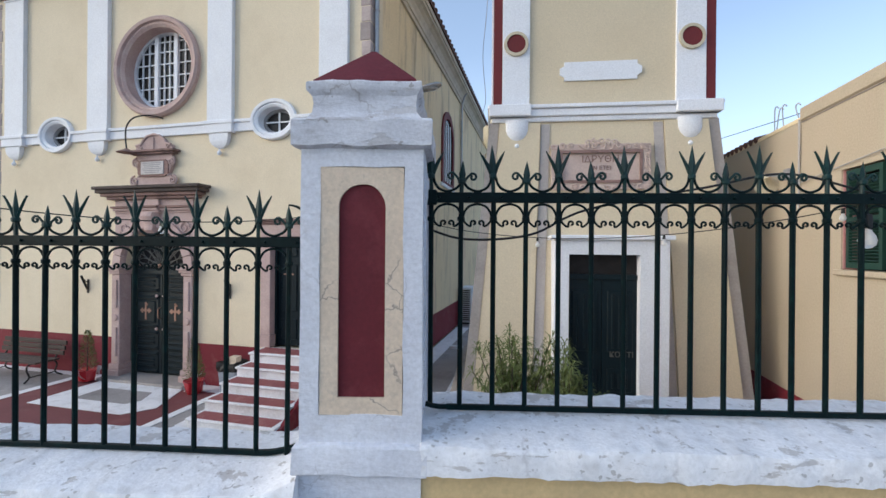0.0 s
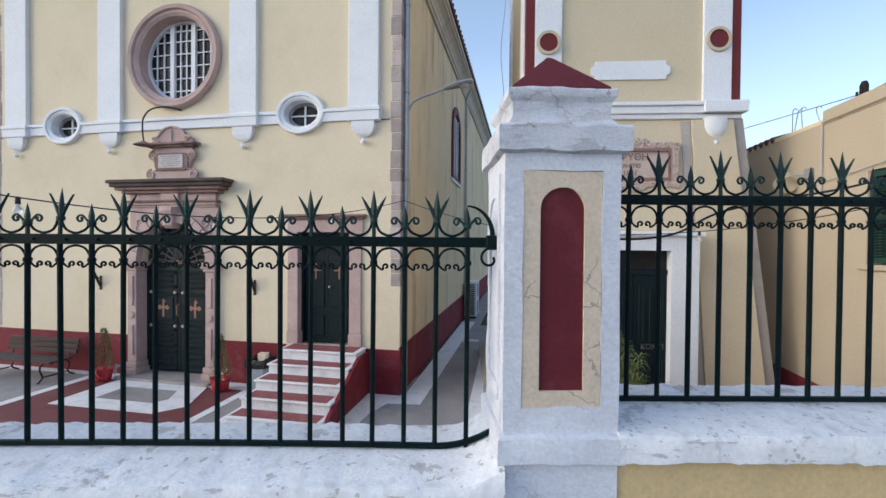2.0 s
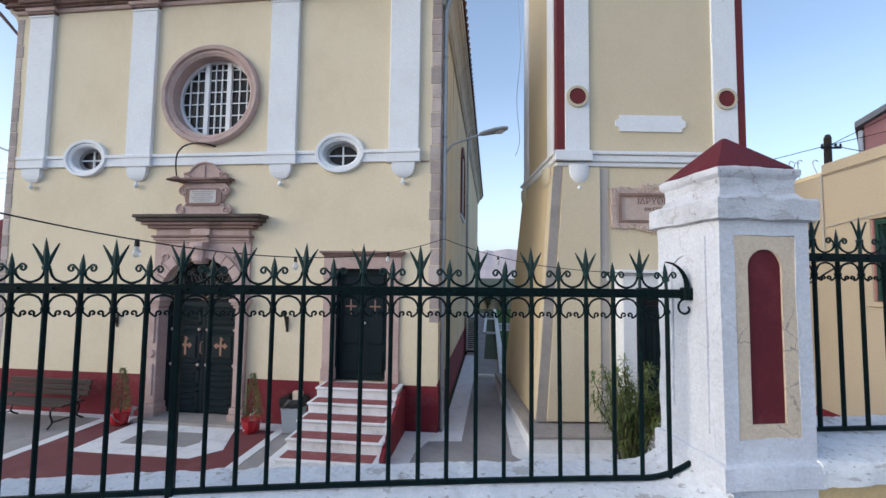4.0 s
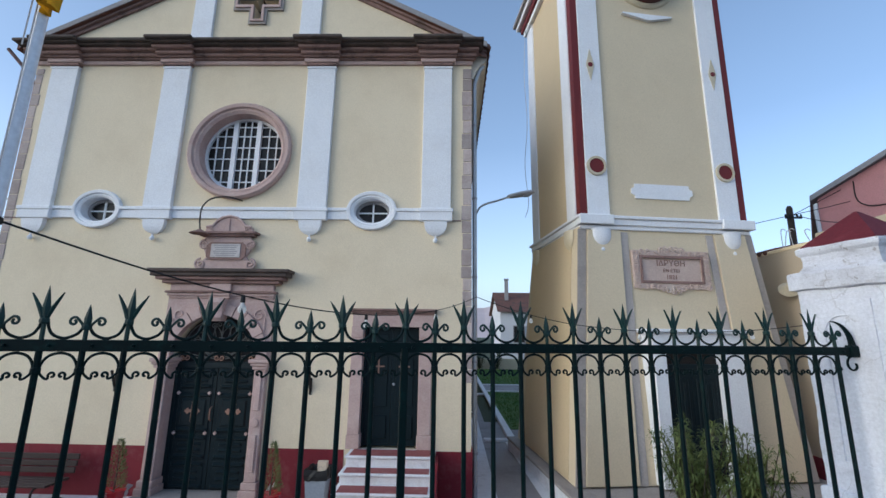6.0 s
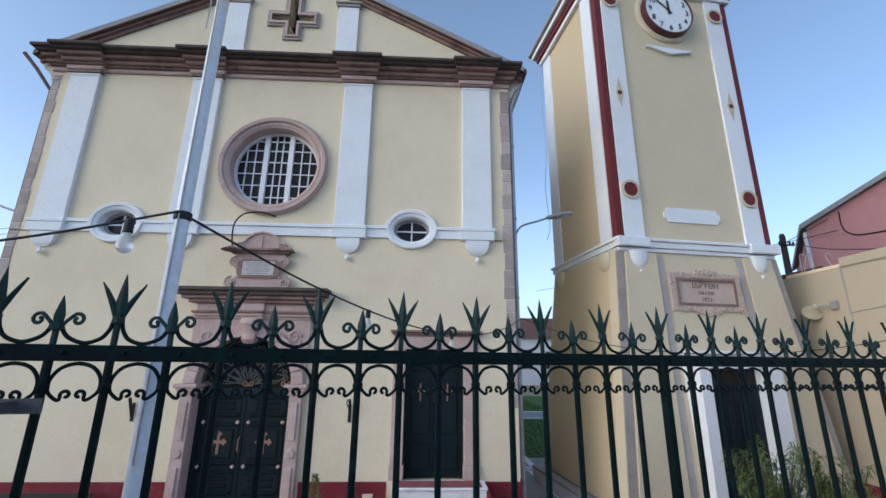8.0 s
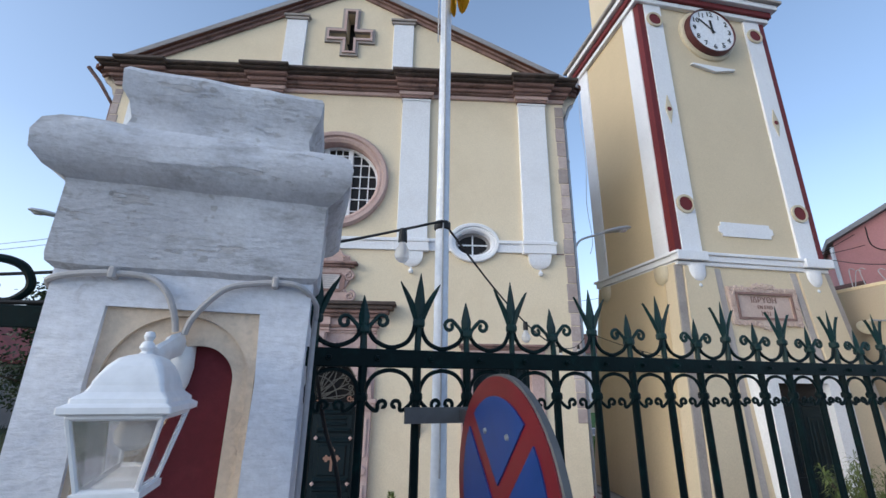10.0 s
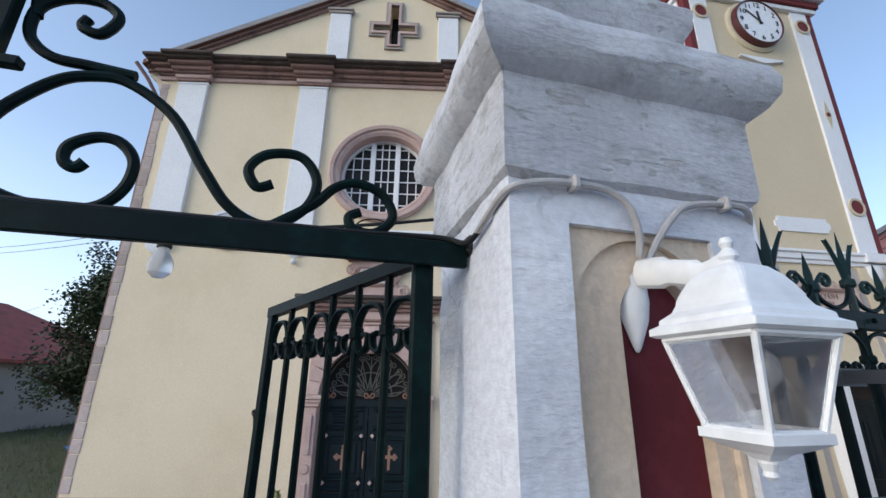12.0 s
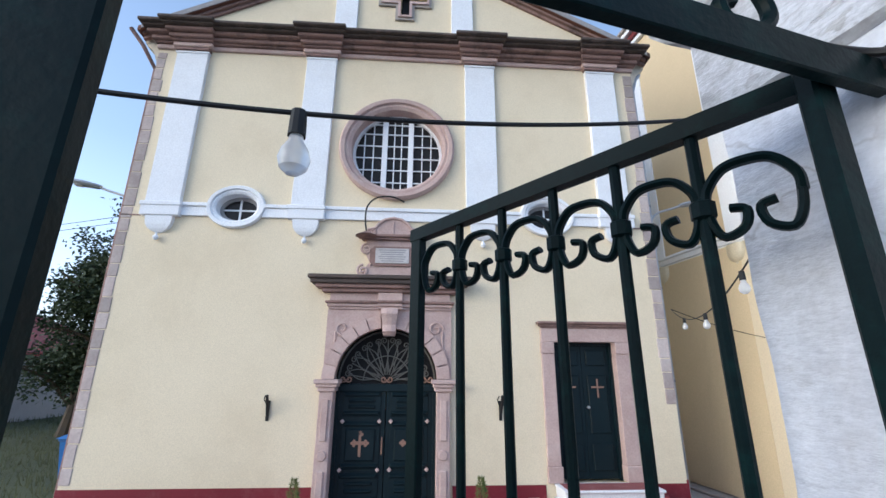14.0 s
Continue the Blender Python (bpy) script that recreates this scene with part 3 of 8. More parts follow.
# roof slopes and tile ends
for sgn in (-1, 1):
    b_ = bmesh.new()
    x1 = CX + sgn * (WR - CX + 0.36)
    z1 = APEX - (APEX - EAVE) * (abs(x1 - CX)) / (WR + 0.12 - CX)
    y0, y1 = WY - 0.16, BACK + 0.2
    vs = [b_.verts.new(p) for p in ((CX, y0, APEX + 0.12), (x1, y0, z1 + 0.12), (x1, y1, z1 + 0.12), (CX, y1, APEX + 0.12), (CX, y0, APEX + 0.02), (x1, y0, z1 + 0.02), (x1, y1, z1 + 0.02), (CX, y1, APEX + 0.02))]
    for f in ((0, 1, 2, 3), (4, 7, 6, 5), (0, 4, 5, 1), (1, 5, 6, 2), (2, 6, 7, 3), (3, 7, 4, 0)):
        b_.faces.new([vs[i] for i in f])
    roof = part("roof", b_, ROOF, church, "dark clay tile roof slope")
    tile = bmesh.new()
    rings = []
    for yy in (-0.25, 0.08):
        rings.append([(yy, 0.085 * math.cos(radians(a_)), 0.07 * math.sin(radians(a_))) for a_ in (0, 45, 90, 135, 180)] + [(yy, -0.06, 0), (yy, 0.06, 0)])
    loft(tile, rings)
    tme = mesh_of("eave_tile", tile, ROOF)
    inv = WORLD[roof.name].inverted()
    if sgn > 0:
        for k in range(88):
            piece("eave_tile", tme, roof, inv @ pose(x1 - 0.07, y0 + 0.12 + k * 0.255, z1 + 0.11, 0, 24, 0))
    # raking moulding on the gable, two courses
    for (t0, t1, yf, mt, nm) in ((-0.10, -0.03, WY - 0.045, STONE_DARK, "rake_moulding"), (-0.03, 0.035, WY - 0.10, STONE_DARK, "rake_moulding"), (0.035, 0.15, WY - 0.17, GREYWALL, "rake_edge")):
        b_ = bmesh.new()
        xe = CX + sgn * (WR - CX + 0.30)
        ze = APEX - (APEX - EAVE) * (abs(xe - CX)) / (WR + 0.12 - CX)
        pts = [(CX, APEX + t0), (xe, ze + t0), (xe, ze + t1), (CX, APEX + t1)]
        f0 = [b_.verts.new((x, yf, z)) for x, z in pts]
        f1 = [b_.verts.new((x, WY + 0.02, z)) for x, z in pts]
        b_.faces.new(f0)
        b_.faces.new(f1[::-1])
        for i in range(4):
            b_.faces.new((f0[i], f0[(i + 1) % 4], f1[(i + 1) % 4], f1[i]))
        part(nm, b_, mt, church)
    # side eave moulding under the roof
    xs = WR if sgn > 0 else WL
    b_ = bmesh.new()
    prof = [(-0.02, -0.50), (0.05, -0.50), (0.06, -0.42), (0.085, -0.41), (0.10, -0.34), (0.15, -0.24), (0.22, -0.17), (0.275, -0.14), (0.28, -0.09), (0.315, -0.08), (0.32, 0.02), (-0.02, 0.02)]
    rows = [[(xs + sgn * dx_, yy, z1 + dz_) for dx_, dz_ in prof] for yy in (WY + 0.05, BACK)]
    loft(b_, rows)
    part("eave_moulding", b_, EAVES, church, "grimy pale stone eaves cornice")


# pilasters, their capitals, base blocks and corbels
PIL = ((-11.595, -11.045), (-9.284, -8.746), (-6.368, -5.815), (-4.045, -3.496))
b_ = bmesh.new()
prof = [(0.21, 3.70), (0.205, 3.62), (0.19, 3.55), (0.155, 3.49), (0.105, 3.45), (0.04, 3.425)]
rings = []
for h, z in prof:
    d = 0.10 * h / 0.235
    rings.append([(-h, 0, z), (-h, -d, z), (h, -d, z), (h, 0, z)])
loft(b_, rings)
corb = mesh_of("corbel", b_, WHITE)
b_ = bmesh.new()
lathe(b_, [(0.0, -0.045), (0.03, -0.035), (0.045, 0), (0.03, 0.035), (0.015, 0.05), (0.015, 0.09)], 14)
ball = mesh_of("corbel_ball", b_, WHITE, True)
cinv = WORLD[church.name].inverted()
for x0, x1 in PIL:
    xm = (x0 + x1) / 2
    part("pilaster", boxes((x0, x1, WY - 0.075, WY + 0.01, 3.9, 6.885), bev=0.008), WHITE, church)
    part("pilaster_capital", boxes((x0 - 0.015, x1 + 0.015, WY - 0.09, WY + 0.01, 6.83, 6.86)), WHITE, church)
    part("pilaster_base", boxes((x0 - 0.03, x1 + 0.03, WY - 0.11, WY + 0.01, 3.70, 3.90), (x0 - 0.045, x1 + 0.045, WY - 0.125, WY + 0.01, 3.865, 3.935), bev=0.008), WHITE, church)
    cb = piece("corbel", corb, church, cinv @ pose(xm, WY, 0))
    piece("corbel_ball", ball, cb, pose(0, -0.055, 3.335))
# string course between the base blocks
segs = [(WL, PIL[0][0] - 0.03), (PIL[0][1] + 0.03, OCX[0] - 0.42), (OCX[0] + 0.42, PIL[1][0] - 0.03), (PIL[1][1] + 0.03, PIL[2][0] - 0.03), (PIL[2][1] + 0.03, OCX[1] - 0.42), (OCX[1] + 0.42, PIL[3][0] - 0.03), (PIL[3][1] + 0.03, -3.30)]
for x0, x1 in segs[1:-1]:
    part("string_course", boxes((x0, x1, WY - 0.045, WY + 0.01, 3.725, 3.885), (x0, x1, WY - 0.075, WY + 0.01, 3.885, 3.945), bev=0.006), WHITE, church)
for x0, x1 in (segs[0], segs[-1]):
    part("string_line", boxes((x0, x1, WY - 0.012, WY + 0.01, 3.715, 3.735)), STONE_DARK, church)

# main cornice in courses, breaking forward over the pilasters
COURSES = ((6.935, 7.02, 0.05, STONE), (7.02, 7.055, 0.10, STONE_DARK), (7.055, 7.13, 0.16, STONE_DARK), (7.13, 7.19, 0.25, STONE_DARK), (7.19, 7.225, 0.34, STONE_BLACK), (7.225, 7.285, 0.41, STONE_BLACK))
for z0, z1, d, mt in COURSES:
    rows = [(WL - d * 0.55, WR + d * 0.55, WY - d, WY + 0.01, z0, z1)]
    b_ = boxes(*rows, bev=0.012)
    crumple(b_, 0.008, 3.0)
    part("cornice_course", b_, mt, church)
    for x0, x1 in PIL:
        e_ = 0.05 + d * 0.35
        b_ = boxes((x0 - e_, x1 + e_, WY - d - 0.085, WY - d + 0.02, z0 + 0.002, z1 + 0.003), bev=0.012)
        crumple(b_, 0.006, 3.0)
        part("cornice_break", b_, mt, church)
for x0, x1 in PIL:
    part("pilaster_neck", boxes((x0 - 0.02, x1 + 0.02, WY - 0.11, WY + 0.01, 6.886, 6.936), bev=0.006), STONE_DARK, church)

# gable pilasters
for x0, x1 in ((-8.86, -8.44), (-6.62, -6.20)):
    part("gable_pilaster", boxes((x0, x1, WY - 0.06, WY + 0.01, 7.55, 8.72), bev=0.006), WHITE, church)
    part("gable_pilaster_base", boxes((x0 - 0.06, x1 + 0.06, WY - 0.09, WY + 0.01, 7.29, 7.55), bev=0.006), WHITE, church)
    part("gable_pilaster_cap", boxes((x0 - 0.03, x1 + 0.03, WY - 0.09, WY + 0.01, 8.72, 8.78), (x0 - 0.06, x1 + 0.06, WY - 0.12, WY + 0.01, 8.78, 8.83), bev=0.006), GREYSTONE, church)
# cross window surround
def cross_outline(a_, b1, b2, c1):
    return [(CX - a_, 8.39 - c1), (CX + a_, 8.39 - c1), (CX + a_, 8.39 - a_), (CX + b1, 8.39 - a_), (CX + b1, 8.39 + a_), (CX + a_, 8.39 + a_), (CX + a_, 8.39 + b2), (CX - a_, 8.39 + b2),
            (CX - a_, 8.39 + a_), (CX - b1, 8.39 + a_), (CX - b1, 8.39 - a_), (CX - a_, 8.39 - a_)]


cw = part("cross_window", plate(cross_outline(0.185, 0.52, 0.70, 0.51), [cross_hole], WY - 0.045, WY + 0.01), GREYSTONE, church, "grey stone frame of the cross-shaped opening")
part("cross_moulding", plate(cross_outline(0.135, 0.47, 0.65, 0.46), [cross_hole], WY - 0.075, WY - 0.044), STONE, cw)
part("cross_pane", plate(cross_outline(0.1, 0.45, 0.63, 0.44), [], WY + 0.30, WY + 0.33), PANE, cw)

# round window
rw = part("round_window", ring_sweep(bmesh.new(), RWX, RWZ, 0.80, 0.78, [(0, WY + 0.28), (0.0, WY - 0.02), (0.05, WY - 0.06), (0.09, WY - 0.055), (0.11, WY - 0.10), (0.17, WY - 0.11), (0.205, WY - 0.07), (0.205, WY + 0.02), (0.02, WY + 0.29)]), STONE, church, "carved pink stone ring", smooth=True)
part("window_frame", ring_sweep(bmesh.new(), RWX, RWZ, 0.775, 0.755, [(-0.022, WY + 0.18), (0.03, WY + 0.18), (0.03, WY + 0.26), (-0.022, WY + 0.26)]), WHITE, rw)
for dx in (-0.235, 0.235):
    h = 0.745 * math.sqrt(1 - (dx / 0.77) ** 2)
    part("mullion", boxes((RWX + dx - 0.048, RWX + dx + 0.048, WY + 0.17, WY + 0.25, RWZ - h, RWZ + h), bev=0.006), WHITE, rw)
for dx in (-0.60, -0.44, -0.065, 0.065, 0.44, 0.60):
    h = 0.745 * math.sqrt(1 - (dx / 0.77) ** 2)
    part("glazing_bar", boxes((RWX + dx - 0.009, RWX + dx + 0.009, WY + 0.195, WY + 0.225, RWZ - h, RWZ + h)), WHITE, rw)
for dz in (-0.56, -0.32, -0.08, 0.16, 0.40, 0.6):
    h = 0.765 * math.sqrt(1 - (dz / 0.765) ** 2)
    for xa, xb in ((-h, -0.283), (-0.187, 0.187), (0.283, h)):
        if xb - xa > 0.03:
            part("glazing_bar", boxes((RWX + xa, RWX + xb, WY + 0.198, WY + 0.222, RWZ + dz - 0.009, RWZ + dz + 0.009)), WHITE, rw)
part("pane", plate(ell(RWX, RWZ, 0.79, 0.77), [], WY + 0.23, WY + 0.24), PANE, rw, "dark old glass")
# oval windows
for ox in OCX:
    ow = part("oval_window", ring_sweep(bmesh.new(), ox, OCZ, 0.33, 0.235, [(-0.0, WY + 0.2), (0.0, WY - 0.02), (0.035, WY - 0.045), (0.06, WY - 0.04), (0.075, WY - 0.07), (0.125, WY - 0.075), (0.14, WY - 0.05), (0.14, WY + 0.02), (0.02, WY + 0.22)], 40), WHITE, church, "white moulded oval surround", smooth=True)
    part("window_frame", ring_sweep(bmesh.new(), ox, OCZ, 0.31, 0.215, [(-0.035, WY + 0.14), (0.03, WY + 0.14), (0.03, WY + 0.2), (-0.035, WY + 0.2)], 32), GREYWALL, ow)
    part("glazing_bar", boxes((ox - 0.013, ox + 0.013, WY + 0.14, WY + 0.17, OCZ - 0.2, OCZ + 0.2)), WHITE, ow)
    part("glazing_bar", boxes((ox - 0.3, ox + 0.3, WY + 0.143, WY + 0.168, OCZ - 0.012, OCZ + 0.012)), WHITE, ow)
    part("pane", plate(ell(ox, OCZ, 0.32, 0.225, 28), [], WY + 0.172, WY + 0.182), PANE, ow)

# red wainscot
for x0, x1 in ((WL - 0.012, -8.52), (-6.60, -5.24), (-3.72, WR + 0.012)):
    part("wainscot", boxes((x0, x1, WY - 0.014, WY + 0.01, COURT - 0.02, -0.245)), WAINSCOT, church, "dark red painted base band")
part("wainscot", boxes((WR - 0.01, WR + 0.016, WY - 0.012, BACK, COURT - 0.02, -0.20)), WAINSCOT, church)

# corner quoins
random.seed(4)
for xa, xb, zlow in ((WR - 0.17, WR, 0.85), (WL, WL + 0.15, -0.2)):
    z = zlow
    k = 0
    while z < 6.86:
        h = random.uniform(0.20, 0.33)
        w = random.uniform(-0.015, 0.02)
        x0, x1 = (xa - w, xb + 0.006) if xa > CX else (xa - 0.006, xb + w)
        b_ = boxes((x0, x1, WY - 0.012, WY + 0.25, z + 0.006, min(6.87, z + h) - 0.006), bev=0.008)
        part("quoin", b_, QUOIN, church)
        z += h
        k += 1

# portal
PX = -7.58
spandrel = [(PX - 0.96, 1.2), (DL, 1.2)] + ell((DL + DR) / 2, 1.2, (DR - DL) / 2, (DR - DL) / 2, 22, 179.5, 0.5) + [(DR, 1.2), (PX + 0.96, 1.2), (PX + 0.96, 2.24), (PX - 0.96, 2.24)]
portal = part("portal", plate(spandrel, [], WY - 0.05, WY + 0.02), STONE, church, "carved pink stone portal")
ax_ = (DL + DR) / 2
n_v = 13
for k in range(n_v):
    a0, a1 = 180 * k / n_v + 0.6, 180 * (k + 1) / n_v - 0.6
    inner, outer = ell(ax_, SPR, 0.762, 0.762, 5, a0, a1), ell(ax_, SPR, 0.95, 0.95, 5, a0, a1)
    part("arch_stone", plate(inner + outer[::-1], [], WY - 0.10 - 0.008 * (k % 2), WY - 0.045), STONE, portal)
for sgn, xi, xo in ((-1, DL, DL - 0.20), (1, DR, DR + 0.20)):
    x0, x1 = min(xi, xo), max(xi, xo)
    part("jamb", boxes((x0, x1, WY - 0.10, WY + 0.30, -0.75, 1.03), bev=0.01), STONE, portal)
    for z0, z1 in ((-0.60, -0.02), (0.36, 0.92)):
        part("jamb_panel", boxes((x0 + 0.05, x1 - 0.05, WY - 0.125, WY - 0.098, z0, z1), bev=0.01), STONE, portal)
    b_ = bmesh.new()
    lathe(b_, [(0.0, -0.13), (0.06, -0.125), (0.075, -0.10)], 14, ((x0 + x1) / 2, WY, 0.17), "y")
    part("jamb_rosette", b_, STONE, portal)
    part("jamb_base", boxes((x0 - 0.05, x1 + 0.05, WY - 0.16, WY + 0.3, COURT, -0.86), (x0 - 0.03, x1 + 0.03, WY - 0.135, WY + 0.3, -0.86, -0.75), bev=0.012), STONE, portal)
    part("capital", boxes((x0 - 0.03, x1 + 0.03, WY - 0.13, WY + 0.3, 1.03, 1.09), (x0 - 0.055, x1 + 0.055, WY - 0.16, WY + 0.3, 1.09, 1.14), (x0 - 0.08, x1 + 0.08, WY - 0.19, WY + 0.3, 1.14, 1.20), bev=0.01), STONE, portal)
    # spandrel relief
    b_ = bmesh.new()
    cxs = PX + sgn * 0.72
    tube(b_, [(x, WY - 0.06, z) for x, z in spiral(cxs, 1.95, 0.12, 0.02, 0, 500 * sgn, 22)], 0.016, 6)
    tube(b_, [(cxs + sgn * 0.1, WY - 0.06, 1.9), (cxs + sgn * 0.1, WY - 0.06, 1.6), (cxs + sgn * 0.06, WY - 0.06, 1.5)], 0.016, 6)
    part("spandrel_relief", b_, STONE, portal)
KX = PX
b_ = bmesh.new()
rings = []
for z, h, d in ((1.84, 0.085, 0.13), (1.90, 0.10, 0.19), (2.0, 0.10, 0.17), (2.08, 0.115, 0.20), (2.16, 0.125, 0.24), (2.24, 0.13, 0.22)):
    rings.append([(KX - h, WY + 0.02, z), (KX - h, WY - d, z), (KX - h / 3, WY - d - 0.02, z), (KX + h / 3, WY - d - 0.02, z), (KX + h, WY - d, z), (KX + h, WY + 0.02, z)])
loft(b_, rings)
part("keystone", b_, STONE, portal)
for z0, z1, hx, d, mt in ((2.24, 2.28, 0.95, 0.08, STONE), (2.28, 2.33, 0.97, 0.11, STONE), (2.33, 2.37, 1.0, 0.14, STONE_DARK), (2.37, 2.50, 0.94, 0.08, STONE), (2.50, 2.56, 1.06, 0.16, STONE_DARK), (2.56, 2.62, 1.15, 0.22, STONE_DARK), (2.62, 2.69, 1.22, 0.27, STONE_BLACK), (2.69, 2.75, 1.26, 0.31, STONE_BLACK)):
    b_ = boxes((PX - hx, PX + hx, WY - d, WY + 0.01, z0, z1), bev=0.012)
    crumple(b_, 0.005, 4)
    part("entablature_course", b_, mt, portal)
    b_ = boxes((PX - 0.19, PX + 0.19, WY - d - 0.06, WY - d + 0.02, z0 + 0.001, z1 + 0.001), bev=0.01)
    if z1 < 2.55:
        part("entablature_break", b_, mt, portal)
    else:
        b_.free()
# inscription tablet over the portal
tab = part("tablet", plate([(PX - 0.50, 2.75), (PX + 0.50, 2.75), (PX + 0.42, 2.92), (PX + 0.36, 3.0), (PX + 0.42, 3.12), (PX + 0.45, 3.25), (PX + 0.42, 3.37), (PX - 0.42, 3.37), (PX - 0.45, 3.25), (PX - 0.42, 3.12), (PX - 0.36, 3.0), (PX - 0.42, 2.92)], [], WY - 0.07, WY + 0.01), STONE, church, "carved stone tablet with scrolled sides")
for sgn in (-1, 1):
    b_ = bmesh.new()
    tube(b_, [(x, WY - 0.075, z) for x, z in spiral(PX + sgn * 0.42, 3.22, 0.09, 0.015, 90, 90 - sgn * 600, 26)], 0.02, 7)
    tube(b_, [(x, WY - 0.075, z) for x, z in spiral(PX + sgn * 0.46, 2.86, 0.10, 0.015, 90, 90 - sgn * 600, 26)], 0.022, 7)
    tube(b_, [(PX + sgn * 0.36, WY - 0.075, 3.14), (PX + sgn * 0.31, WY - 0.075, 3.02), (PX + sgn * 0.36, WY - 0.075, 2.94)], 0.018, 6)
    part("scroll", b_, STONE, tab)
part("tablet_panel", plate([(PX - 0.29, 2.94), (PX + 0.29, 2.94), (PX + 0.36, 3.0), (PX + 0.36, 3.2), (PX + 0.29, 3.26), (PX - 0.29, 3.26), (PX - 0.36, 3.2), (PX - 0.36, 3.0)], [], WY - 0.10, WY - 0.068), STONE_DARK, tab)
part("inscription_plate", boxes((PX - 0.27, PX + 0.27, WY - 0.115, WY - 0.098, 2.98, 3.23), bev=0.005), MARBLE, tab, "pale marble inscription plate")
for k in range(6):
    w = 0.22 - 0.02 * (k % 3)
    part("inscription_line", boxes((PX - w, PX + w, WY - 0.1175, WY - 0.114, 3.19 - k * 0.036, 3.203 - k * 0.036)), GREYWALL, tab)
part("tablet_cornice", boxes((PX - 0.50, PX + 0.50, WY - 0.13, WY + 0.01, 3.37, 3.41), (PX - 0.56, PX + 0.56, WY - 0.17, WY + 0.01, 3.41, 3.455), bev=0.008), STONE_DARK, tab)
crest = [(PX - 0.44, 3.455), (PX + 0.44, 3.455), (PX + 0.42, 3.55), (PX + 0.30, 3.58), (PX + 0.24, 3.66), (PX + 0.14, 3.73), (PX, 3.76), (PX - 0.14, 3.73), (PX - 0.24, 3.66), (PX - 0.30, 3.58), (PX - 0.42, 3.55)]
part("tablet_crest", plate(crest, [], WY - 0.075, WY + 0.01), STONE, tab)
b_ = bmesh.new()
tube(b_, [(x, WY - 0.085, z) for x, z in crest[2:]], 0.022, 7)
for sgn in (-1, 1):
    tube(b_, [(x, WY - 0.085, z) for x, z in spiral(PX + sgn * 0.33, 3.52, 0.05, 0.01, 0, 420 * sgn, 18)], 0.014, 6)
tube(b_, [(PX, WY - 0.085, 3.48), (PX, WY - 0.085, 3.70)], 0.014, 6)
part("crest_moulding", b_, STONE, tab)

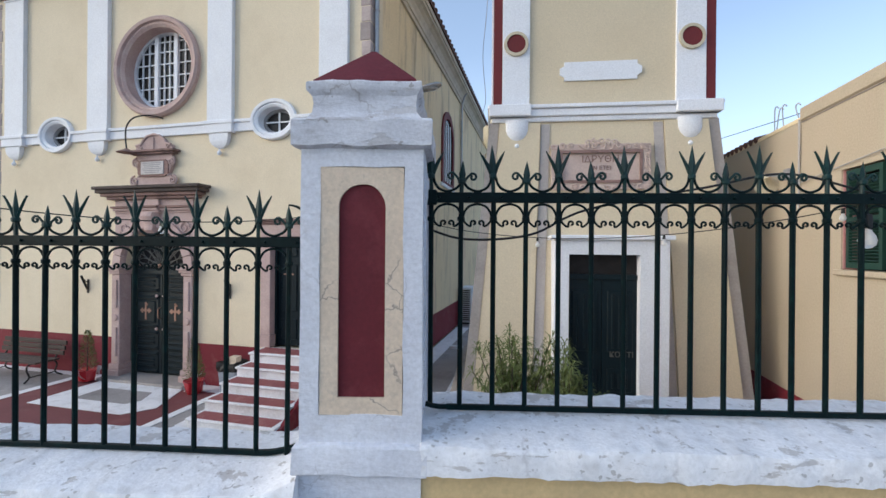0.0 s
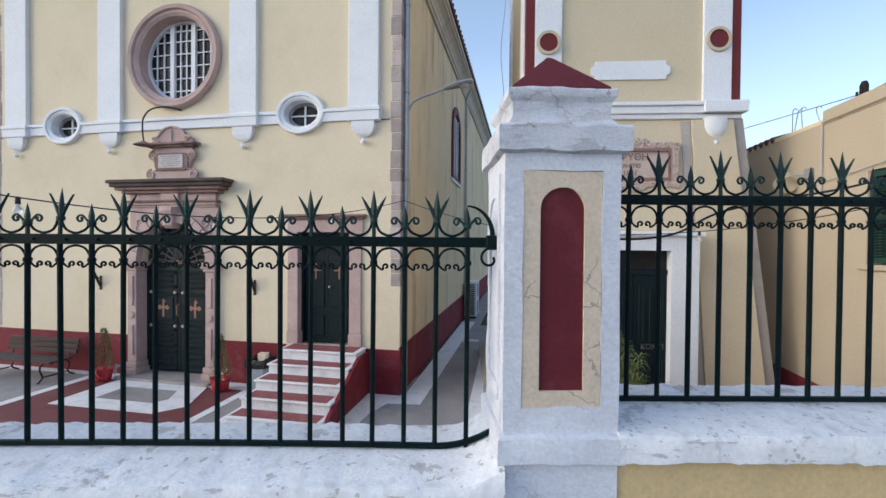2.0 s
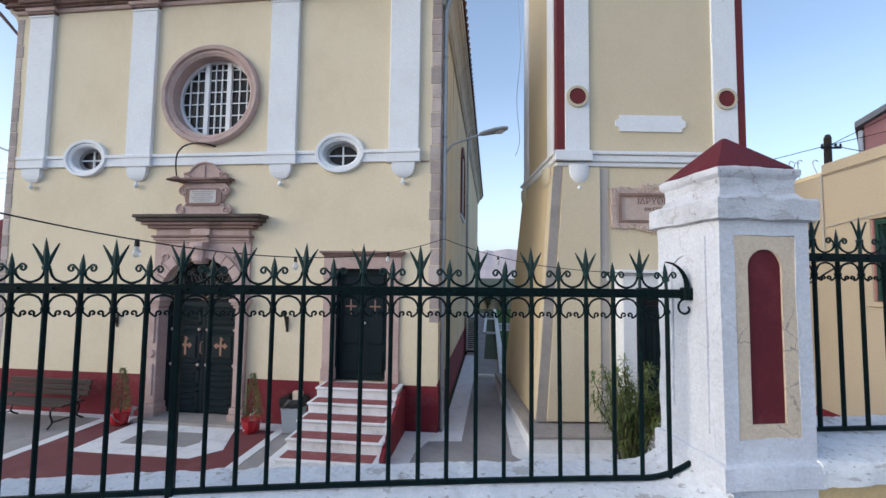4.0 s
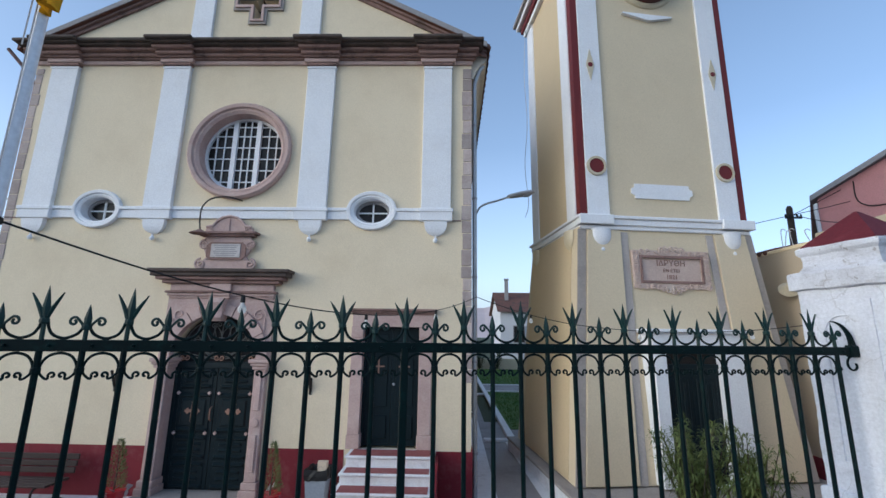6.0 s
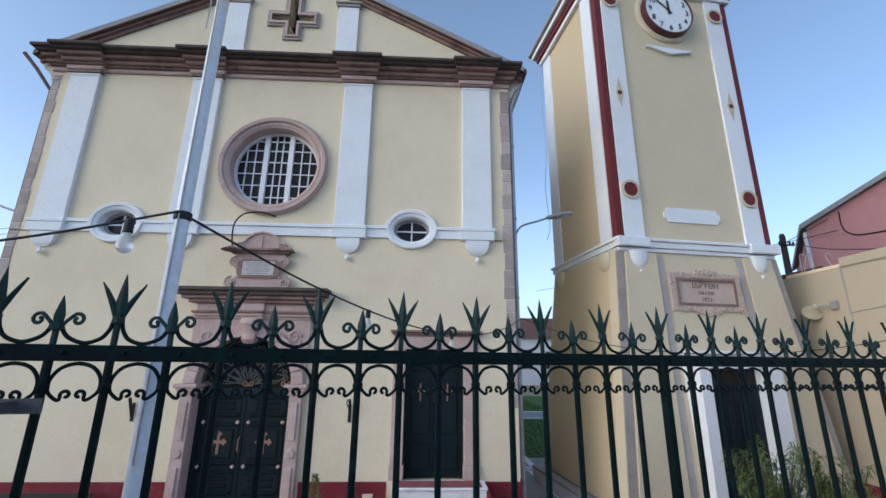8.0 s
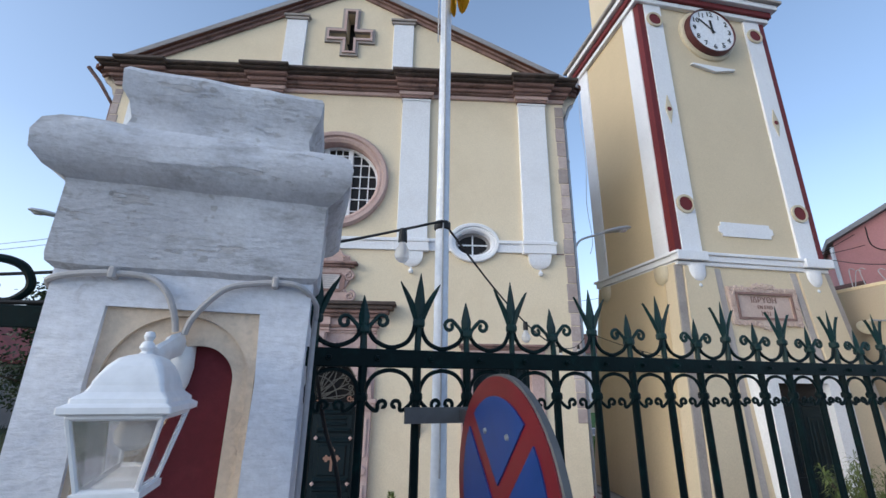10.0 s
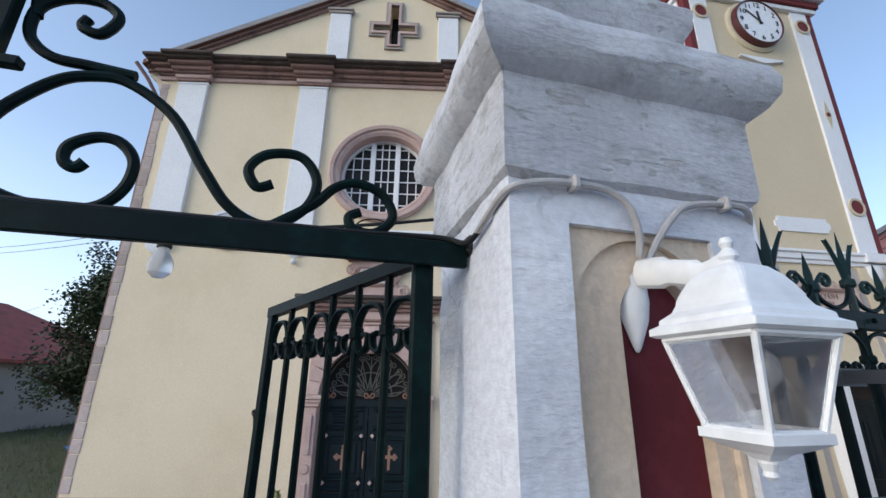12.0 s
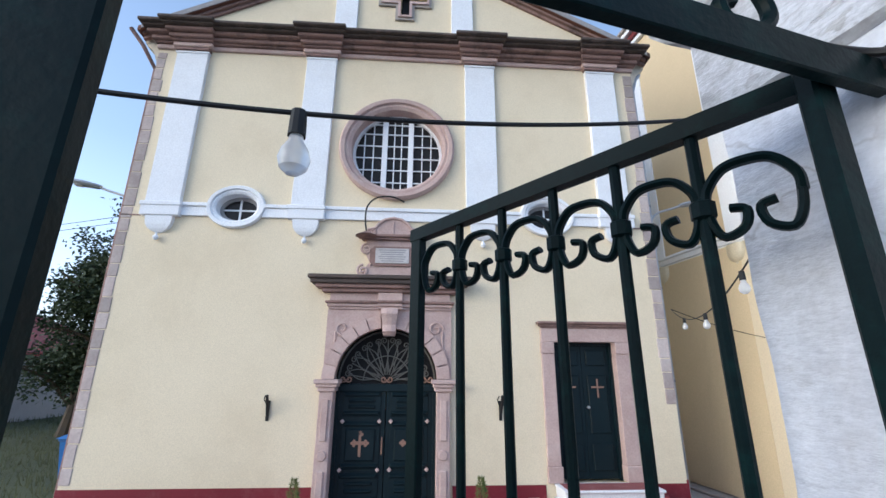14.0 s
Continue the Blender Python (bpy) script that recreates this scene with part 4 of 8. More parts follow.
# main door: two panelled leaves, transom and iron fanlight
DY = WY + 0.16
DC = (DL + DR) / 2
md = part("main_door", boxes((DL - 0.01, DR + 0.01, DY - 0.03, DY + 0.08, 1.02, 1.13), (DL - 0.01, DL + 0.05, DY - 0.02, DY + 0.08, -0.95, 1.02), (DR - 0.05, DR + 0.01, DY - 0.02, DY + 0.08, -0.95, 1.02), bev=0.008), DOOR_G, church, "dark green double door under an iron fanlight")
part("door_sill", boxes((DL - 0.25, DR + 0.25, WY - 0.35, WY + 0.5, COURT, -0.97), bev=0.01), GREYSTONE, md)
for sgn in (-1, 1):
    x0, x1 = (DL + 0.05, DC - 0.006) if sgn < 0 else (DC + 0.006, DR - 0.05)
    leaf = part("door_leaf", boxes((x0, x1, DY, DY + 0.05, -0.96, 1.02)), DOOR_G, md)
    xa, xb = x0 + 0.10, x1 - 0.10
    def wedge(xl, xr, zl, zh, d0, d1, inset):
        q = bmesh.new()
        loft(q, [[(xl, DY - d0, zl), (xr, DY - d0, zl), (xr, DY - d0, zh), (xl, DY - d0, zh)], [(xl + inset, DY - d1, zl + inset), (xr - inset, DY - d1, zl + inset), (xr - inset, DY - d1, zh - inset), (xl + inset, DY - d1, zh - inset)]])
        return q

    for z0, z1 in ((0.70, 0.99), (-0.02, 0.57), (-0.45, -0.13), (-0.92, -0.55)):
        part("door_panel", boxes((xa - 0.035, xb + 0.035, DY - 0.014, DY + 0.005, z0 - 0.035, z1 + 0.035), bev=0.008), DOOR_G, leaf)
        part("door_louvre", wedge(xa - 0.02, xb + 0.02, z1 - 0.045, z1 + 0.02, 0.013, 0.045, 0.024), DOOR_G, leaf)
        part("door_louvre", wedge(xa - 0.02, xb + 0.02, z0 - 0.02, z0 + 0.045, 0.013, 0.045, 0.024), DOOR_G, leaf)
        if z1 - z0 < 0.5:
            for f_ in (0.36, 0.66):
                zc_ = z0 + (z1 - z0) * f_
                part("door_louvre", wedge(xa + 0.05, xb - 0.05, zc_ - 0.03, zc_ + 0.03, 0.013, 0.04, 0.022), DOOR_G, leaf)
    part("door_panel", wedge(xa + 0.03, xb - 0.03, 0.05, 0.50, 0.013, 0.036, 0.022), DOOR_G, leaf)
    xm = (xa + xb) / 2
    cz = 0.30
    b_ = plate([(xm - 0.018, 0.12), (xm + 0.018, 0.12), (xm + 0.02, cz - 0.02), (xm + 0.085, cz - 0.02), (xm + 0.085, cz + 0.025), (xm + 0.02, cz + 0.025), (xm + 0.018, 0.42), (xm - 0.018, 0.42), (xm - 0.02, cz + 0.025), (xm - 0.085, cz + 0.025), (xm - 0.085, cz - 0.02), (xm - 0.02, cz - 0.02)], [], DY - 0.045, DY - 0.029)
    for qx, qz in ((-0.085, cz), (0.085, cz), (0, 0.42)):
        for ox, oz in ((0.0, 0.028), (0.0, -0.028), (0.028 * (1 if qx >= 0 else -1), 0)):
            lathe(b_, [(0, -0.048), (0.022, -0.046), (0.024, -0.03)], 10, (xm + qx + ox * (qx != 0 or oz == 0), DY, qz + oz if qx else qz + abs(oz)), "y")
    part("door_cross", b_, GOLD, leaf, "copper-gold budded cross")
    for qx in (xa - 0.02, xb + 0.02):
        for qz in (0.60, -0.055):
            b_ = bmesh.new()
            lathe(b_, [(0, -0.03), (0.03, -0.025), (0.035, 0)], 4, (qx, DY - 0.04, qz), "y")
            part("door_stud", b_, STONE, leaf)
    if sgn < 0:
        b_ = bmesh.new()
        tube(b_, [(x1 - 0.03, DY - 0.01, 0.14), (x1 - 0.03, DY - 0.06, 0.17), (x1 - 0.03, DY - 0.06, 0.34), (x1 - 0.03, DY - 0.01, 0.37)], 0.012, 8)
        part("door_handle", b_, GOLD, leaf, "worn brass pull handle")
# near-black sheet painted as the darkness behind the fanlight
part("fanlight_back", plate([(DL, 1.13), (DR, 1.13)] + ell(DC, 1.2, 0.77, 0.77, 20, 0, 180), [], DY + 0.03, DY + 0.05), UNLIT, md)
b_ = bmesh.new()
for k in range(11):
    a_ = 8 + 164 * k / 10
    c_, s_ = math.cos(radians(a_)), math.sin(radians(a_))
    tube(b_, [(DC + c_ * 0.10, DY, 1.17 + s_ * 0.10), (DC + c_ * 0.60, DY, 1.18 + s_ * 0.62)], 0.009, 6)
for k in range(8):
    a_ = radians(14 + 152 * k / 7)
    ca, sa = math.cos(a_), math.sin(a_)
    for sg in (-1, 1):
        leafp = []
        for i in range(9):
            u = i / 8
            rr, off = 0.14 + 0.46 * u, sg * 0.075 * math.sin(math.pi * u ** 1.3)
            leafp.append((DC + ca * rr - sa * off, DY - 0.012, 1.17 + sa * rr + ca * off))
        tube(b_, leafp, 0.0085, 5)
        px, pz = DC + ca * 0.60 - sa * sg * 0.05, 1.18 + sa * 0.60 + ca * sg * 0.05
        tube(b_, [(x, DY - 0.01, z) for x, z in spiral(px, pz, 0.05, 0.012, math.degrees(a_) - 90 * sg, math.degrees(a_) - 90 * sg + sg * 430, 15)], 0.009, 5)
tube(b_, [(x, DY, z) for x, z in ell(DC, 1.18, 0.735, 0.745, 24, 0, 180)], 0.014, 6)
tube(b_, [(x, DY, z) for x, z in ell(DC, 1.18, 0.36, 0.37, 20, 0, 180)], 0.009, 6)
part("fanlight_grille", b_, GRILLE, md, "wrought iron fanlight with scrolls")
for xc in (DC - 0.62, DC, DC + 0.62):
    b_ = bmesh.new()
    for sg in (-1, 1):
        tube(b_, [(x, DY - 0.02, z) for x, z in spiral(xc + sg * 0.045, 1.20, 0.05, 0.014, 90 + 90 * sg, 90 + 90 * sg + sg * 420, 16)], 0.011, 6)
    part("fanlight_curl", b_, GOLD, md, "rusty scroll at the foot of the fanlight")

# side door
sd = part("side_door", boxes((-5.0, -4.96, DY - 0.06, DY + 0.06, -0.22, 1.78), (-4.06, -4.02, DY - 0.06, DY + 0.06, -0.22, 1.78), (-4.96, -4.06, DY - 0.06, DY + 0.06, 1.74, 1.78)), DOOR_G, church, "dark green double door with thin crosses")
SX = (-5.26 - 3.71) / 2
for z0, z1, hx, d in ((1.99, 2.02, 0.72, 0.06), (2.02, 2.055, 0.745, 0.09), (2.055, 2.095, 0.775, 0.13)):
    part("lintel_moulding", boxes((SX - hx, SX + hx, WY - d, WY + 0.01, z0, z1), bev=0.008), STONE_DARK, sd)
part("lintel", boxes((-5.20, -3.77, WY - 0.05, WY + 0.12, 1.78, 1.99), bev=0.008), STONE, sd)
for x0, x1, e0 in ((-5.20, -5.0, 0), (-4.02, -3.80, 0)):
    part("jamb", boxes((x0, x1, WY - 0.04, WY + 0.12, 0.0, 1.60), bev=0.008), STONE, sd)
    part("jamb_ear", boxes((x0 - (0.01 if x0 < -4.5 else 0), x1 + (0.03 if x0 > -4.5 else 0), WY - 0.055, WY + 0.12, 1.60, 1.78), bev=0.008), STONE, sd)
    part("jamb_base", boxes((x0 - 0.01, x1 + 0.02, WY - 0.06, WY + 0.12, -0.22, 0.0), bev=0.01), STONE, sd)
for sgn in (-1, 1):
    x0, x1 = (-4.96, -4.513) if sgn < 0 else (-4.507, -4.06)
    leaf = part("door_leaf", boxes((x0, x1, DY, DY + 0.05, -0.21, 1.74)), DOOR_G, sd)
    for z0, z1 in ((-0.1, 0.28), (0.42, 1.28), (1.42, 1.66)):
        part("door_panel", boxes((x0 + 0.07, x1 - 0.06, DY - 0.018, DY + 0.002, z0, z1), bev=0.012), DOOR_G, leaf)
    xm = (x0 + x1) / 2
    part("door_cross", boxes((xm - 0.012, xm + 0.012, DY - 0.028, DY - 0.017, 0.94, 1.22), (xm - 0.10, xm + 0.10, DY - 0.030, DY - 0.017, 1.085, 1.11)), GOLD, leaf, "thin copper cross")
b_ = bmesh.new()
lathe(b_, [(0, -0.07), (0.02, -0.065), (0.025, -0.04), (0.012, -0.02), (0.012, 0.01)], 12, (-4.46, DY, 0.80), "y")
part("door_knob", b_, GALV, sd)

# steps to the side door
steps = thing("stone_steps", "white stone steps with worn red painted treads", "steps", pose(-4.42, 6.2, COURT))
fronts = ((-0.22, 6.50), (-0.385, 6.20), (-0.545, 5.87), (-0.705, 5.55), (-0.867, 5.25))
for k, (z, yf) in enumerate(fronts):
    zb = COURT if k == 4 else fronts[k + 1][0] - 0.0
    yb = WY - 0.012
    x0, x1 = -5.10 - 0.012 * k, -3.72
    b_ = boxes((x0, x1, yf, yb, zb + 0.001, z - 0.035), bev=0.006)
    st = part("step", b_, FLOORWHITE, steps)
    part("nosing", boxes((x0 - 0.02, x1 + 0.02, yf - 0.03, yb, z - 0.036, z), bev=0.01), FLOORWHITE, st)
    part("tread", boxes((x0 + 0.045, x1 - 0.06, yf + 0.015, (fronts[k - 1][1] if k else WY - 0.03) - 0.032, z - 0.002, z + 0.004)), STEPRED, st, "worn red painted tread")
b_ = bmesh.new()
pts = [(5.25, COURT), (6.93, COURT), (6.93, -0.30), (6.5, -0.30), (5.25, -0.93)]
r0 = [b_.verts.new((-3.718, y, z)) for y, z in pts]
r1 = [b_.verts.new((-3.66, y, z)) for y, z in pts]
b_.faces.new(r0)
b_.faces.new(r1[::-1])
for i in range(5):
    b_.faces.new((r0[i], r0[(i + 1) % 5], r1[(i + 1) % 5], r1[i]))
part("side_panel", b_, WAINSCOT, steps, "dark red painted side")

# ---- clock tower ----
tower = thing("clock_tower", "tall yellow clock tower with white and red corner strips", "tower", TOWER @ pose(0, 0, -0.72))


def tpart(name, bm, material, parent, label="", smooth=False):
    bm.transform(TOWER)
    return part(name, bm, material, parent, label, smooth=smooth)


TD = 2.75                       # depth
Z0, ZB, ZT = -0.72, 3.70, 10.15


def shaft_half(z):
    """Half width of the upper shaft."""
    return 1.70


def base_half(z):
    return 1.76 + 0.40 * (3.70 - z) / 4.42


def lean(z):
    """How far the face leans forward at z."""
    return 0.0 if z > 3.7 else -0.30 * (3.70 - z) / 4.42


b_ = bmesh.new()
rings = []
for z in (3.9, ZT):
    h = shaft_half(z)
    rings.append([(-h, 0, z), (h, 0, z), (h, TD, z), (-h, TD, z)])
loft(b_, rings)
tpart("shaft", b_, TOWER_Y, tower, "smooth pale yellow plaster shaft")
# left side skin, the shade of that face put into a slightly darker yellow
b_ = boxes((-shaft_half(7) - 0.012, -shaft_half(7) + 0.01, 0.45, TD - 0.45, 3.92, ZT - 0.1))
tpart("side_plaster", b_, TOWER_SHADED, tower)
b_ = bmesh.new()
rings = []
for z in (Z0, 3.7):
    h, l = base_half(z), lean(z)
    d = TD - l
    rings.append([(-h, l, z), (h, l, z), (h, d, z), (-h, d, z)])
loft(b_, rings)
tpart("battered_base", b_, TOWER_Y, tower, "battered yellow base")
# the base's left skin in the same shade-darkened yellow
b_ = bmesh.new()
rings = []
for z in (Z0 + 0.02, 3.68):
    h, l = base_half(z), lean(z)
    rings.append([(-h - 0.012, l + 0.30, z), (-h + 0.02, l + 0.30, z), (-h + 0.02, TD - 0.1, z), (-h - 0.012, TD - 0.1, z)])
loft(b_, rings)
tpart("side_plaster", b_, TOWER_SHADED, tower)


def strip_on_base(x_top, x_bot, w, zt, zb, d, side_shift=0.0):
    """A flat strip that follows the battered front."""
    q = bmesh.new()
    rs = []
    for z, xc in ((zb, x_bot), (zt, x_top)):
        l = lean(z)
        rs.append([(xc - w / 2, l - d, z), (xc + w / 2, l - d, z), (xc + w / 2, l + 0.02, z), (xc - w / 2, l + 0.02, z)])
    loft(q, rs)
    return q


for sgn in (-1, 1):
    tpart("corner_stone", strip_on_base(sgn * 1.69, sgn * (base_half(Z0) - 0.08), 0.16, 3.66, Z0, 0.015), GREYSTONE, tower, "bare grey corner stone")
    tpart("rib", strip_on_base(sgn * 0.87, sgn * 1.0, 0.14, 3.62, Z0, 0.02), RIBSTONE, tower, "bare pale grey stone strip")
    # raised yellow panel between rib and corner
    q = bmesh.new()
    rs = []
    for z, xa, xb in ((Z0 + 0.02, 1.09, base_half(Z0) - 0.17), (3.64, 0.955, 1.60)):
        l = lean(z)
        xs = sorted((sgn * xa, sgn * xb))
        rs.append([(xs[0], l - 0.05, z), (xs[1], l - 0.05, z), (xs[1], l + 0.02, z), (xs[0], l + 0.02, z)])
    loft(q, rs)
    tpart("side_panel", q, TOWER_Y, tower)
# band
h = 1.735
for d, z0, z1, e_ in ((0.05, 3.66, 3.74, 0.0), (0.09, 3.74, 3.86, 0.03), (0.13, 3.86, 3.92, 0.07)):
    tpart("band", boxes((-h - e_, h + e_, -d, TD + d, z0, z1), bev=0.01), WHITE, tower, "white moulded band")
for x0, x1 in ((-1.76, -1.13), (1.13, 1.76)):
    tpart("band_break", boxes((x0 - 0.02, x1 + 0.02, -0.155, 0.02, 3.74, 3.925), bev=0.01), WHITE, tower)
# half-round pendants under the band
for sgn in (-1, 1):
    b_ = bmesh.new()
    rings = []
    for r, z in ((0.19, 3.68), (0.19, 3.52), (0.17, 3.44), (0.12, 3.37), (0.05, 3.33), (0.03, 3.30)):
        rings.append([(sgn * 1.33 + r * math.cos(radians(a_)), -0.03 - 0.5 * r * math.sin(radians(a_)), z) for a_ in range(0, 181, 20)])
    loft(b_, rings)
    pend = tpart("pendant", b_, WHITE, tower, smooth=True)
    b_ = bmesh.new()
    lathe(b_, [(0.0, 3.22), (0.035, 3.24), (0.045, 3.265), (0.035, 3.29), (0.015, 3.31)], 12, (sgn * 1.33, -0.06, 0))
    tpart("pendant_ball", b_, WHITE, pend, smooth=True)
# side pendants
for v_ in (0.35, TD - 0.4):
    b_ = bmesh.new()
    rings = []
    for r, z in ((0.19, 3.68), (0.19, 3.52), (0.17, 3.44), (0.12, 3.37), (0.05, 3.33), (0.03, 3.26)):
        rings.append([(-1.79 - 0.5 * r * math.sin(radians(a_)), v_ + r * math.cos(radians(a_)), z) for a_ in range(0, 181, 20)])
    loft(b_, rings)
    tpart("pendant", b_, CREAM, tower, smooth=True)
# white corner strips and red edges on front, white on the side
for sgn in (-1, 1):
    xs = sorted((sgn * 1.13, sgn * 1.57))
    ws = tpart("corner_strip", boxes((xs[0], xs[1], -0.045, 0.02, 3.92, ZT - 0.15), bev=0.006), WHITE, tower)
    xs = sorted((sgn * 1.57, sgn * 1.715))
    tpart("red_edge", boxes((xs[0], xs[1], -0.03, 0.14, 3.92, ZT - 0.15)), TRIMRED, tower, "brown-red painted edge")
    for z, r in ((4.93, 0.15), (9.55, 0.15)):
        b_ = bmesh.new()
        lathe(b_, [(0, -0.075), (r, -0.07), (r + 0.005, -0.04)], 28, (sgn * 1.35, 0, z), "y")
        rd = tpart("red_disc", b_, TRIMRED, tower)
        b_ = bmesh.new()
        ring_sweep(b_, sgn * 1.35, z, r, r, [(0.0, -0.05), (0.0, -0.085), (0.045, -0.085), (0.05, -0.05)], 28)
        tpart("disc_rim", b_, CREAM, rd)
    zc = 7.14
    tpart("diamond", plate([(sgn * 1.35 - 0.085, zc), (sgn * 1.35, zc - 0.36), (sgn * 1.35 + 0.085, zc), (sgn * 1.35, zc + 0.36)], [], -0.06, -0.04), CREAM, ws)
    b_ = bmesh.new()
    lathe(b_, [(0, -0.075), (0.05, -0.07), (0.055, -0.05)], 18, (sgn * 1.35, 0, zc), "y")
    tpart("diamond_dot", b_, TRIMRED, ws)
for v0, v1 in ((0.14, 0.55), (TD - 0.45, TD)):
    tpart("side_strip", boxes((-shaft_half(7) - 0.045, -shaft_half(7), v0, v1, 3.92, ZT - 0.15), bev=0.006), WHITE, tower)
# white plate, founding plaque with letters
WPZ = 4.465
tpart("white_plate", plate([(-0.58, WPZ - 0.15), (0.55, WPZ - 0.15), (0.55, WPZ - 0.09), (0.62, WPZ - 0.05), (0.62, WPZ + 0.05), (0.55, WPZ + 0.09), (0.55, WPZ + 0.15), (-0.58, WPZ + 0.15), (-0.58, WPZ + 0.09), (-0.65, WPZ + 0.05), (-0.65, WPZ - 0.05), (-0.58, WPZ - 0.09)], [], -0.03, 0.01), WHITE, tower, "blank white notched plate")
PZ = 2.91
pl = lean(PZ)
plaque = tpart("founding_plaque", plate([(-0.78, PZ - 0.36), (0.74, PZ - 0.36), (0.74, PZ + 0.36), (-0.78, PZ + 0.36)], [rect(-0.62, 0.58, PZ - 0.23, PZ + 0.23)], pl - 0.055, pl + 0.03), PLAQUE, tower, "pinkish stone plaque with a carved leafy frame")
tpart("plaque_panel", boxes((-0.63, 0.59, pl - 0.028, pl + 0.03, PZ - 0.235, PZ + 0.235)), PLAQUE, plaque)
tpart("plaque_rim", plate(rect(-0.65, 0.61, PZ - 0.26, PZ + 0.26), [rect(-0.61, 0.57, PZ - 0.215, PZ + 0.215)], pl - 0.075, pl - 0.05), STONE_DARK, plaque)
random.seed(9)
b_ = bmesh.new()
for k in range(46):
    f = k / 46 * 4
    s_ = f % 1
    if f < 1:
        x, z = -0.74 + 1.44 * s_, PZ + 0.325
    elif f < 2:
        x, z = 0.69, PZ + 0.33 - 0.66 * s_
    elif f < 3:
        x, z = 0.70 - 1.44 * s_, PZ - 0.325
    else:
        x, z = -0.73, PZ - 0.33 + 0.66 * s_
    tube(b_, [(px, pl - 0.062, pz) for px, pz in spiral(x, z, 0.055, 0.012, random.uniform(0, 360), random.uniform(360, 700), 12)], 0.014, 5)
for sg in (-1, 1):
    for k in range(5):
        tube(b_, [(px, pl - 0.065, pz) for px, pz in spiral(-0.02 + (k - 2) * 0.10, PZ + sg * (0.37 + 0.04 * (2 - abs(k - 2)) / 2), 0.055, 0.012, 90 * k, 90 * k + 420, 12)], 0.016, 5)
tagged(tpart("plaque_relief", b_, PLAQUE, plaque, "carved leaf scrolls"), kind="stuff")
for word, size, z, dx in (("ΙΔΡΥΘΗ", 0.155, PZ + 0.12, -0.02), ("ΕΝ ΕΤΕΙ", 0.09, PZ - 0.02, -0.02), ("1821", 0.12, PZ - 0.14, -0.02)):
    b_ = text_mesh(word, size, 0.004)
    b_.transform(pose(dx, pl - 0.034, z, 90, 0, 0))
    tpart("letters", b_, STONE_DARK, plaque)
# clock
CZ = 9.36
clk = tpart("clock", ring_sweep(bmesh.new(), 0.02, CZ, 0.58, 0.58, [(0.0, 0.01), (0.0, -0.205), (0.012, -0.215), (0.03, -0.21), (0.035, -0.19), (0.05, -0.05), (0.05, 0.01)], 48), CLOCKRIM, tower, "round clock in a dark maroon drum", smooth=True)
b_ = bmesh.new()
lathe(b_, [(0, -0.190), (0.59, -0.185), (0.59, -0.05)], 48, (0.02, 0, CZ), "y")
tpart("clock_face", b_, CLOCKW, clk, "white dial")
tpart("clock_flange", ring_sweep(bmesh.new(), 0.02, CZ, 0.62, 0.62, [(0.0, 0.01), (0.0, -0.075), (0.05, -0.07), (0.09, -0.04), (0.10, 0.01)], 48), CREAM, clk, "cream plaster ring behind the clock", smooth=True)
for k in range(1, 13):
    a_ = radians(90 - 30 * k)
    b_ = text_mesh(str(k), 0.19, 0.003)
    b_.transform(pose(0.02 + 0.46 * math.cos(a_), -0.197, CZ + 0.46 * math.sin(a_), 90, 0, 0))
    tpart("numeral", b_, BLACK, clk)
for ang, ln, w in ((90 - 6 * 52, 0.42, 0.018), (90 - 30 * 11.87, 0.28, 0.028)):
    q = boxes((-w, w, -0.207, -0.201, -0.09, ln))
    q.transform(pose(0.02, 0, CZ, 0, 90 - ang, 0))
    tpart("clock_hand", q, BLACK, clk)
tpart("clock_bracket", plate([(-0.56, 8.44), (0.02, 8.31), (0.56, 8.42), (0.55, 8.45), (0.0, 8.455), (-0.55, 8.47)], [], -0.07, 0.01), WHITE, tower)
# top cornice and belfry
for d, z0, z1, mt in ((0.10, ZT - 0.16, ZT - 0.04, WHITE), (0.16, ZT - 0.04, ZT + 0.12, TRIMRED), (0.26, ZT + 0.12, ZT + 0.26, WHITE), (0.34, ZT + 0.26, ZT + 0.34, GREYSTONE)):
    tpart("top_cornice", boxes((-1.715 - d, 1.715 + d, -d, TD + d, z0, z1), bev=0.012), mt, tower)
tpart("belfry", boxes((-1.35, 1.35, 0.35, TD - 0.35, ZT + 0.34, ZT + 3.2)), TOWER_Y, tower)
# tower door
DLN = lean(0.5) - 0.16
tdoor = tpart("tower_door", plate(rect(-0.78, 0.86, Z0 + 0.02, 1.74), [rect(-0.57, 0.45, Z0 + 0.03, 1.52)], DLN - 0.16, 0.1), WHITE, tower, "dark panelled door in a white surround")
tpart("door_hood", boxes((-0.84, 0.92, DLN - 0.22, 0.1, 1.74, 1.81), bev=0.01), WHITE, tdoor)
for sgn in (-1, 1):
    x0, x1 = (-0.57, -0.065) if sgn < 0 else (-0.055, 0.45)
    lf = tpart("door_leaf", boxes((x0, x1, DLN - 0.02, DLN + 0.03, Z0 + 0.03, 1.14)), DOOR_G, tdoor)
    for z0, z1 in ((-0.55, -0.2), (0.05, 0.98)):
        tpart("door_panel", boxes((x0 + 0.07, x1 - 0.06, DLN - 0.04, DLN - 0.018, z0, z1), bev=0.012), DOOR_G, lf)
        for k in range(3):
            tpart("door_bead", boxes((x0 + 0.13 + k * 0.1, x0 + 0.17 + k * 0.1, DLN - 0.055, DLN - 0.038, z0 + 0.06, z1 - 0.06), bev=0.008), DOOR_G, lf)
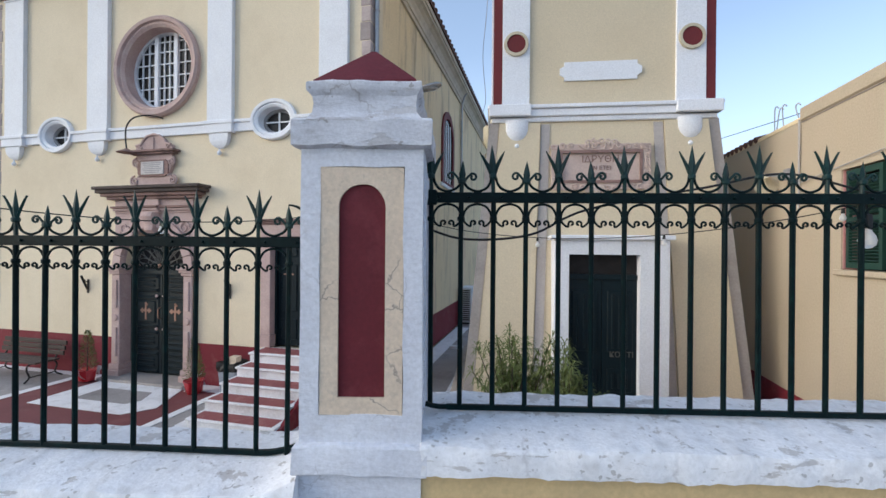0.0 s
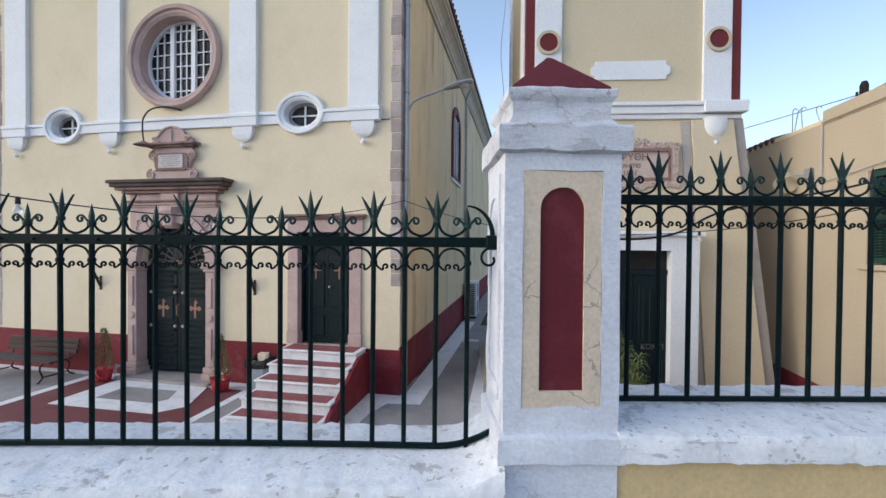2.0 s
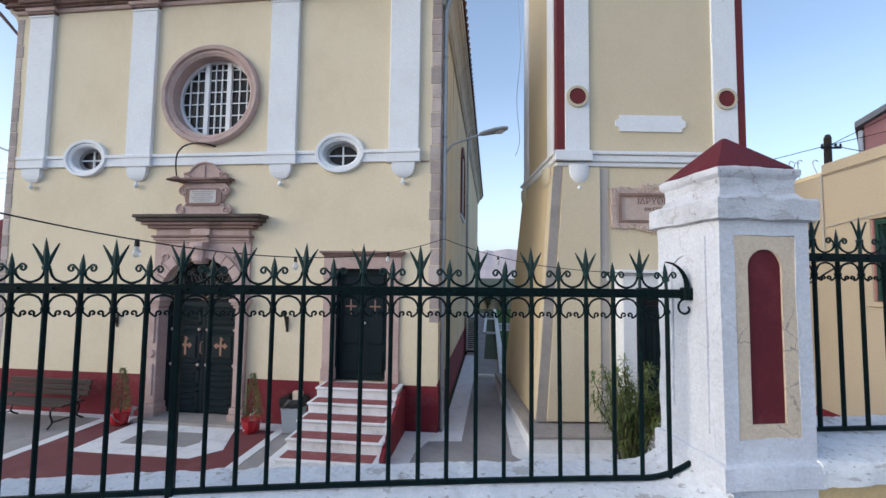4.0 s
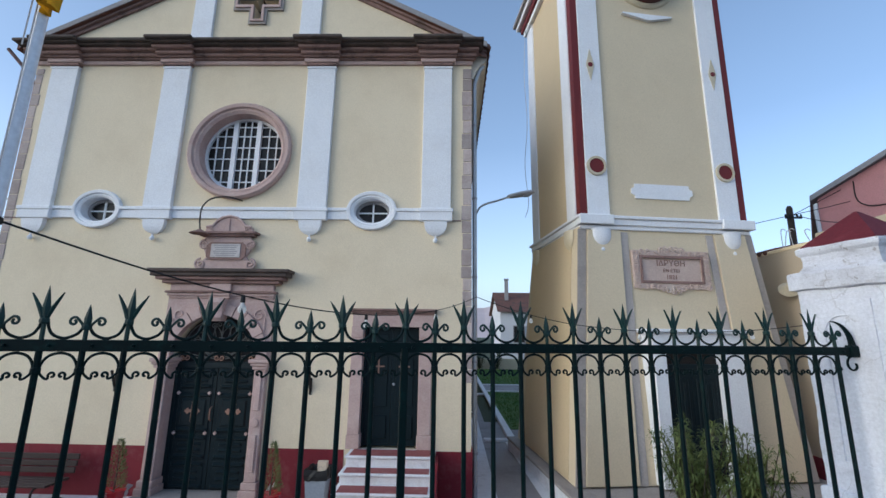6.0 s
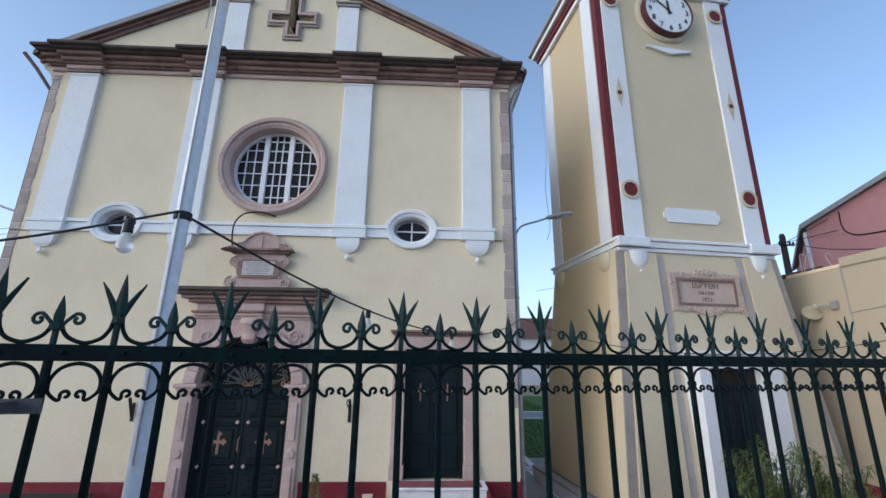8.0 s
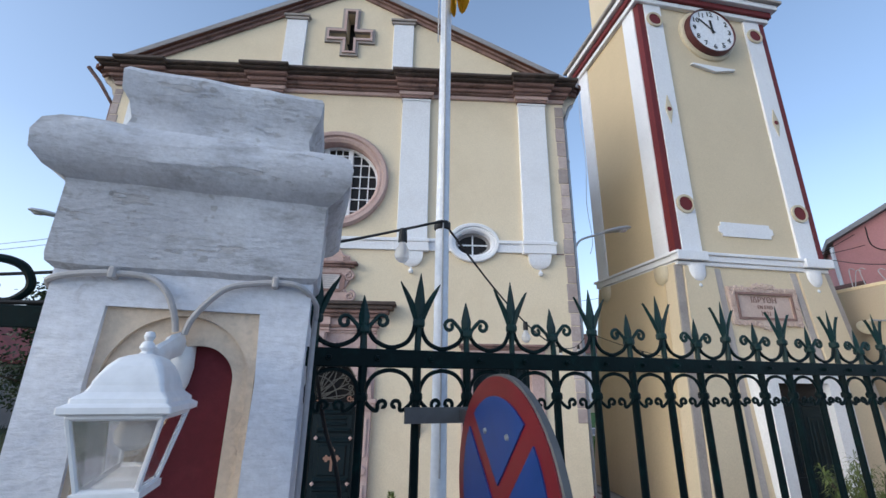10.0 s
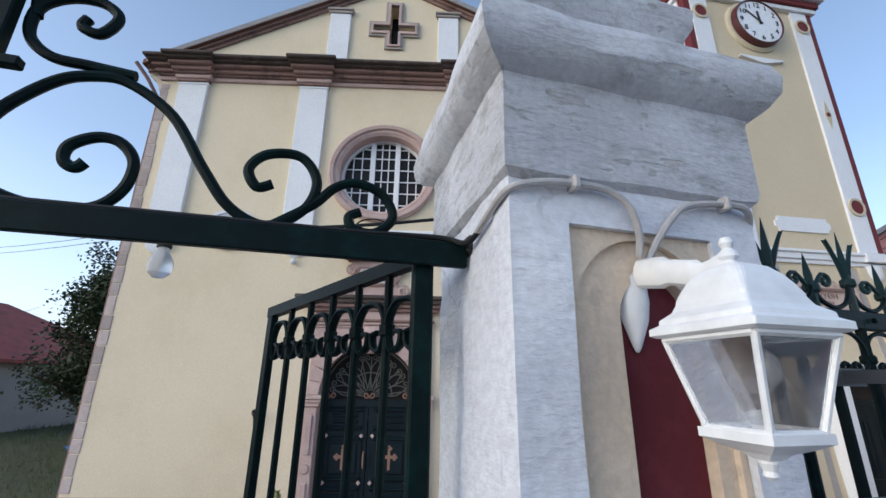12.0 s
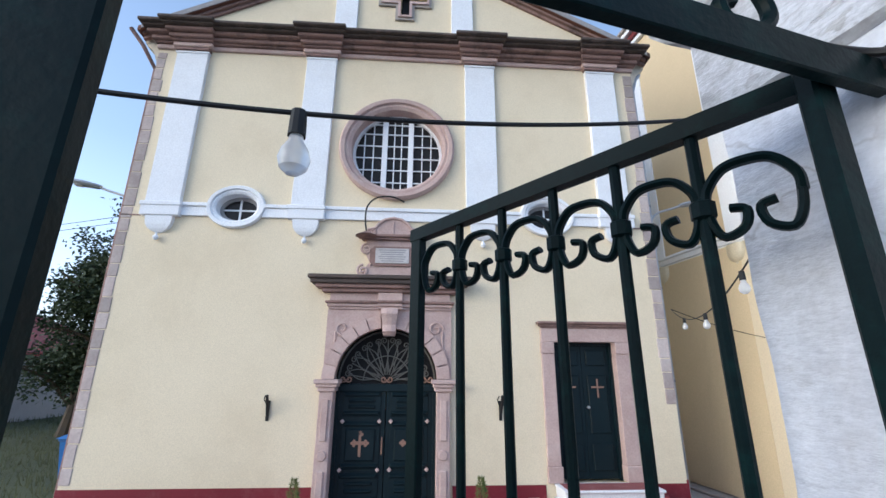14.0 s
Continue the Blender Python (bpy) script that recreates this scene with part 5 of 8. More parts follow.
tpart("transom", boxes((-0.57, 0.45, DLN - 0.05, DLN + 0.03, 1.14, 1.22), bev=0.008), DOOR_G, tdoor)
tpart("transom_pane", boxes((-0.57, 0.45, DLN + 0.0, DLN + 0.02, 1.22, 1.52)), PANE, tdoor)
b_ = text_mesh("ΚΟΝΤΙ", 0.115, 0.003)
b_.transform(pose(0.22, DLN - 0.062, 0.02, 90, 0, 0))
tpart("door_letters", b_, GRILLE, tdoor, "faint painted letters")
# plinth that the tower stands on
plinth = thing("tower_plinth", "white painted raised plinth with stone edge", "plinth", TOWER @ pose(0, 0, COURT))
tpart("plinth_wall", boxes((-2.36, 2.4, -0.84, TD + 0.5, COURT - 0.03, -0.80), bev=0.015), FLOORWHITE, plinth)
tpart("plinth_top", boxes((-2.38, 2.43, -0.86, TD + 0.5, -0.80, -0.74), bev=0.015), GREYSTONE, plinth)

# ---- street wall, pillars, railing and gate ----
def fbox(*a_, **k_):
    return boxes(a_, **k_)


def street_wall(s0, s1, top, front, label):
    w = thing("fence_wall", label, "low wall", FENCE @ pose((s0 + s1) / 2, 0.2, -1.0), group="low walls under the railing")
    n_ = max(6, int((s1 - s0) / 0.03))
    b_ = bmesh.new()
    f_ = front
    prof = [(f_ + 0.012, top - 0.150), (f_ - 0.002, top - 0.145), (f_ - 0.004, top - 0.10), (f_, top - 0.052), (f_ + 0.006, top - 0.040), (f_ + 0.03, top - 0.034), (0.12, top - 0.014), (0.27, top), (0.45, top), (0.50, top - 0.03), (0.50, top - 0.15)]
    rows = [[(s0 + (s1 - s0) * i / n_, y + bow(s0 + (s1 - s0) * i / n_) - 0.21, z + sweep_up(s0 + (s1 - s0) * i / n_, s0, s1)) for y, z in prof] for i in range(n_ + 1)]
    loft(b_, rows)
    crumple(b_, 0.009, 9.0, 0, s0)
    crumple(b_, 0.008, 28.0, 0, s0 + 4)
    b_.transform(FENCE)
    part("coping", b_, COPING, w, "chipped whitewashed coping", smooth=True)
    b_ = bmesh.new()
    loft(b_, [[(s, y + bow(s) - 0.21, z + (sweep_up(s, s0, s1) if z > 0 else 0)) for y, z in ((f_ + 0.035, -1.08), (f_ + 0.035, top - 0.13), (0.44, top - 0.13), (0.44, -1.08))] for s in (s0 + (s1 - s0) * i / n_ for i in range(n_ + 1))])
    b_.transform(FENCE)
    part("wall_body", b_, WALL_Y, w)
    return w


street_wall(-5.40, -0.236, 0.660, -0.055, "low yellow street wall with chipped whitewashed coping")
street_wall(0.236, 5.0, 0.862, -0.070, "low yellow street wall with whitewashed coping")
street_wall(-14.0, -7.85, 0.60, -0.06, "low yellow street wall with whitewashed coping")


def pillar(s, base, kind):
    """Whitewashed gate pillar with recessed tan panel and red niche."""
    p = thing("gate_pillar", "whitewashed masonry pillar with tan panel and dark red niche", "pillar", FENCE @ pose(s, 0.24, base), group="whitewashed pillars")
    m = FENCE @ pose(s, 0.0, 0)
    if kind == 0:
        hw, top, pb, pt, ph, nb, nt, nh, arch_panel = 0.238, 1.98, 0.934, 1.90, 0.163, 1.0, 1.835, 0.092, False
        cap = [(0.238, 1.972), (0.260, 1.978), (0.268, 1.980), (0.270, 2.075), (0.264, 2.085), (0.232, 2.090), (0.226, 2.095), (0.207, 2.125), (0.203, 2.16), (0.208, 2.19), (0.222, 2.205), (0.226, 2.212), (0.227, 2.238), (0.222, 2.244)]
        apex, low = 2.455, [(0.240, 0.705), (0.258, 0.708), (0.262, 0.712), (0.262, 0.812), (0.256, 0.822), (0.240, 0.826)]
    else:
        hw, top, pb, pt, ph, nb, nt, nh, arch_panel = 0.231, 1.755, 0.70, 1.685, 0.14, 0.78, 1.618, 0.070, True
        cap = [(0.231, 1.75), (0.243, 1.76), (0.246, 1.775), (0.247, 1.915), (0.25, 1.925), (0.275, 1.94), (0.292, 1.965), (0.296, 2.0), (0.288, 2.03), (0.27, 2.048), (0.215, 2.06), (0.196, 2.08), (0.19, 2.115), (0.20, 2.15), (0.213, 2.17), (0.217, 2.215), (0.21, 2.228)]
        apex, low = 2.285, [(0.25, 0.46), (0.256, 0.47), (0.256, 0.57), (0.246, 0.59)]
    D = 0.204 if kind else 0.24
    # front skin with the panel opening cut out of it, body behind
    out = rect(-hw, hw, base - 0.05, top)
    hole = rect(-ph, ph, pb, pt)
    b_ = plate(out, [hole], 0.0, 0.06)
    bmesh.ops.subdivide_edges(b_, edges=[e_ for e_ in b_.edges if e_.calc_length() > 0.3], cuts=6)
    bmesh.ops.triangulate(b_, faces=b_.faces)
    crumple(b_, 0.008, 8.0, 0, s)
    b_.transform(m)
    part("front_face", b_, LIME, p, smooth=True)
    b_ = bmesh.new()
    rings = []
    nz = 70
    for i in range(nz + 1):
        z = base - 0.05 + (top - base + 0.05) * i / nz
        ring = []
        cs = [(-hw, 0.058), (hw, 0.058), (hw, 2 * D), (-hw, 2 * D)]
        for (ax, ay), (bx, by) in zip(cs, cs[1:] + cs[:1]):
            for k in range(16):
                ring.append((ax + (bx - ax) * k / 16, ay + (by - ay) * k / 16, z))
        rings.append(ring)
    loft(b_, rings)
    crumple(b_, 0.006, 5.0, 0, s + 3)
    crumple(b_, 0.004, 22.0, 0, s + 5)
    b_.transform(m)
    part("shaft", b_, LIME, p, "uneven whitewashed plaster", smooth=True)
    # tan panel with an arched niche through it
    off = 0.028 if kind else 0.0
    ring = arch(off - nh, off + nh, nb, nt - nh, 24)
    if arch_panel:
        ar = arch(-ph + 0.012, ph - 0.012, pb + 0.012, pt - ph, 26)
        b_ = plate(rect(-ph, ph, pb, pt), [ar], 0.013, 0.03)
        b_.transform(m)
        part("panel_spandrel", b_, TAN, p)
        b_ = plate(ar, [ring], 0.024, 0.050)
        yn = 0.046
    else:
        b_ = plate(rect(-ph, ph, pb, pt), [ring], 0.004, 0.030)
        yn = 0.016
    crumple(b_, 0.003, 16.0)
    b_.transform(m)
    part("panel", b_, TAN, p, "tan plaster panel")
    b_ = plate(arch(off - nh - 0.004, off + nh + 0.004, nb - 0.004, nt - nh, 24), [], yn, 0.075)
    b_.transform(m)
    part("niche", b_, NICHE, p, "dark red arched niche")
    # white blind arch on the left side
    for sx in ((-1, 1) if kind == 0 else ()):
        b_ = plate(rect(-0.15, 0.15, pb, pt), [arch(-0.11, 0.11, pb + 0.06, pt - 0.2, 20)], -0.004, 0.006)
        b_.transform(m @ pose(sx * (hw + 0.004), 0.24, 0, 0, 0, 90))
        part("side_panel", b_, LIME, p)
    for nm, prof, mt in (("cap", cap, LIME_CAP if kind else LIME_WORN), ("base_block", low, LIME)):
        b_ = bmesh.new()
        k_ = D / hw
        square_loft(b_, [(h, D + (h - hw), z) for h, z in prof], (0, D), 14)
        crumple(b_, 0.005 if kind else 0.008, 11.0, 0, s + 1)
        b_.transform(m)
        part(nm, b_, mt, p, "chipped weathered cap mouldings" if nm == "cap" else "", smooth=True)
    b_ = bmesh.new()
    h0 = cap[-1][0] - (0.055 if kind else 0.012)
    square_loft(b_, [(h0, h0, cap[-1][1] - 0.01), (h0 * 0.98, h0 * 0.98, cap[-1][1] + 0.012), (0.012, 0.012, apex), (0.006, 0.006, apex + 0.004)], (0, D), 6)
    crumple(b_, 0.004, 9.0, 0, s)
    b_.transform(m)
    part("pyramid", b_, NICHE, p, "dark red painted pyramid top")
    return p


pillar(0.0, -0.12, 0)
pillar(-5.61, -0.30, 1)
pillar(-7.66, -0.36, 1)


# ornaments shared by all bays, s along the rail, z from the rail's middle
def curve_bar(bm, pts, r, flat=1.0):
    tube(bm, [(x, 0.0, z) for x, z in pts], r, 6, flat)


def spear(bm, z0, z1, r):
    rings = []
    for f, w in ((0.0, 0.55), (0.12, 0.9), (0.35, 1.0), (0.7, 0.55), (1.0, 0.06)):
        z = z0 + (z1 - z0) * f
        rings.append([(r * w, 0, z), (0, r * w * 0.55, z), (-r * w, 0, z), (0, -r * w * 0.55, z)])
    loft(bm, rings)


def collar(bm, z, r=0.015):
    lathe(bm, [(r * 0.8, z - 0.011), (r, z - 0.006), (r, z + 0.006), (r * 0.8, z + 0.011)], 8)


b_ = bmesh.new()
tube(b_, [(0, 0, 0.02), (0, 0, 0.115)], 0.009, 6)
collar(b_, 0.095, 0.017)
spear(b_, 0.10, 0.235, 0.016)
for sg in (-1, 1):
    rings = []
    for z, x, w in ((0.10, 0.008, 0.008), (0.125, 0.015, 0.011), (0.155, 0.027, 0.0115), (0.185, 0.043, 0.008), (0.205, 0.056, 0.0012)):
        rings.append([(sg * (x - w * 0.8), 0, z), (sg * x, 0.006, z + 0.003), (sg * (x + w * 0.8), 0, z), (sg * x, -0.006, z + 0.003)])
    loft(b_, rings)
TALL = mesh_of("finial", b_, IRON_TIP)
b_ = bmesh.new()
tube(b_, [(0, 0, 0.02), (0, 0, 0.09)], 0.009, 6)
collar(b_, 0.072, 0.018)
spear(b_, 0.075, 0.163, 0.015)
for sg in (-1, 1):
    pts = [(sg * 0.008, 0.065), (sg * 0.018, 0.085), (sg * 0.034, 0.103)] + [(sg * (0.048 + x), 0.093 + z) for x, z in spiral(0, 0, 0.018, 0.005, 110, -250, 12)]
    curve_bar(b_, pts, 0.0055)
SHORT = mesh_of("finial", b_, IRON_TIP)
GAP = 0.1437
b_ = bmesh.new()
hg = GAP / 2
curve_bar(b_, smooth_pts([(-hg + 0.010, 0.090), (-hg + 0.016, 0.066), (-hg + 0.034, 0.041), (0, 0.028), (hg - 0.034, 0.041), (hg - 0.016, 0.060), (hg - 0.010, 0.078)], 4), 0.006)
curve_bar(b_, smooth_pts([(-hg + 0.009, -0.095), (-hg + 0.013, -0.068), (-hg + 0.034, -0.040), (0, -0.029), (hg - 0.034, -0.040), (hg - 0.013, -0.068), (hg - 0.009, -0.095)], 4), 0.0055)
for sg in (-1, 1):
    pts = smooth_pts([(sg * (hg - 0.009), -0.088), (sg * (hg - 0.014), -0.108), (sg * (hg - 0.032), -0.125), (sg * 0.030, -0.127)] + [(sg * (0.016 + x), -0.114 + z) for x, z in spiral(0, 0, 0.014, 0.004, -30, 290, 9)], 3)
    curve_bar(b_, pts, 0.005)
SCROLL = mesh_of("scroll", b_, IRON)
b_ = bmesh.new()
collar(b_, -0.095, 0.017)
COLLAR = mesh_of("collar", b_, IRON)
b_ = bmesh.new()
lathe(b_, [(0.0, -0.009), (0.006, -0.007), (0.007, 0.0)], 8, (0, 0, 0), "y")
RIVET = mesh_of("rivet", b_, IRON)


def railing(s0, s1, first, rail_z, low_z, count, gap, post=None, label=""):
    """A railing bay; bars start at first and go one gap at a time."""
    f = thing("iron_railing", label, "railing", FENCE @ pose(s0, 0.2, low_z), group="green iron railings")
    F2 = along

    def long_bar(a_, b1, z0, z1, d):
        q = bmesh.new()
        loft(q, [[(s, y, z) for y, z in ((-d, z0 + 0.003), (-d + 0.003, z0), (d - 0.003, z0), (d, z0 + 0.003), (d, z1 - 0.003), (d - 0.003, z1), (-d + 0.003, z1), (-d, z1 - 0.003))] for s in (a_ + (b1 - a_) * i / 40 for i in range(41))])
        return along(q)

    part("top_rail", long_bar(s0, s1, rail_z - 0.023, rail_z + 0.023, 0.011), IRON, f)
    near = s1 if s1 < 0 else s1 - 0.1
    low = bmesh.new()
    rows = []
    for i in range(161):
        s = s0 + 0.1 + (near - s0 - 0.1) * i / 160
        up = sweep_up(s, s0, s1)
        rows.append([(s, y, low_z + up + z) for y, z in ((-0.011, -0.009), (-0.008, -0.012), (0.008, -0.012), (0.011, -0.009), (0.011, 0.009), (0.008, 0.012), (-0.008, 0.012), (-0.011, 0.009))])
    loft(low, rows)
    part("bottom_rail", along(low), IRON, f)
    for sA, sB in ((s1 - 0.1, s1 - 0.01), (s0 + 0.1, s0 + 0.01)):
        if s1 < 0 and sA > -1:
            continue
        b_ = bmesh.new()
        tube(b_, [(sA, 0, low_z), ((sA * 2 + sB) / 3, -0.004, low_z), ((sA + 2 * sB) / 3, -0.02, low_z + 0.01), (sB, -0.05, low_z + 0.03)], 0.012, 6)
        part("rail_end", F2(b_), IRON, f)
    # curled closing piece beside pillar one
    e_, o_ = (s1, -1) if s1 < 0 else (s0, 1)
    if s1 < 0:
        b_ = bmesh.new()
        arc_ = [(e_ + o_ * (0.135 - 0.115 * math.sin(radians(q))), 0.0, rail_z + 0.03 + 0.135 * math.cos(radians(q))) for q in range(0, 91, 10)]
        tube(b_, arc_, [0.004 + 0.0009 * i for i in range(10)], 6, 1.5)
        tube(b_, [(e_ + o_ * (0.03 + x), 0.0, rail_z - 0.075 + z) for x, z in spiral(0, 0, 0.05, 0.014, 90, 90 + o_ * 300, 14)], 0.006, 6)
        part("end_scroll", F2(b_), IRON, f, smooth=True)
    part("rail_bracket", F2(fbox(min(e_, e_ + o_ * 0.05), max(e_, e_ + o_ * 0.05), -0.022, 0.022, rail_z - 0.033, rail_z + 0.033, bev=0.006)), IRON, f)
    b_ = bmesh.new()
    tube(b_, [(0, 0, low_z), (0, 0, rail_z)], 0.0115, 8)
    barm = mesh_of("bar", b_, IRON)
    base = WORLD[f.name].inverted() @ FENCE
    for k in range(count):
        s = first - k * gap if first > s0 + (s1 - s0) / 2 else first + k * gap
        if s > s1 - 0.02:
            continue
        s = max(s, s0 + 0.024)
        heavy = post is not None and k == post
        if heavy:
            part("post", F2(fbox(s - 0.017, s + 0.017, -0.017, 0.017, low_z - 0.05, rail_z, bev=0.004)), IRON, f)
        else:
            lean_ = random.uniform(-0.25, 0.25)
            piece("bar", barm, f, base @ pose(s, bow(s), 0) @ Matrix.Translation((0, 0, rail_z)) @ pose(0, 0, 0, 0, lean_, random.uniform(0, 60)) @ Matrix.Translation((0, 0, -rail_z)))
        tall = (k % 2 == 1) == (s1 < 0)
        piece("finial", TALL if tall else SHORT, f, base @ pose(s, bow(s), rail_z, random.uniform(-2, 2), random.uniform(-2.5, 2.5), random.uniform(-5, 5)))
        piece("collar", COLLAR, f, base @ pose(s, bow(s), rail_z))
        piece("rivet", RIVET, f, base @ pose(s + 0.035, bow(s) - 0.012, rail_z))
        flip = 180 if tall == (first > s0 + (s1 - s0) / 2) else 0
        sg = -1 if first > s0 + (s1 - s0) / 2 else 1
        sm = s + sg * gap / 2
        if s0 + 0.05 < sm < s1 - 0.05:
            piece("scroll", SCROLL, f, base @ pose(sm, bow(sm), rail_z, 0, 0, flip))
    return f


random.seed(2)
railing(-5.385, -0.235, -0.366, 1.607, 0.672, 36, 0.14335, 17, "dark green wrought iron railing with spear finials and scrolls")
railing(0.235, 5.0, 0.249, 1.815, 0.878, 33, 0.14414, None, "dark green wrought iron railing with spear finials and scrolls")

# ---- gate ----
gate = thing("iron_gate", "dark green wrought iron double gate, one leaf open", "gate", FENCE @ pose(-6.65, 0.2, -0.3))
G = lambda q: (q.transform(FENCE @ pose(0, 0.2, 0)), q)[1]
BZ = 1.667
part("head_beam", G(fbox(-7.45, -5.846, -0.008, 0.008, BZ - 0.013, BZ + 0.035, bev=0.002)), IRON, gate)
part("beam_hook", G(fbox(-5.985, -5.835, 0.009, 0.024, BZ + 0.022, BZ + 0.046, bev=0.003)), IRON, gate)
part("beam_pin", G(fbox(-5.850, -5.832, -0.02, 0.03, BZ + 0.012, BZ + 0.05, bev=0.006)), BLACK, gate)
GC = -6.66
ov = bmesh.new()
R = 0.0095


def gcurve(pts, r=R):
    tube(ov, [(s, 0.0, z) for s, z in pts], r, 8)


for sg in (1, -1):
    X = lambda d: GC + sg * d
    # ring that springs from the stem and curls inside
    gcurve(smooth_pts([(X(0.02), 1.86), (X(0.004), 1.80), (X(0.02), 1.745), (X(0.065), 1.715), (X(0.125), 1.702), (X(0.19), 1.708), (X(0.225), 1.745), (X(0.23), 1.795), (X(0.205), 1.828), (X(0.17), 1.833), (X(0.135), 1.812), (X(0.132), 1.785), (X(0.15), 1.773), (X(0.162), 1.785)]))
    # S sweep from the stem out to the spiral near the pillar
    gcurve(smooth_pts([(X(0.006), 1.80), (X(0.03), 1.862), (X(0.086), 1.926), (X(0.135), 1.948), (X(0.19), 1.947), (X(0.27), 1.895), (X(0.335), 1.799), (X(0.387), 1.733), (X(0.45), 1.706), (X(0.509), 1.742), (X(0.527), 1.80), (X(0.495), 1.847), (X(0.437), 1.844), (X(0.408), 1.811), (X(0.425), 1.777), (X(0.451), 1.786)]))
    gcurve(smooth_pts([(X(0.46), 1.708), (X(0.525), 1.755), (X(0.56), 1.793), (X(0.60), 1.808), (X(0.65), 1.790), (X(0.671), 1.746), (X(0.64), 1.712), (X(0.60), 1.716), (X(0.59), 1.738), (X(0.61), 1.75)]))
    # upper S that lies on the sweep and curls twice
    gcurve(smooth_pts([(X(0.20), 1.962), (X(0.13), 1.968), (X(0.07), 1.974), (X(0.03), 2.01), (X(0.03), 2.07), (X(0.07), 2.103), (X(0.12), 2.105), (X(0.15), 2.078), (X(0.13), 2.038), (X(0.10), 2.045), (X(0.105), 2.065)]))
    gcurve(smooth_pts([(X(0.03), 2.05), (X(0.02), 2.14), (X(0.05), 2.20), (X(0.092), 2.207), (X(0.116), 2.17), (X(0.095), 2.125), (X(0.06), 2.127), (X(0.06), 2.15)]))
ov.transform(pose(0, 0.015, 0))
part("overthrow", G(ov), IRON, gate, "wrought iron scrolls over the gate", smooth=True)
part("overthrow_stem", G(fbox(GC - 0.012, GC + 0.012, -0.012, 0.012, BZ + 0.02, 2.22, bev=0.003)), IRON, gate)
part("overthrow_band", G(fbox(GC - 0.036, GC + 0.036, -0.018, 0.018, 1.822, 1.842, bev=0.006)), IRON, gate)
part("overthrow_bar", G(fbox(GC - 0.075, GC + 0.045, -0.010, 0.010, 1.930, 1.950, bev=0.003)), IRON, gate)
# right jamb post
part("gate_post", G(fbox(-5.945, -5.906, 0.012, 0.036, -0.30, BZ + 0.025, bev=0.004)), IRON, gate)
part("gate_post", G(fbox(-7.42, -7.37, 0.009, 0.025, -0.34, BZ + 0.025, bev=0.004)), IRON, gate)


def leaf(m, width, free_stile=0.035, hung=True, rise=0.0, fall=0.0):
    """A gate leaf hung at x = 0, reaching to x = width."""
    lf_ = bmesh.new()
    top, low = 1.666, -0.18
    if hung:
        box(lf_, 0, 0.03, -0.015, 0.015, low, top, bev=0.003)
    box(lf_, width - free_stile, width, -0.011, 0.011, low, top, bev=0.003)
    loft(lf_, [[(x, -0.013, z - 0.03), (x, 0.013, z - 0.03), (x, 0.013, z), (x, -0.013, z)] for x, z in ((0.0, top + rise), (width, top + rise - fall * width))])
    box(lf_, 0.03, width - free_stile, -0.013, 0.013, low + 0.08, low + 0.11, bev=0.003)
    box(lf_, 0.03, width - free_stile, -0.013, 0.013, 0.50, 0.53, bev=0.003)
    lf_.transform(m)
    lo_ = part("gate_leaf", lf_, IRON, gate)
    cz_ = top - 0.115
    n_ = 5
    start = 0.03 if hung else 0.045
    step = (width - free_stile - start) / (n_ + 1)
    for k in range(n_):
        x = start + step * (k + 1)
        q = bmesh.new()
        tube(q, [(x, 0, low + 0.1), (x, 0, top - 0.02 + rise - fall * x)], 0.0095, 8)
        lathe(q, [(0.010, cz_ - 0.015), (0.017, cz_ - 0.011), (0.017, cz_ + 0.011), (0.010, cz_ + 0.015)], 8, (x, 0, 0))
        q.transform(m)
        part("bar", q, IRON, lo_)
    for k in range(n_ + 1):
        xm = start + step * (k + 0.5)
        q = bmesh.new()
        hh = step / 2
        pts = smooth_pts([(xm - hh + 0.006, cz_), (xm - hh + 0.008, cz_ + 0.026), (xm - hh * 0.5, cz_ + 0.054), (xm, cz_ + 0.060), (xm + hh * 0.5, cz_ + 0.054), (xm + hh - 0.008, cz_ + 0.026), (xm + hh - 0.006, cz_)], 4)
        tube(q, [(x, 0, z) for x, z in pts], 0.0068, 7, 1.7)
        for sg in (-1, 1):
            pts = smooth_pts([(xm + sg * (hh - 0.006), cz_ + 0.006), (xm + sg * (hh - 0.010), cz_ - 0.024), (xm + sg * hh * 0.62, cz_ - 0.044), (xm + sg * 0.013, cz_ - 0.034), (xm + sg * 0.008, cz_ - 0.010), (xm + sg * 0.026, cz_ - 0.004)], 4)
            tube(q, [(x, 0, z) for x, z in pts], 0.0062, 7, 1.7)
        q.transform(m)
        part("scroll", q, IRON, lo_, smooth=True)
    return lo_


# the open leaf's top rail slopes down towards its free end
leaf(FENCE @ pose(-5.890, 0.224, 0, 0, 0, 119), 0.782, hung=False, rise=0.040, fall=0.055)
leaf(FENCE @ pose(-7.37, 0.2, 0, 0, 0, 0), 0.745, 0.060)

# threshold slab under the gate
b_ = fbox(-7.43, -5.85, -0.06, 0.48, -1.06, -0.24, bev=0.012)
b_.transform(FENCE)
solo("gate_threshold", b_, GREYSTONE, "plain grey stone threshold under the gate", "threshold", kind="structure")

# ---- fittings of the church ----
def fixed(name, label, category, loc, group=""):
    return thing(name, label, category, pose(*loc), group)


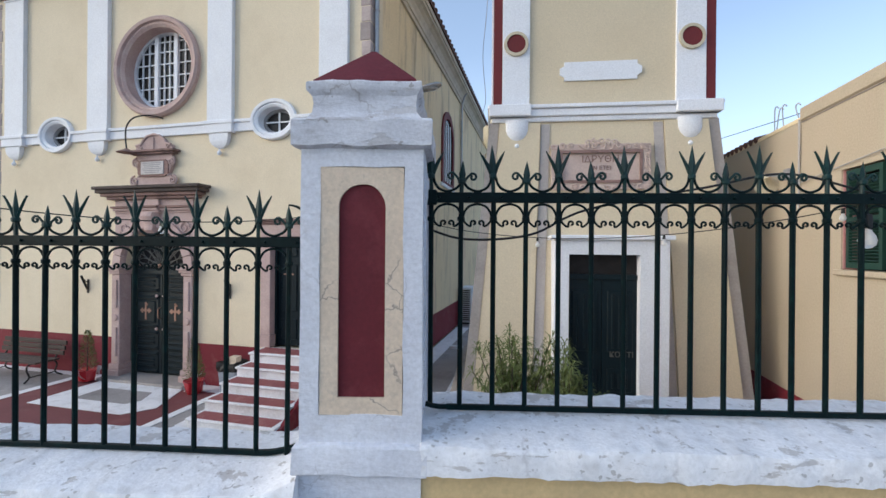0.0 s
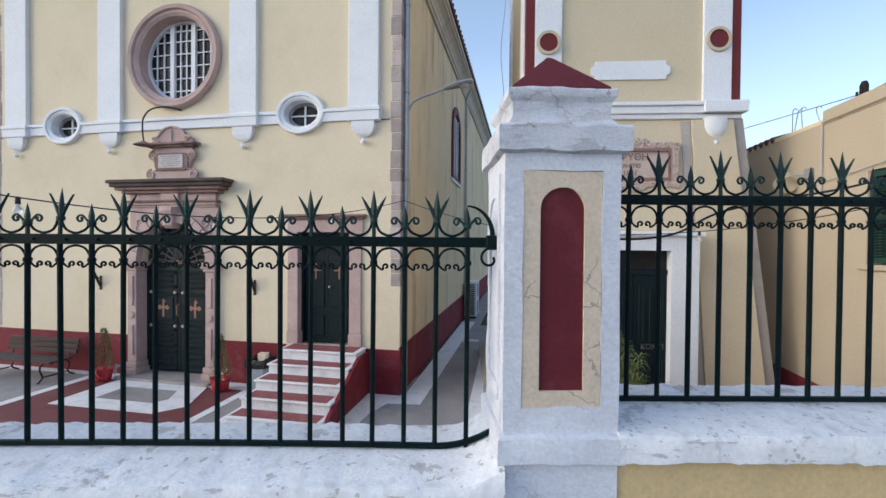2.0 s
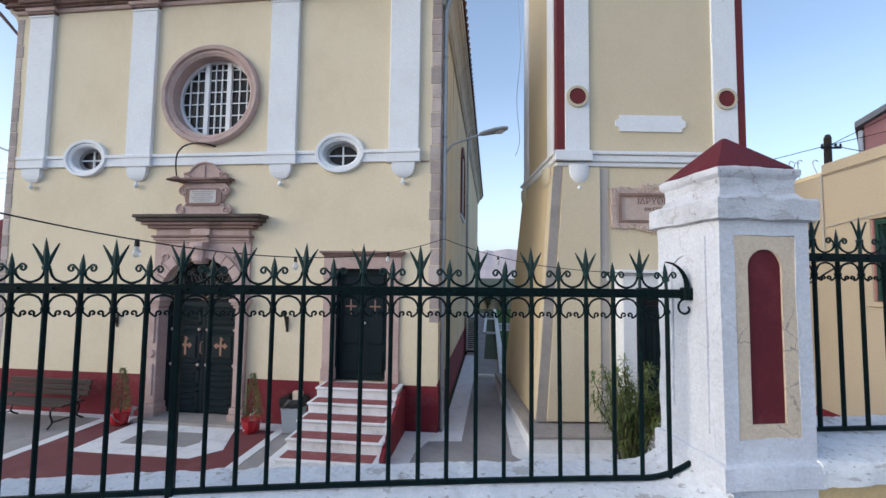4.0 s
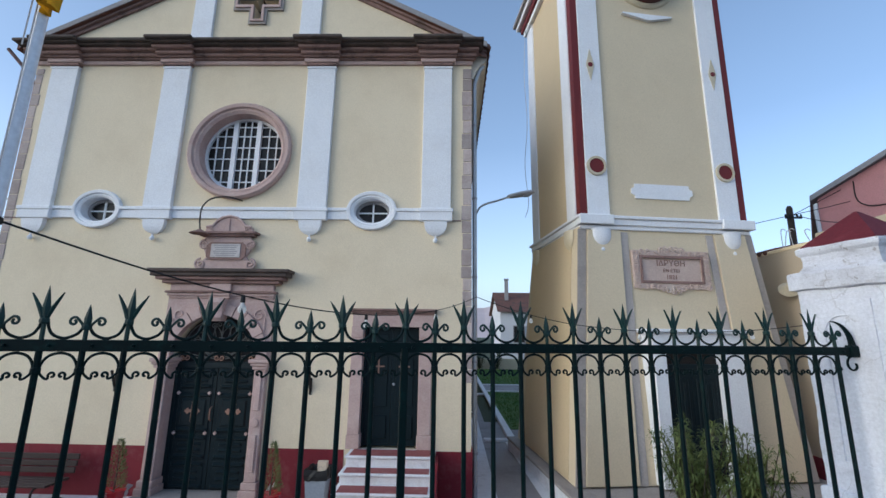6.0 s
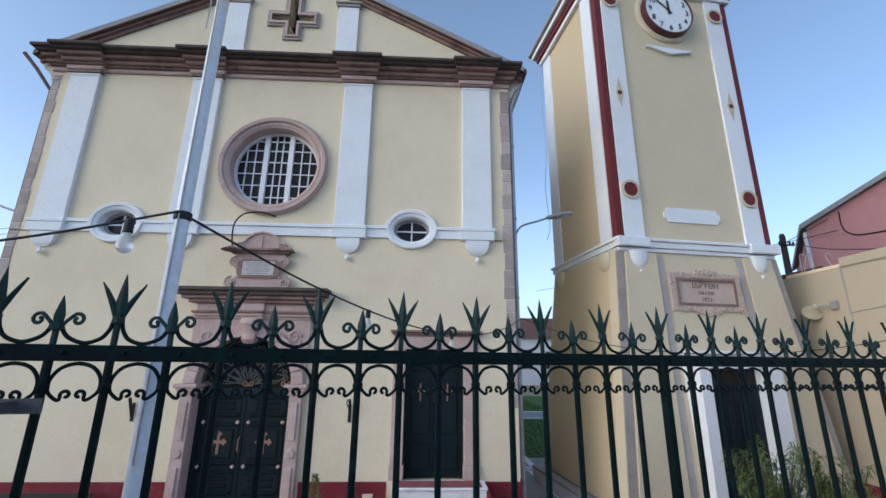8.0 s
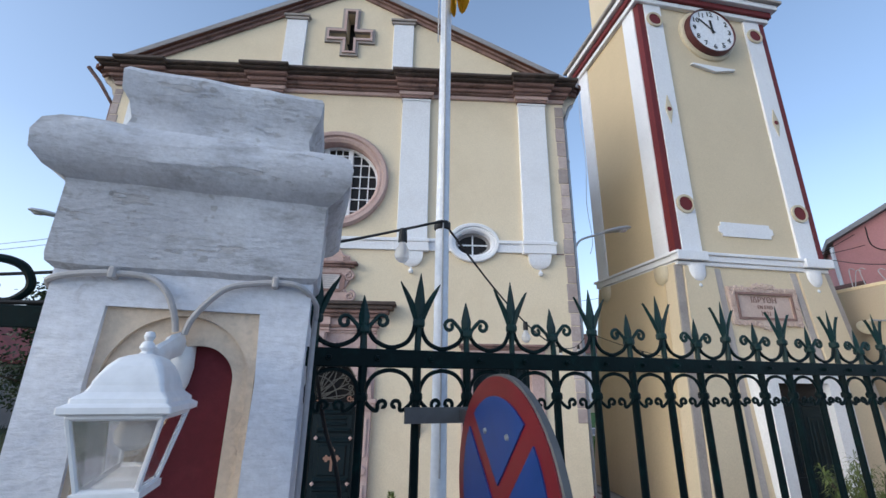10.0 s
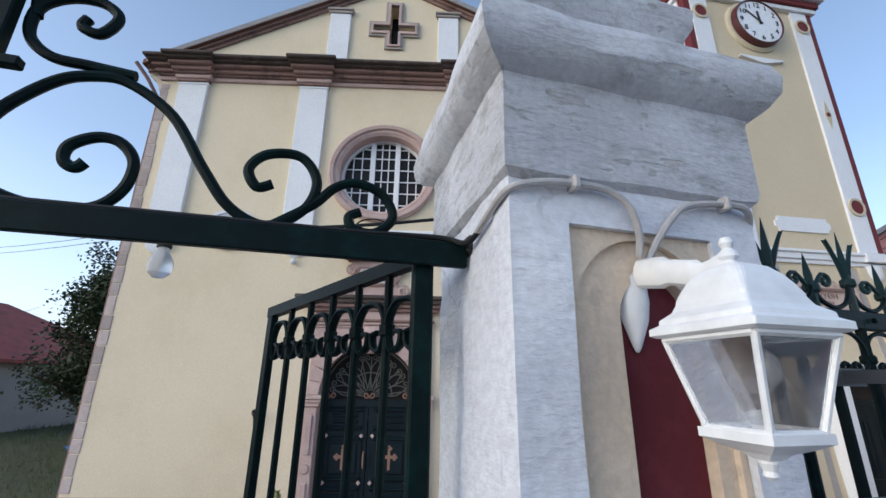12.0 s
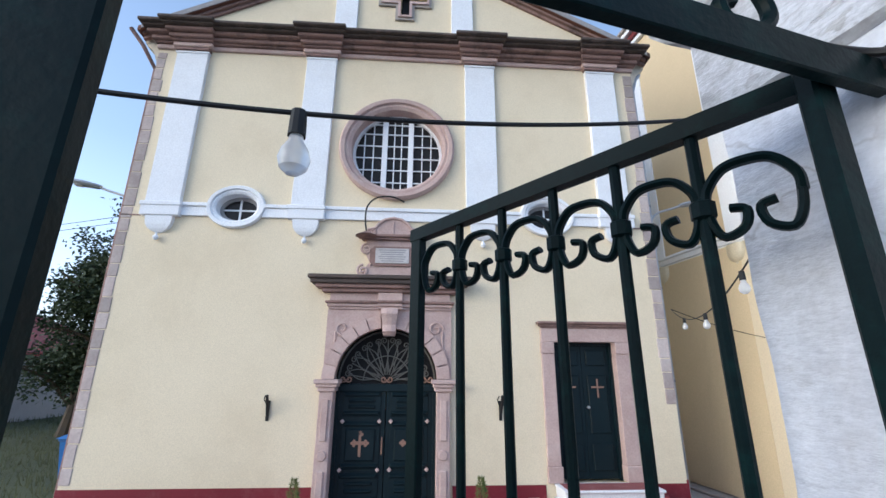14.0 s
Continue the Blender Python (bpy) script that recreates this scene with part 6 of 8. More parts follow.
def arm_lamp(x_wall, y, z, sgn):
    p = fixed("wall_street_lamp", "grey street lamp on a curved pipe arm", "lamp", (x_wall, y, z), "street lamps on the church")
    b_ = bmesh.new()
    tube(b_, smooth3([(x_wall, y, z - 0.12), (x_wall + sgn * 0.12, y, z + 0.05), (x_wall + sgn * 0.45, y + 0.02, z + 0.17), (x_wall + sgn * 0.64, y + 0.03, z + 0.24)]), 0.02, 8)
    part("arm", b_, GALV, p, smooth=True)
    b_ = bmesh.new()
    rings = []
    for d, w, h0, h1 in ((0.60, 0.035, -0.03, 0.03), (0.68, 0.075, -0.045, 0.045), (0.88, 0.10, -0.05, 0.06), (1.04, 0.095, -0.04, 0.055), (1.12, 0.05, -0.015, 0.03)):
        c = Vector((x_wall + sgn * d, y + 0.03, z + 0.24 + (d - 0.60) * 0.18))
        rings.append([c + Vector((0, w * math.cos(radians(k * 45)), (h1 if math.sin(radians(k * 45)) > 0 else -h0) * math.sin(radians(k * 45)))) for k in range(8)])
    loft(b_, rings)
    hd = part("lamp_head", b_, GALV, p, smooth=True)
    b_ = bmesh.new()
    lathe(b_, [(0.0, -0.035), (0.05, -0.028), (0.075, 0.0), (0.07, 0.02)], 14)
    b_.transform(Matrix.Translation((x_wall + sgn * 0.94, y + 0.03, z + 0.24 + 0.072 - 0.035)) @ Matrix.Diagonal((1.6, 1, 1, 1)))
    part("lamp_glass", b_, BULB, hd, "pale translucent lamp cover", smooth=True)


def smooth3(pts, n=6):
    """Catmull-Rom in space."""
    out = []
    P = [Vector(pts[0])] + [Vector(q) for q in pts] + [Vector(pts[-1])]
    for i in range(1, len(P) - 2):
        p0, p1, p2, p3 = P[i - 1:i + 3]
        for k in range(n):
            t_ = k / n
            out.append(0.5 * ((2 * p1) + (-p0 + p2) * t_ + (2 * p0 - 5 * p1 + 4 * p2 - p3) * t_ * t_ + (-p0 + 3 * p1 - 3 * p2 + p3) * t_ ** 3))
    out.append(P[-1])
    return out


arm_lamp(-3.02, 7.08, 4.02, 1)
arm_lamp(-11.95, 7.15, 4.05, -1)

# downpipes on the side wall
for y, zt in ((7.06, 6.9), (14.7, 6.95)):
    p = fixed("downpipe", "grey metal downpipe clipped to the side wall", "pipe", (-3.05, y, COURT), "downpipes")
    b_ = bmesh.new()
    tube(b_, [(-3.045, y, COURT + 0.02), (-3.045, y, zt - 0.3), (-2.95, y, zt), (-2.86, y, zt + 0.12)], 0.042, 10)
    part("pipe", b_, GALV, p, smooth=True)
    for z in (-0.3, 1.2, 2.7, 4.2, 5.7):
        b_ = bmesh.new()
        lathe(b_, [(0.044, z - 0.02), (0.05, z - 0.018), (0.05, z + 0.018), (0.044, z + 0.02)], 10, (-3.045, y, 0))
        part("clip", b_, GREYWALL, p)
p = fixed("downpipe", "dark metal downpipe at the church corner", "pipe", (-12.0, 6.95, COURT), "downpipes")
b_ = bmesh.new()
tube(b_, [(-12.3, 6.62, 7.1), (-12.12, 6.75, 6.85), (-12.0, 7.0, 6.55), (-12.0, 7.02, COURT)], 0.035, 8)
part("pipe", b_, STONE_DARK, p, smooth=True)

# arched side window with red reveal
sw = part("side_window", boxes((WR - 0.05, WR + 0.05, 11.9, 13.7, 3.42, 3.52), bev=0.01), WHITE, church, "arched side window with red painted surround")
m = pose(WR, 12.8, 0, 0, 0, 90)
b_ = plate(arch(-0.8, 0.8, 3.52, 4.95), [arch(-0.62, 0.62, 3.6, 4.92)], -0.05, 0.03)
b_.transform(m)
part("window_surround", b_, TRIMRED, sw)
b_ = plate(arch(-0.64, 0.64, 3.55, 4.92), [], -0.012, 0.0)
b_.transform(m)
part("pane", b_, PANE, sw)
for dx in (-0.3, 0.0, 0.3):
    b_ = boxes((dx - 0.02, dx + 0.02, -0.03, -0.01, 3.6, 5.4))
    b_.transform(m)
    part("glazing_bar", b_, WHITE, sw)

# air-conditioning unit standing in the side passage
ac = fixed("air_conditioner", "white outdoor air-conditioning unit with dark louvres", "air conditioner", (-2.83, 15.0, COURT))
part("casing", boxes((-3.04, -2.63, 14.6, 15.55, -0.96, 0.25), bev=0.02), WHITE, ac)
for k in range(15):
    z = -0.88 + k * 0.072
    part("grille_slat", boxes((-2.98, -2.69, 14.58, 14.602, z, z + 0.034)), BLACK, ac)
for z in (-0.66, -0.05):
    b_ = bmesh.new()
    lathe(b_, [(0.0, -2.625), (0.25, -2.622), (0.27, -2.64)], 24, (0, 15.07, z), "x")
    part("fan_grille", b_, GREYPLASTIC, ac)
for y in (14.7, 15.4):
    part("foot", boxes((-3.02, -2.65, y, y + 0.06, COURT - 0.005, -0.955)), BLACK, ac)

# iron flag holders by the portal
for x in (-9.29, -5.875):
    h_ = fixed("flag_holder", "small black iron flag holder on the wall", "bracket", (x, WY, 0.64), "flag holders")
    part("back_plate", boxes((x - 0.022, x + 0.022, WY - 0.02, WY, 0.62, 0.90), bev=0.005), BLACK, h_)
    b_ = bmesh.new()
    tube(b_, [(x, WY - 0.02, 0.70), (x + 0.01, WY - 0.10, 0.86), (x + 0.01, WY - 0.15, 0.98)], 0.022, 8)
    part("socket", b_, BLACK, h_)
    b_ = bmesh.new()
    tube(b_, [(x - 0.02, WY - 0.02, 0.84), (x - 0.05, WY - 0.07, 0.92), (x - 0.03, WY - 0.10, 0.97)], 0.009, 6)
    part("hook", b_, BLACK, h_)

# swan-neck lamp over the tablet
sl = fixed("swan_neck_lamp", "small black swan-neck lamp over the tablet", "lamp", (-7.45, WY - 0.05, 4.05))
b_ = bmesh.new()
tube(b_, smooth3([(-7.42, WY - 0.02, 4.08), (-7.62, WY - 0.18, 4.10), (-7.86, WY - 0.26, 4.04), (-8.0, WY - 0.28, 3.88), (-8.02, WY - 0.28, 3.65), (-7.99, WY - 0.28, 3.44)]), 0.014, 7)
part("neck", b_, BLACK, sl, smooth=True)
b_ = bmesh.new()
lathe(b_, [(0.02, 3.46), (0.05, 3.44), (0.13, 3.40), (0.17, 3.375), (0.15, 3.385), (0.0, 3.42)], 18, (-7.99, WY - 0.28, 0))
part("shade", b_, STONE_DARK, sl, "rusty dish shade", smooth=True)

# ---- lantern and conduits on the gate pillar ----
LS, LN = -5.615, -0.14
lant = thing("wall_lantern", "white enamelled wall lantern with clear panes", "lantern", FENCE @ pose(LS, LN, 1.36))
LM = FENCE @ pose(LS, LN, 0) @ Matrix.Diagonal((0.76, 0.80, 1, 1))


def square_ring(r, z):
    return [(r * x, r * y, z) for x, y in ((1, -1), (1, 1), (-1, 1), (-1, -1))]


b_ = bmesh.new()
def round_ring(r, z, k):
    """A square with rounded corners."""
    n_ = 4
    out = []
    for q, (cx_, cy_) in enumerate(((1, 1), (-1, 1), (-1, -1), (1, -1))):
        for i in range(n_ + 1):
            a_ = radians(90 * q + 90 * i / n_)
            out.append((cx_ * r * (1 - k) + r * k * math.cos(a_), cy_ * r * (1 - k) + r * k * math.sin(a_), z))
    return out


loft(b_, [round_ring(r, z, k) for r, z, k in ((0.085, 1.506, 0.04), (0.092, 1.509, 0.04), (0.092, 1.517, 0.05), (0.081, 1.522, 0.06), (0.080, 1.528, 0.06), (0.067, 1.537, 0.12), (0.062, 1.546, 0.14), (0.061, 1.551, 0.14), (0.056, 1.562, 0.2), (0.049, 1.574, 0.3), (0.038, 1.585, 0.4), (0.026, 1.590, 0.6), (0.012, 1.593, 0.9))])
b_.transform(LM)
part("roof", b_, PVC, lant, "stepped white lantern roof")
b_ = bmesh.new()
lathe(b_, [(0.0, 1.629), (0.008, 1.627), (0.011, 1.620), (0.007, 1.613), (0.013, 1.608), (0.015, 1.602), (0.009, 1.597), (0.016, 1.590)], 14)
b_.transform(LM)
part("finial", b_, PVC, lant, smooth=True)
T4 = [Vector(q) for q in square_ring(0.076, 1.505)]
B4 = [Vector(q) for q in square_ring(0.047, 1.402)]
for k in range(4):
    j = (k + 1) % 4
    b_ = bmesh.new()
    tube(b_, [T4[k], B4[k]], 0.0052, 6)
    tube(b_, [T4[k], T4[j]], 0.006, 6)
    tube(b_, [B4[k], B4[j]], 0.0065, 6)
    b_.transform(LM)
    part("cage_bar", b_, PVC, lant)
    b_ = bmesh.new()
    b_.faces.new([b_.verts.new(q) for q in (T4[k], T4[j], B4[j], B4[k])])
    bmesh.ops.solidify(b_, geom=b_.faces[:], thickness=0.002)
    b_.transform(LM)
    pane = part("pane", b_, LGLASS, lant, "clear glass")
    pane.visible_shadow = False
b_ = bmesh.new()
loft(b_, [square_ring(r, z) for r, z in ((0.056, 1.404), (0.056, 1.394), (0.040, 1.387), (0.022, 1.381), (0.012, 1.374))])
lathe(b_, [(0.006, 1.380), (0.013, 1.371), (0.008, 1.363), (0.010, 1.358), (0.0, 1.352)], 12)
b_.transform(LM)
part("bottom_cup", b_, PVC, lant)
b_ = bmesh.new()
lathe(b_, [(0.0, 1.442), (0.020, 1.445), (0.034, 1.456), (0.038, 1.469), (0.033, 1.483), (0.016, 1.495), (0.014, 1.507)], 18)
b_.transform(LM)
part("bulb", b_, BULB, lant, "frosted globe bulb", smooth=True)
b_ = bmesh.new()
prof = [(0.0, 1.650, 0.007), (0.0, 1.644, 0.020), (0.0, 1.615, 0.033), (0.0, 1.575, 0.036), (0.0, 1.545, 0.030), (0.0, 1.505, 0.010), (0.0, 1.497, 0.004)]
rings = []
for _, z, w in prof:
    rings.append([(w * math.cos(radians(q)), 0.228 - 0.034 * math.sin(radians(q)) * (w / 0.04), z) for q in range(0, 181, 20)])
loft(b_, rings)
b_.transform(LM)
part("wall_bracket", b_, PVC, lant, smooth=True)
b_ = bmesh.new()
tube(b_, smooth3([(0, 0.195, 1.618), (0, 0.12, 1.606), (0, 0.05, 1.592), (0, 0.0, 1.600)]), [0.024] * 6 + [0.019] * 6 + [0.014] * 7, 10, 0.7)
b_.transform(LM)
part("bracket_arm", b_, PVC, lant, smooth=True)

for pts in ([(-5.850, 0.13, 1.700), (-5.851, 0.07, 1.712), (-5.846, 0.0, 1.727), (-5.80, -0.012, 1.740), (-5.74, -0.014, 1.745), (-5.68, -0.014, 1.741), (-5.645, -0.016, 1.715), (-5.627, -0.008, 1.675), (-5.622, 0.004, 1.642)],
            [(-5.606, 0.004, 1.638), (-5.595, -0.006, 1.665), (-5.57, -0.012, 1.70), (-5.53, -0.014, 1.733), (-5.45, -0.014, 1.746), (-5.40, -0.012, 1.741), (-5.368, 0.02, 1.715), (-5.364, 0.06, 1.69), (-5.366, 0.10, 1.60), (-5.366, 0.10, 0.75)]):
    cd = thing("conduit", "painted pale conduit clipped under the pillar cap", "conduit", FENCE @ pose(*pts[3]), "conduits on the gate pillar")
    b_ = bmesh.new()
    tube(b_, smooth3(pts), 0.0062, 8)
    b_.transform(FENCE)
    part("pipe", b_, CONDUIT, cd, smooth=True)
    q = pts[4]
    b_ = boxes((q[0] - 0.006, q[0] + 0.006, q[1] - 0.011, q[1] + 0.014, q[2] - 0.012, q[2] + 0.012), bev=0.003)
    b_.transform(FENCE)
    part("clip", b_, CONDUIT, cd)

for pts, lb in (([(-5.850, 0.12, 1.700), (-5.858, 0.17, 1.694), (-5.90, 0.205, 1.712), (-6.05, 0.207, 1.708), (-6.30, 0.207, 1.707), (-6.62, 0.207, 1.706)], "black cable running from the pillar along the gate beam"), ([(-5.362, 0.19, 1.60), (-5.345, 0.22, 1.54), (-5.32, 0.25, 1.44), (-5.27, 0.25, 1.28), (-5.25, 0.26, 0.95), (-5.26, 0.27, 0.68)], "black cable hanging down behind the railing's end post")):
    gc = thing("cable", lb, "cable", FENCE @ pose(*pts[0]), "cables on the gate pillar")
    b_ = bmesh.new()
    tube(b_, smooth3(pts), 0.0055, 7)
    b_.transform(FENCE)
    part("sheath", b_, CABLE, gc, smooth=True)

# ---- round no-stopping sign, side on to the street ----
SS, SN, SZ, SR = -5.00, -0.143, 1.347, 0.223
sign = thing("road_sign", "round red and blue no-stopping sign on a bracket", "road sign", FENCE @ pose(SS, SN, SZ))
SM = FENCE @ pose(SS, SN, SZ, 0, 0, -89.05)
b_ = bmesh.new()
lathe(b_, [(0.0, 0.0), (SR - 0.004, 0.0), (SR, 0.002), (SR, -0.010), (SR - 0.005, -0.012), (0.0, -0.004)][::-1], 56, (0, 0, 0), "y")
b_.transform(SM)
part("disc_rim", b_, STRAP, sign, "grey metal back and rim")
b_ = plate(ell(0, 0, SR - 0.004, SR - 0.004, 56), [], -0.0145, -0.0115)
b_.transform(SM)
part("red_field", b_, SIGN_R, sign)
bi, hb = 0.182, 0.020
for k in range(4):
    mid = 45 + 90 * k + 45
    arcp = []
    off = math.degrees(math.asin(hb / bi))
    arcp = ell(0, 0, bi, bi, 14, mid - 45 + off, mid + 45 - off)
    d = hb * math.sqrt(2)
    arcp.append((d * math.cos(radians(mid)), d * math.sin(radians(mid))))
    b_ = plate(arcp, [], -0.0175, -0.014)
    b_.transform(SM)
    part("blue_quarter", b_, SIGN_B, sign)
for x, z in ((-0.05, 0.115), (0.05, 0.115)):
    b_ = bmesh.new()
    lathe(b_, [(0.0, -0.022), (0.005, -0.021), (0.006, -0.017)], 8, (x, 0, z), "y")
    b_.transform(SM)
    part("rivet", b_, GALV, sign)
for row in ((SS + 0.012, SS + 0.020, SN, 0.168, 1.456, 1.484), (SS + 0.012, SS + 0.020, SN, 0.168, 1.20, 1.228), (SS - 0.13, SS + 0.075, 0.166, 0.178, 1.450, 1.488), (SS - 0.13, SS + 0.075, 0.166, 0.178, 1.195, 1.233)):
    b_ = boxes(row)
    b_.transform(FENCE)
    part("bracket_strap", b_, STRAP, sign, "flat grey metal strap")

# ---- flagpole with a furled yellow flag ----
fp = fixed("flagpole", "tall white flagpole behind the railing", "flagpole", (-5.80, 1.44, COURT))
b_ = bmesh.new()
tube(b_, [(-5.81, 1.435, COURT), (-5.80, 1.44, 2.2), (-5.78, 1.448, 6.2)], [0.034, 0.030, 0.022], 14)
part("pole", b_, POLE_W, fp, smooth=True)
b_ = bmesh.new()
lathe(b_, [(0.031, 2.19), (0.037, 2.195), (0.037, 2.225), (0.031, 2.23)], 14, (-5.80, 1.44, 0))
part("cable_tie", b_, CABLE, fp)
b_ = bmesh.new()
tube(b_, [(-5.835, 1.41, 3.2), (-5.815, 1.41, 6.1)], 0.004, 5)
tube(b_, [(-5.80, 1.405, 1.2), (-5.79, 1.41, 6.1)], 0.004, 5)
part("halyard", b_, CONDUIT, fp)
b_ = bmesh.new()
lathe(b_, [(0.0, 6.3), (0.04, 6.27), (0.05, 6.24), (0.03, 6.2)], 14, (-5.78, 1.448, 0))
part("ball_top", b_, GOLD, fp, smooth=True)
flag = fixed("flag", "limp yellow flag hanging on the pole", "flag", (-5.77, 1.45, 3.4))
b_ = bmesh.new()
rings = []
for i in range(15):
    z = 3.40 + i * 0.09
    row = []
    for j in range(15):
        u = j / 14
        row.append((-5.775 + 0.20 * u * (0.45 + 0.55 * i / 14) + 0.012 * math.sin(9 * u + i * 0.5), 1.40 + 0.05 * math.sin(11 * u + 0.35 * i), z + 0.05 * u * math.sin(3 * u)))
    rings.append(row)
rows = [[b_.verts.new(q) for q in r] for r in rings]
for r0, r1 in zip(rows, rows[1:]):
    for j in range(14):
        b_.faces.new((r0[j], r0[j + 1], r1[j + 1], r1[j]))
bmesh.ops.solidify(b_, geom=b_.faces[:], thickness=0.003)
part("cloth", b_, FLAGY, flag, smooth=True)

# ---- festoon lights and cables ----
def festoon(pts, bulbs, label, r=0.006, name="festoon_lights"):
    f = fixed(name, label, "string lights" if bulbs else "cable", tuple(pts[0]), "cables across the court")
    b_ = bmesh.new()
    path = smooth3(pts, 8)
    tube(b_, path, r, 6)
    part("cable", b_, CABLE, f)
    for q in bulbs:
        q = Vector(q)
        b_ = bmesh.new()
        lathe(b_, [(0.006, 0.008), (0.016, 0.004), (0.018, -0.02), (0.019, -0.055), (0.0, -0.056)], 10, q)
        so = part("socket", b_, CABLE, f)
        b_ = bmesh.new()
        lathe(b_, [(0.013, -0.05), (0.016, -0.068), (0.028, -0.088), (0.033, -0.108), (0.028, -0.128), (0.014, -0.141), (0.0, -0.144)], 16, q)
        part("bulb", b_, BULB, so, "frosted white bulb", smooth=True)
    return f


def on(p0, p1, sag, f):
    p0, p1 = Vector(p0), Vector(p1)
    v = p0.lerp(p1, f)
    v.z -= sag * 4 * f * (1 - f)
    return v


P_RING = (-5.80, 1.40, 2.22)
CORNER = (-3.02, 6.86, 2.32)
HOUSE = (3.28, 6.0, 2.12)
def hung(p0, p1, sag, fs, label):
    festoon([on(p0, p1, sag, k / 8) for k in range(9)], [on(p0, p1, sag, f) for f in fs], label)


hung(P_RING, CORNER, 0.40, (0.245, 0.50, 0.76), "black cable of white bulbs between flagpole and church")
hung(CORNER, (-1.3, 6.9, 1.86), 0.05, (0.55,), "black cable with a bulb between church and tower")
hung((-1.3, 6.9, 1.86), HOUSE, 0.22, (0.22, 0.58, 0.97), "thin black cable of bulbs past the tower")
hung(P_RING, (-9.6, 0.592, 2.05), 0.30, (0.045, 0.432, 0.8), "black cable of white bulbs over the gate")
hung((-9.6, 0.592, 2.05), (-22.0, 17.0, 4.0), 0.4, (0.3, 0.6), "black cable of bulbs beside the church")
cab = [FENCE @ Vector(q) for q in ((0.2, 0.5, 1.70), (0.42, 0.5, 1.635), (0.75, 0.5, 1.66), (1.04, 0.5, 1.79), (1.63, 0.5, 1.905), (2.05, 0.5, 1.975), (2.53, 0.5, 1.87), (3.4, 0.6, 1.80), (4.6, 0.6, 1.85))]
festoon(cab, [], "loose black cable behind the railing", 0.006, "loose_cable")
bl = FENCE @ Vector((2.16, 0.22, 1.745))
festoon([bl + Vector((-0.02, 0.02, 0.15)), bl + Vector((0, 0.01, 0.05)), bl], [bl], "single white bulb hung behind the railing", 0.005, "hanging_bulb")

# ---- plants, pots, bench and bin by the church wall ----
def sprig_bush(name, label, category, c, r, h, n, material, seed, leaf=0.03, stems=6, droop=0.5):
    random.seed(seed)
    t_ = fixed(name, label, category, c)
    b_ = bmesh.new()
    lv = bmesh.new()
    for k in range(stems):
        a_ = random.uniform(0, 6.28)
        rr = random.uniform(0.1, 0.9) * r
        tip = Vector((c[0] + rr * math.cos(a_), c[1] + rr * math.sin(a_), c[2] + h * random.uniform(0.6, 1.0)))
        base = Vector(c) + Vector((random.uniform(-.04, .04), random.uniform(-.04, .04), 0))
        mid = base.lerp(tip, 0.5) + Vector((0, 0, h * 0.12))
        pts = smooth3([base, mid, tip], 5)
        tube(b_, pts, [0.010 * (1 - i / len(pts)) + 0.003 for i in range(len(pts))], 5)
        for _ in range(n // stems):
            f = random.uniform(0.15, 1.0)
            p = pts[min(len(pts) - 1, int(f * len(pts)))]
            d = Vector((random.gauss(0, 1), random.gauss(0, 1), random.gauss(0.5, 0.8))).normalized()
            ln = random.uniform(0.5, 1.0) * leaf * 5
            s_ = d.cross(Vector((0, 0, 1))).normalized() * leaf * 0.22
            e_ = p + d * ln - Vector((0, 0, droop * ln * 0.3))
            m_ = p + d * ln * 0.55 + Vector((0, 0, ln * 0.1))
            vs = [lv.verts.new(q) for q in (p, m_ + s_, e_, m_ - s_)]
            lv.faces.new(vs)
    part("branchwork", b_, BARK, t_)
    part("foliage", lv, material, t_, "thin feathery leaves")
    return t_


sprig_bush("feathery_shrub", "yellow-green feathery shrub before the tower door", "shrub", (-0.50, 5.0, COURT), 0.55, 1.70, 5200, FEATHER, 5, 0.034, 40, 0.9)
sprig_bush("feathery_shrub", "yellow-green feathery shrub beside another before the tower", "shrub", (-0.02, 4.75, COURT), 0.50, 1.60, 4200, FEATHER, 6, 0.034, 34, 0.9)


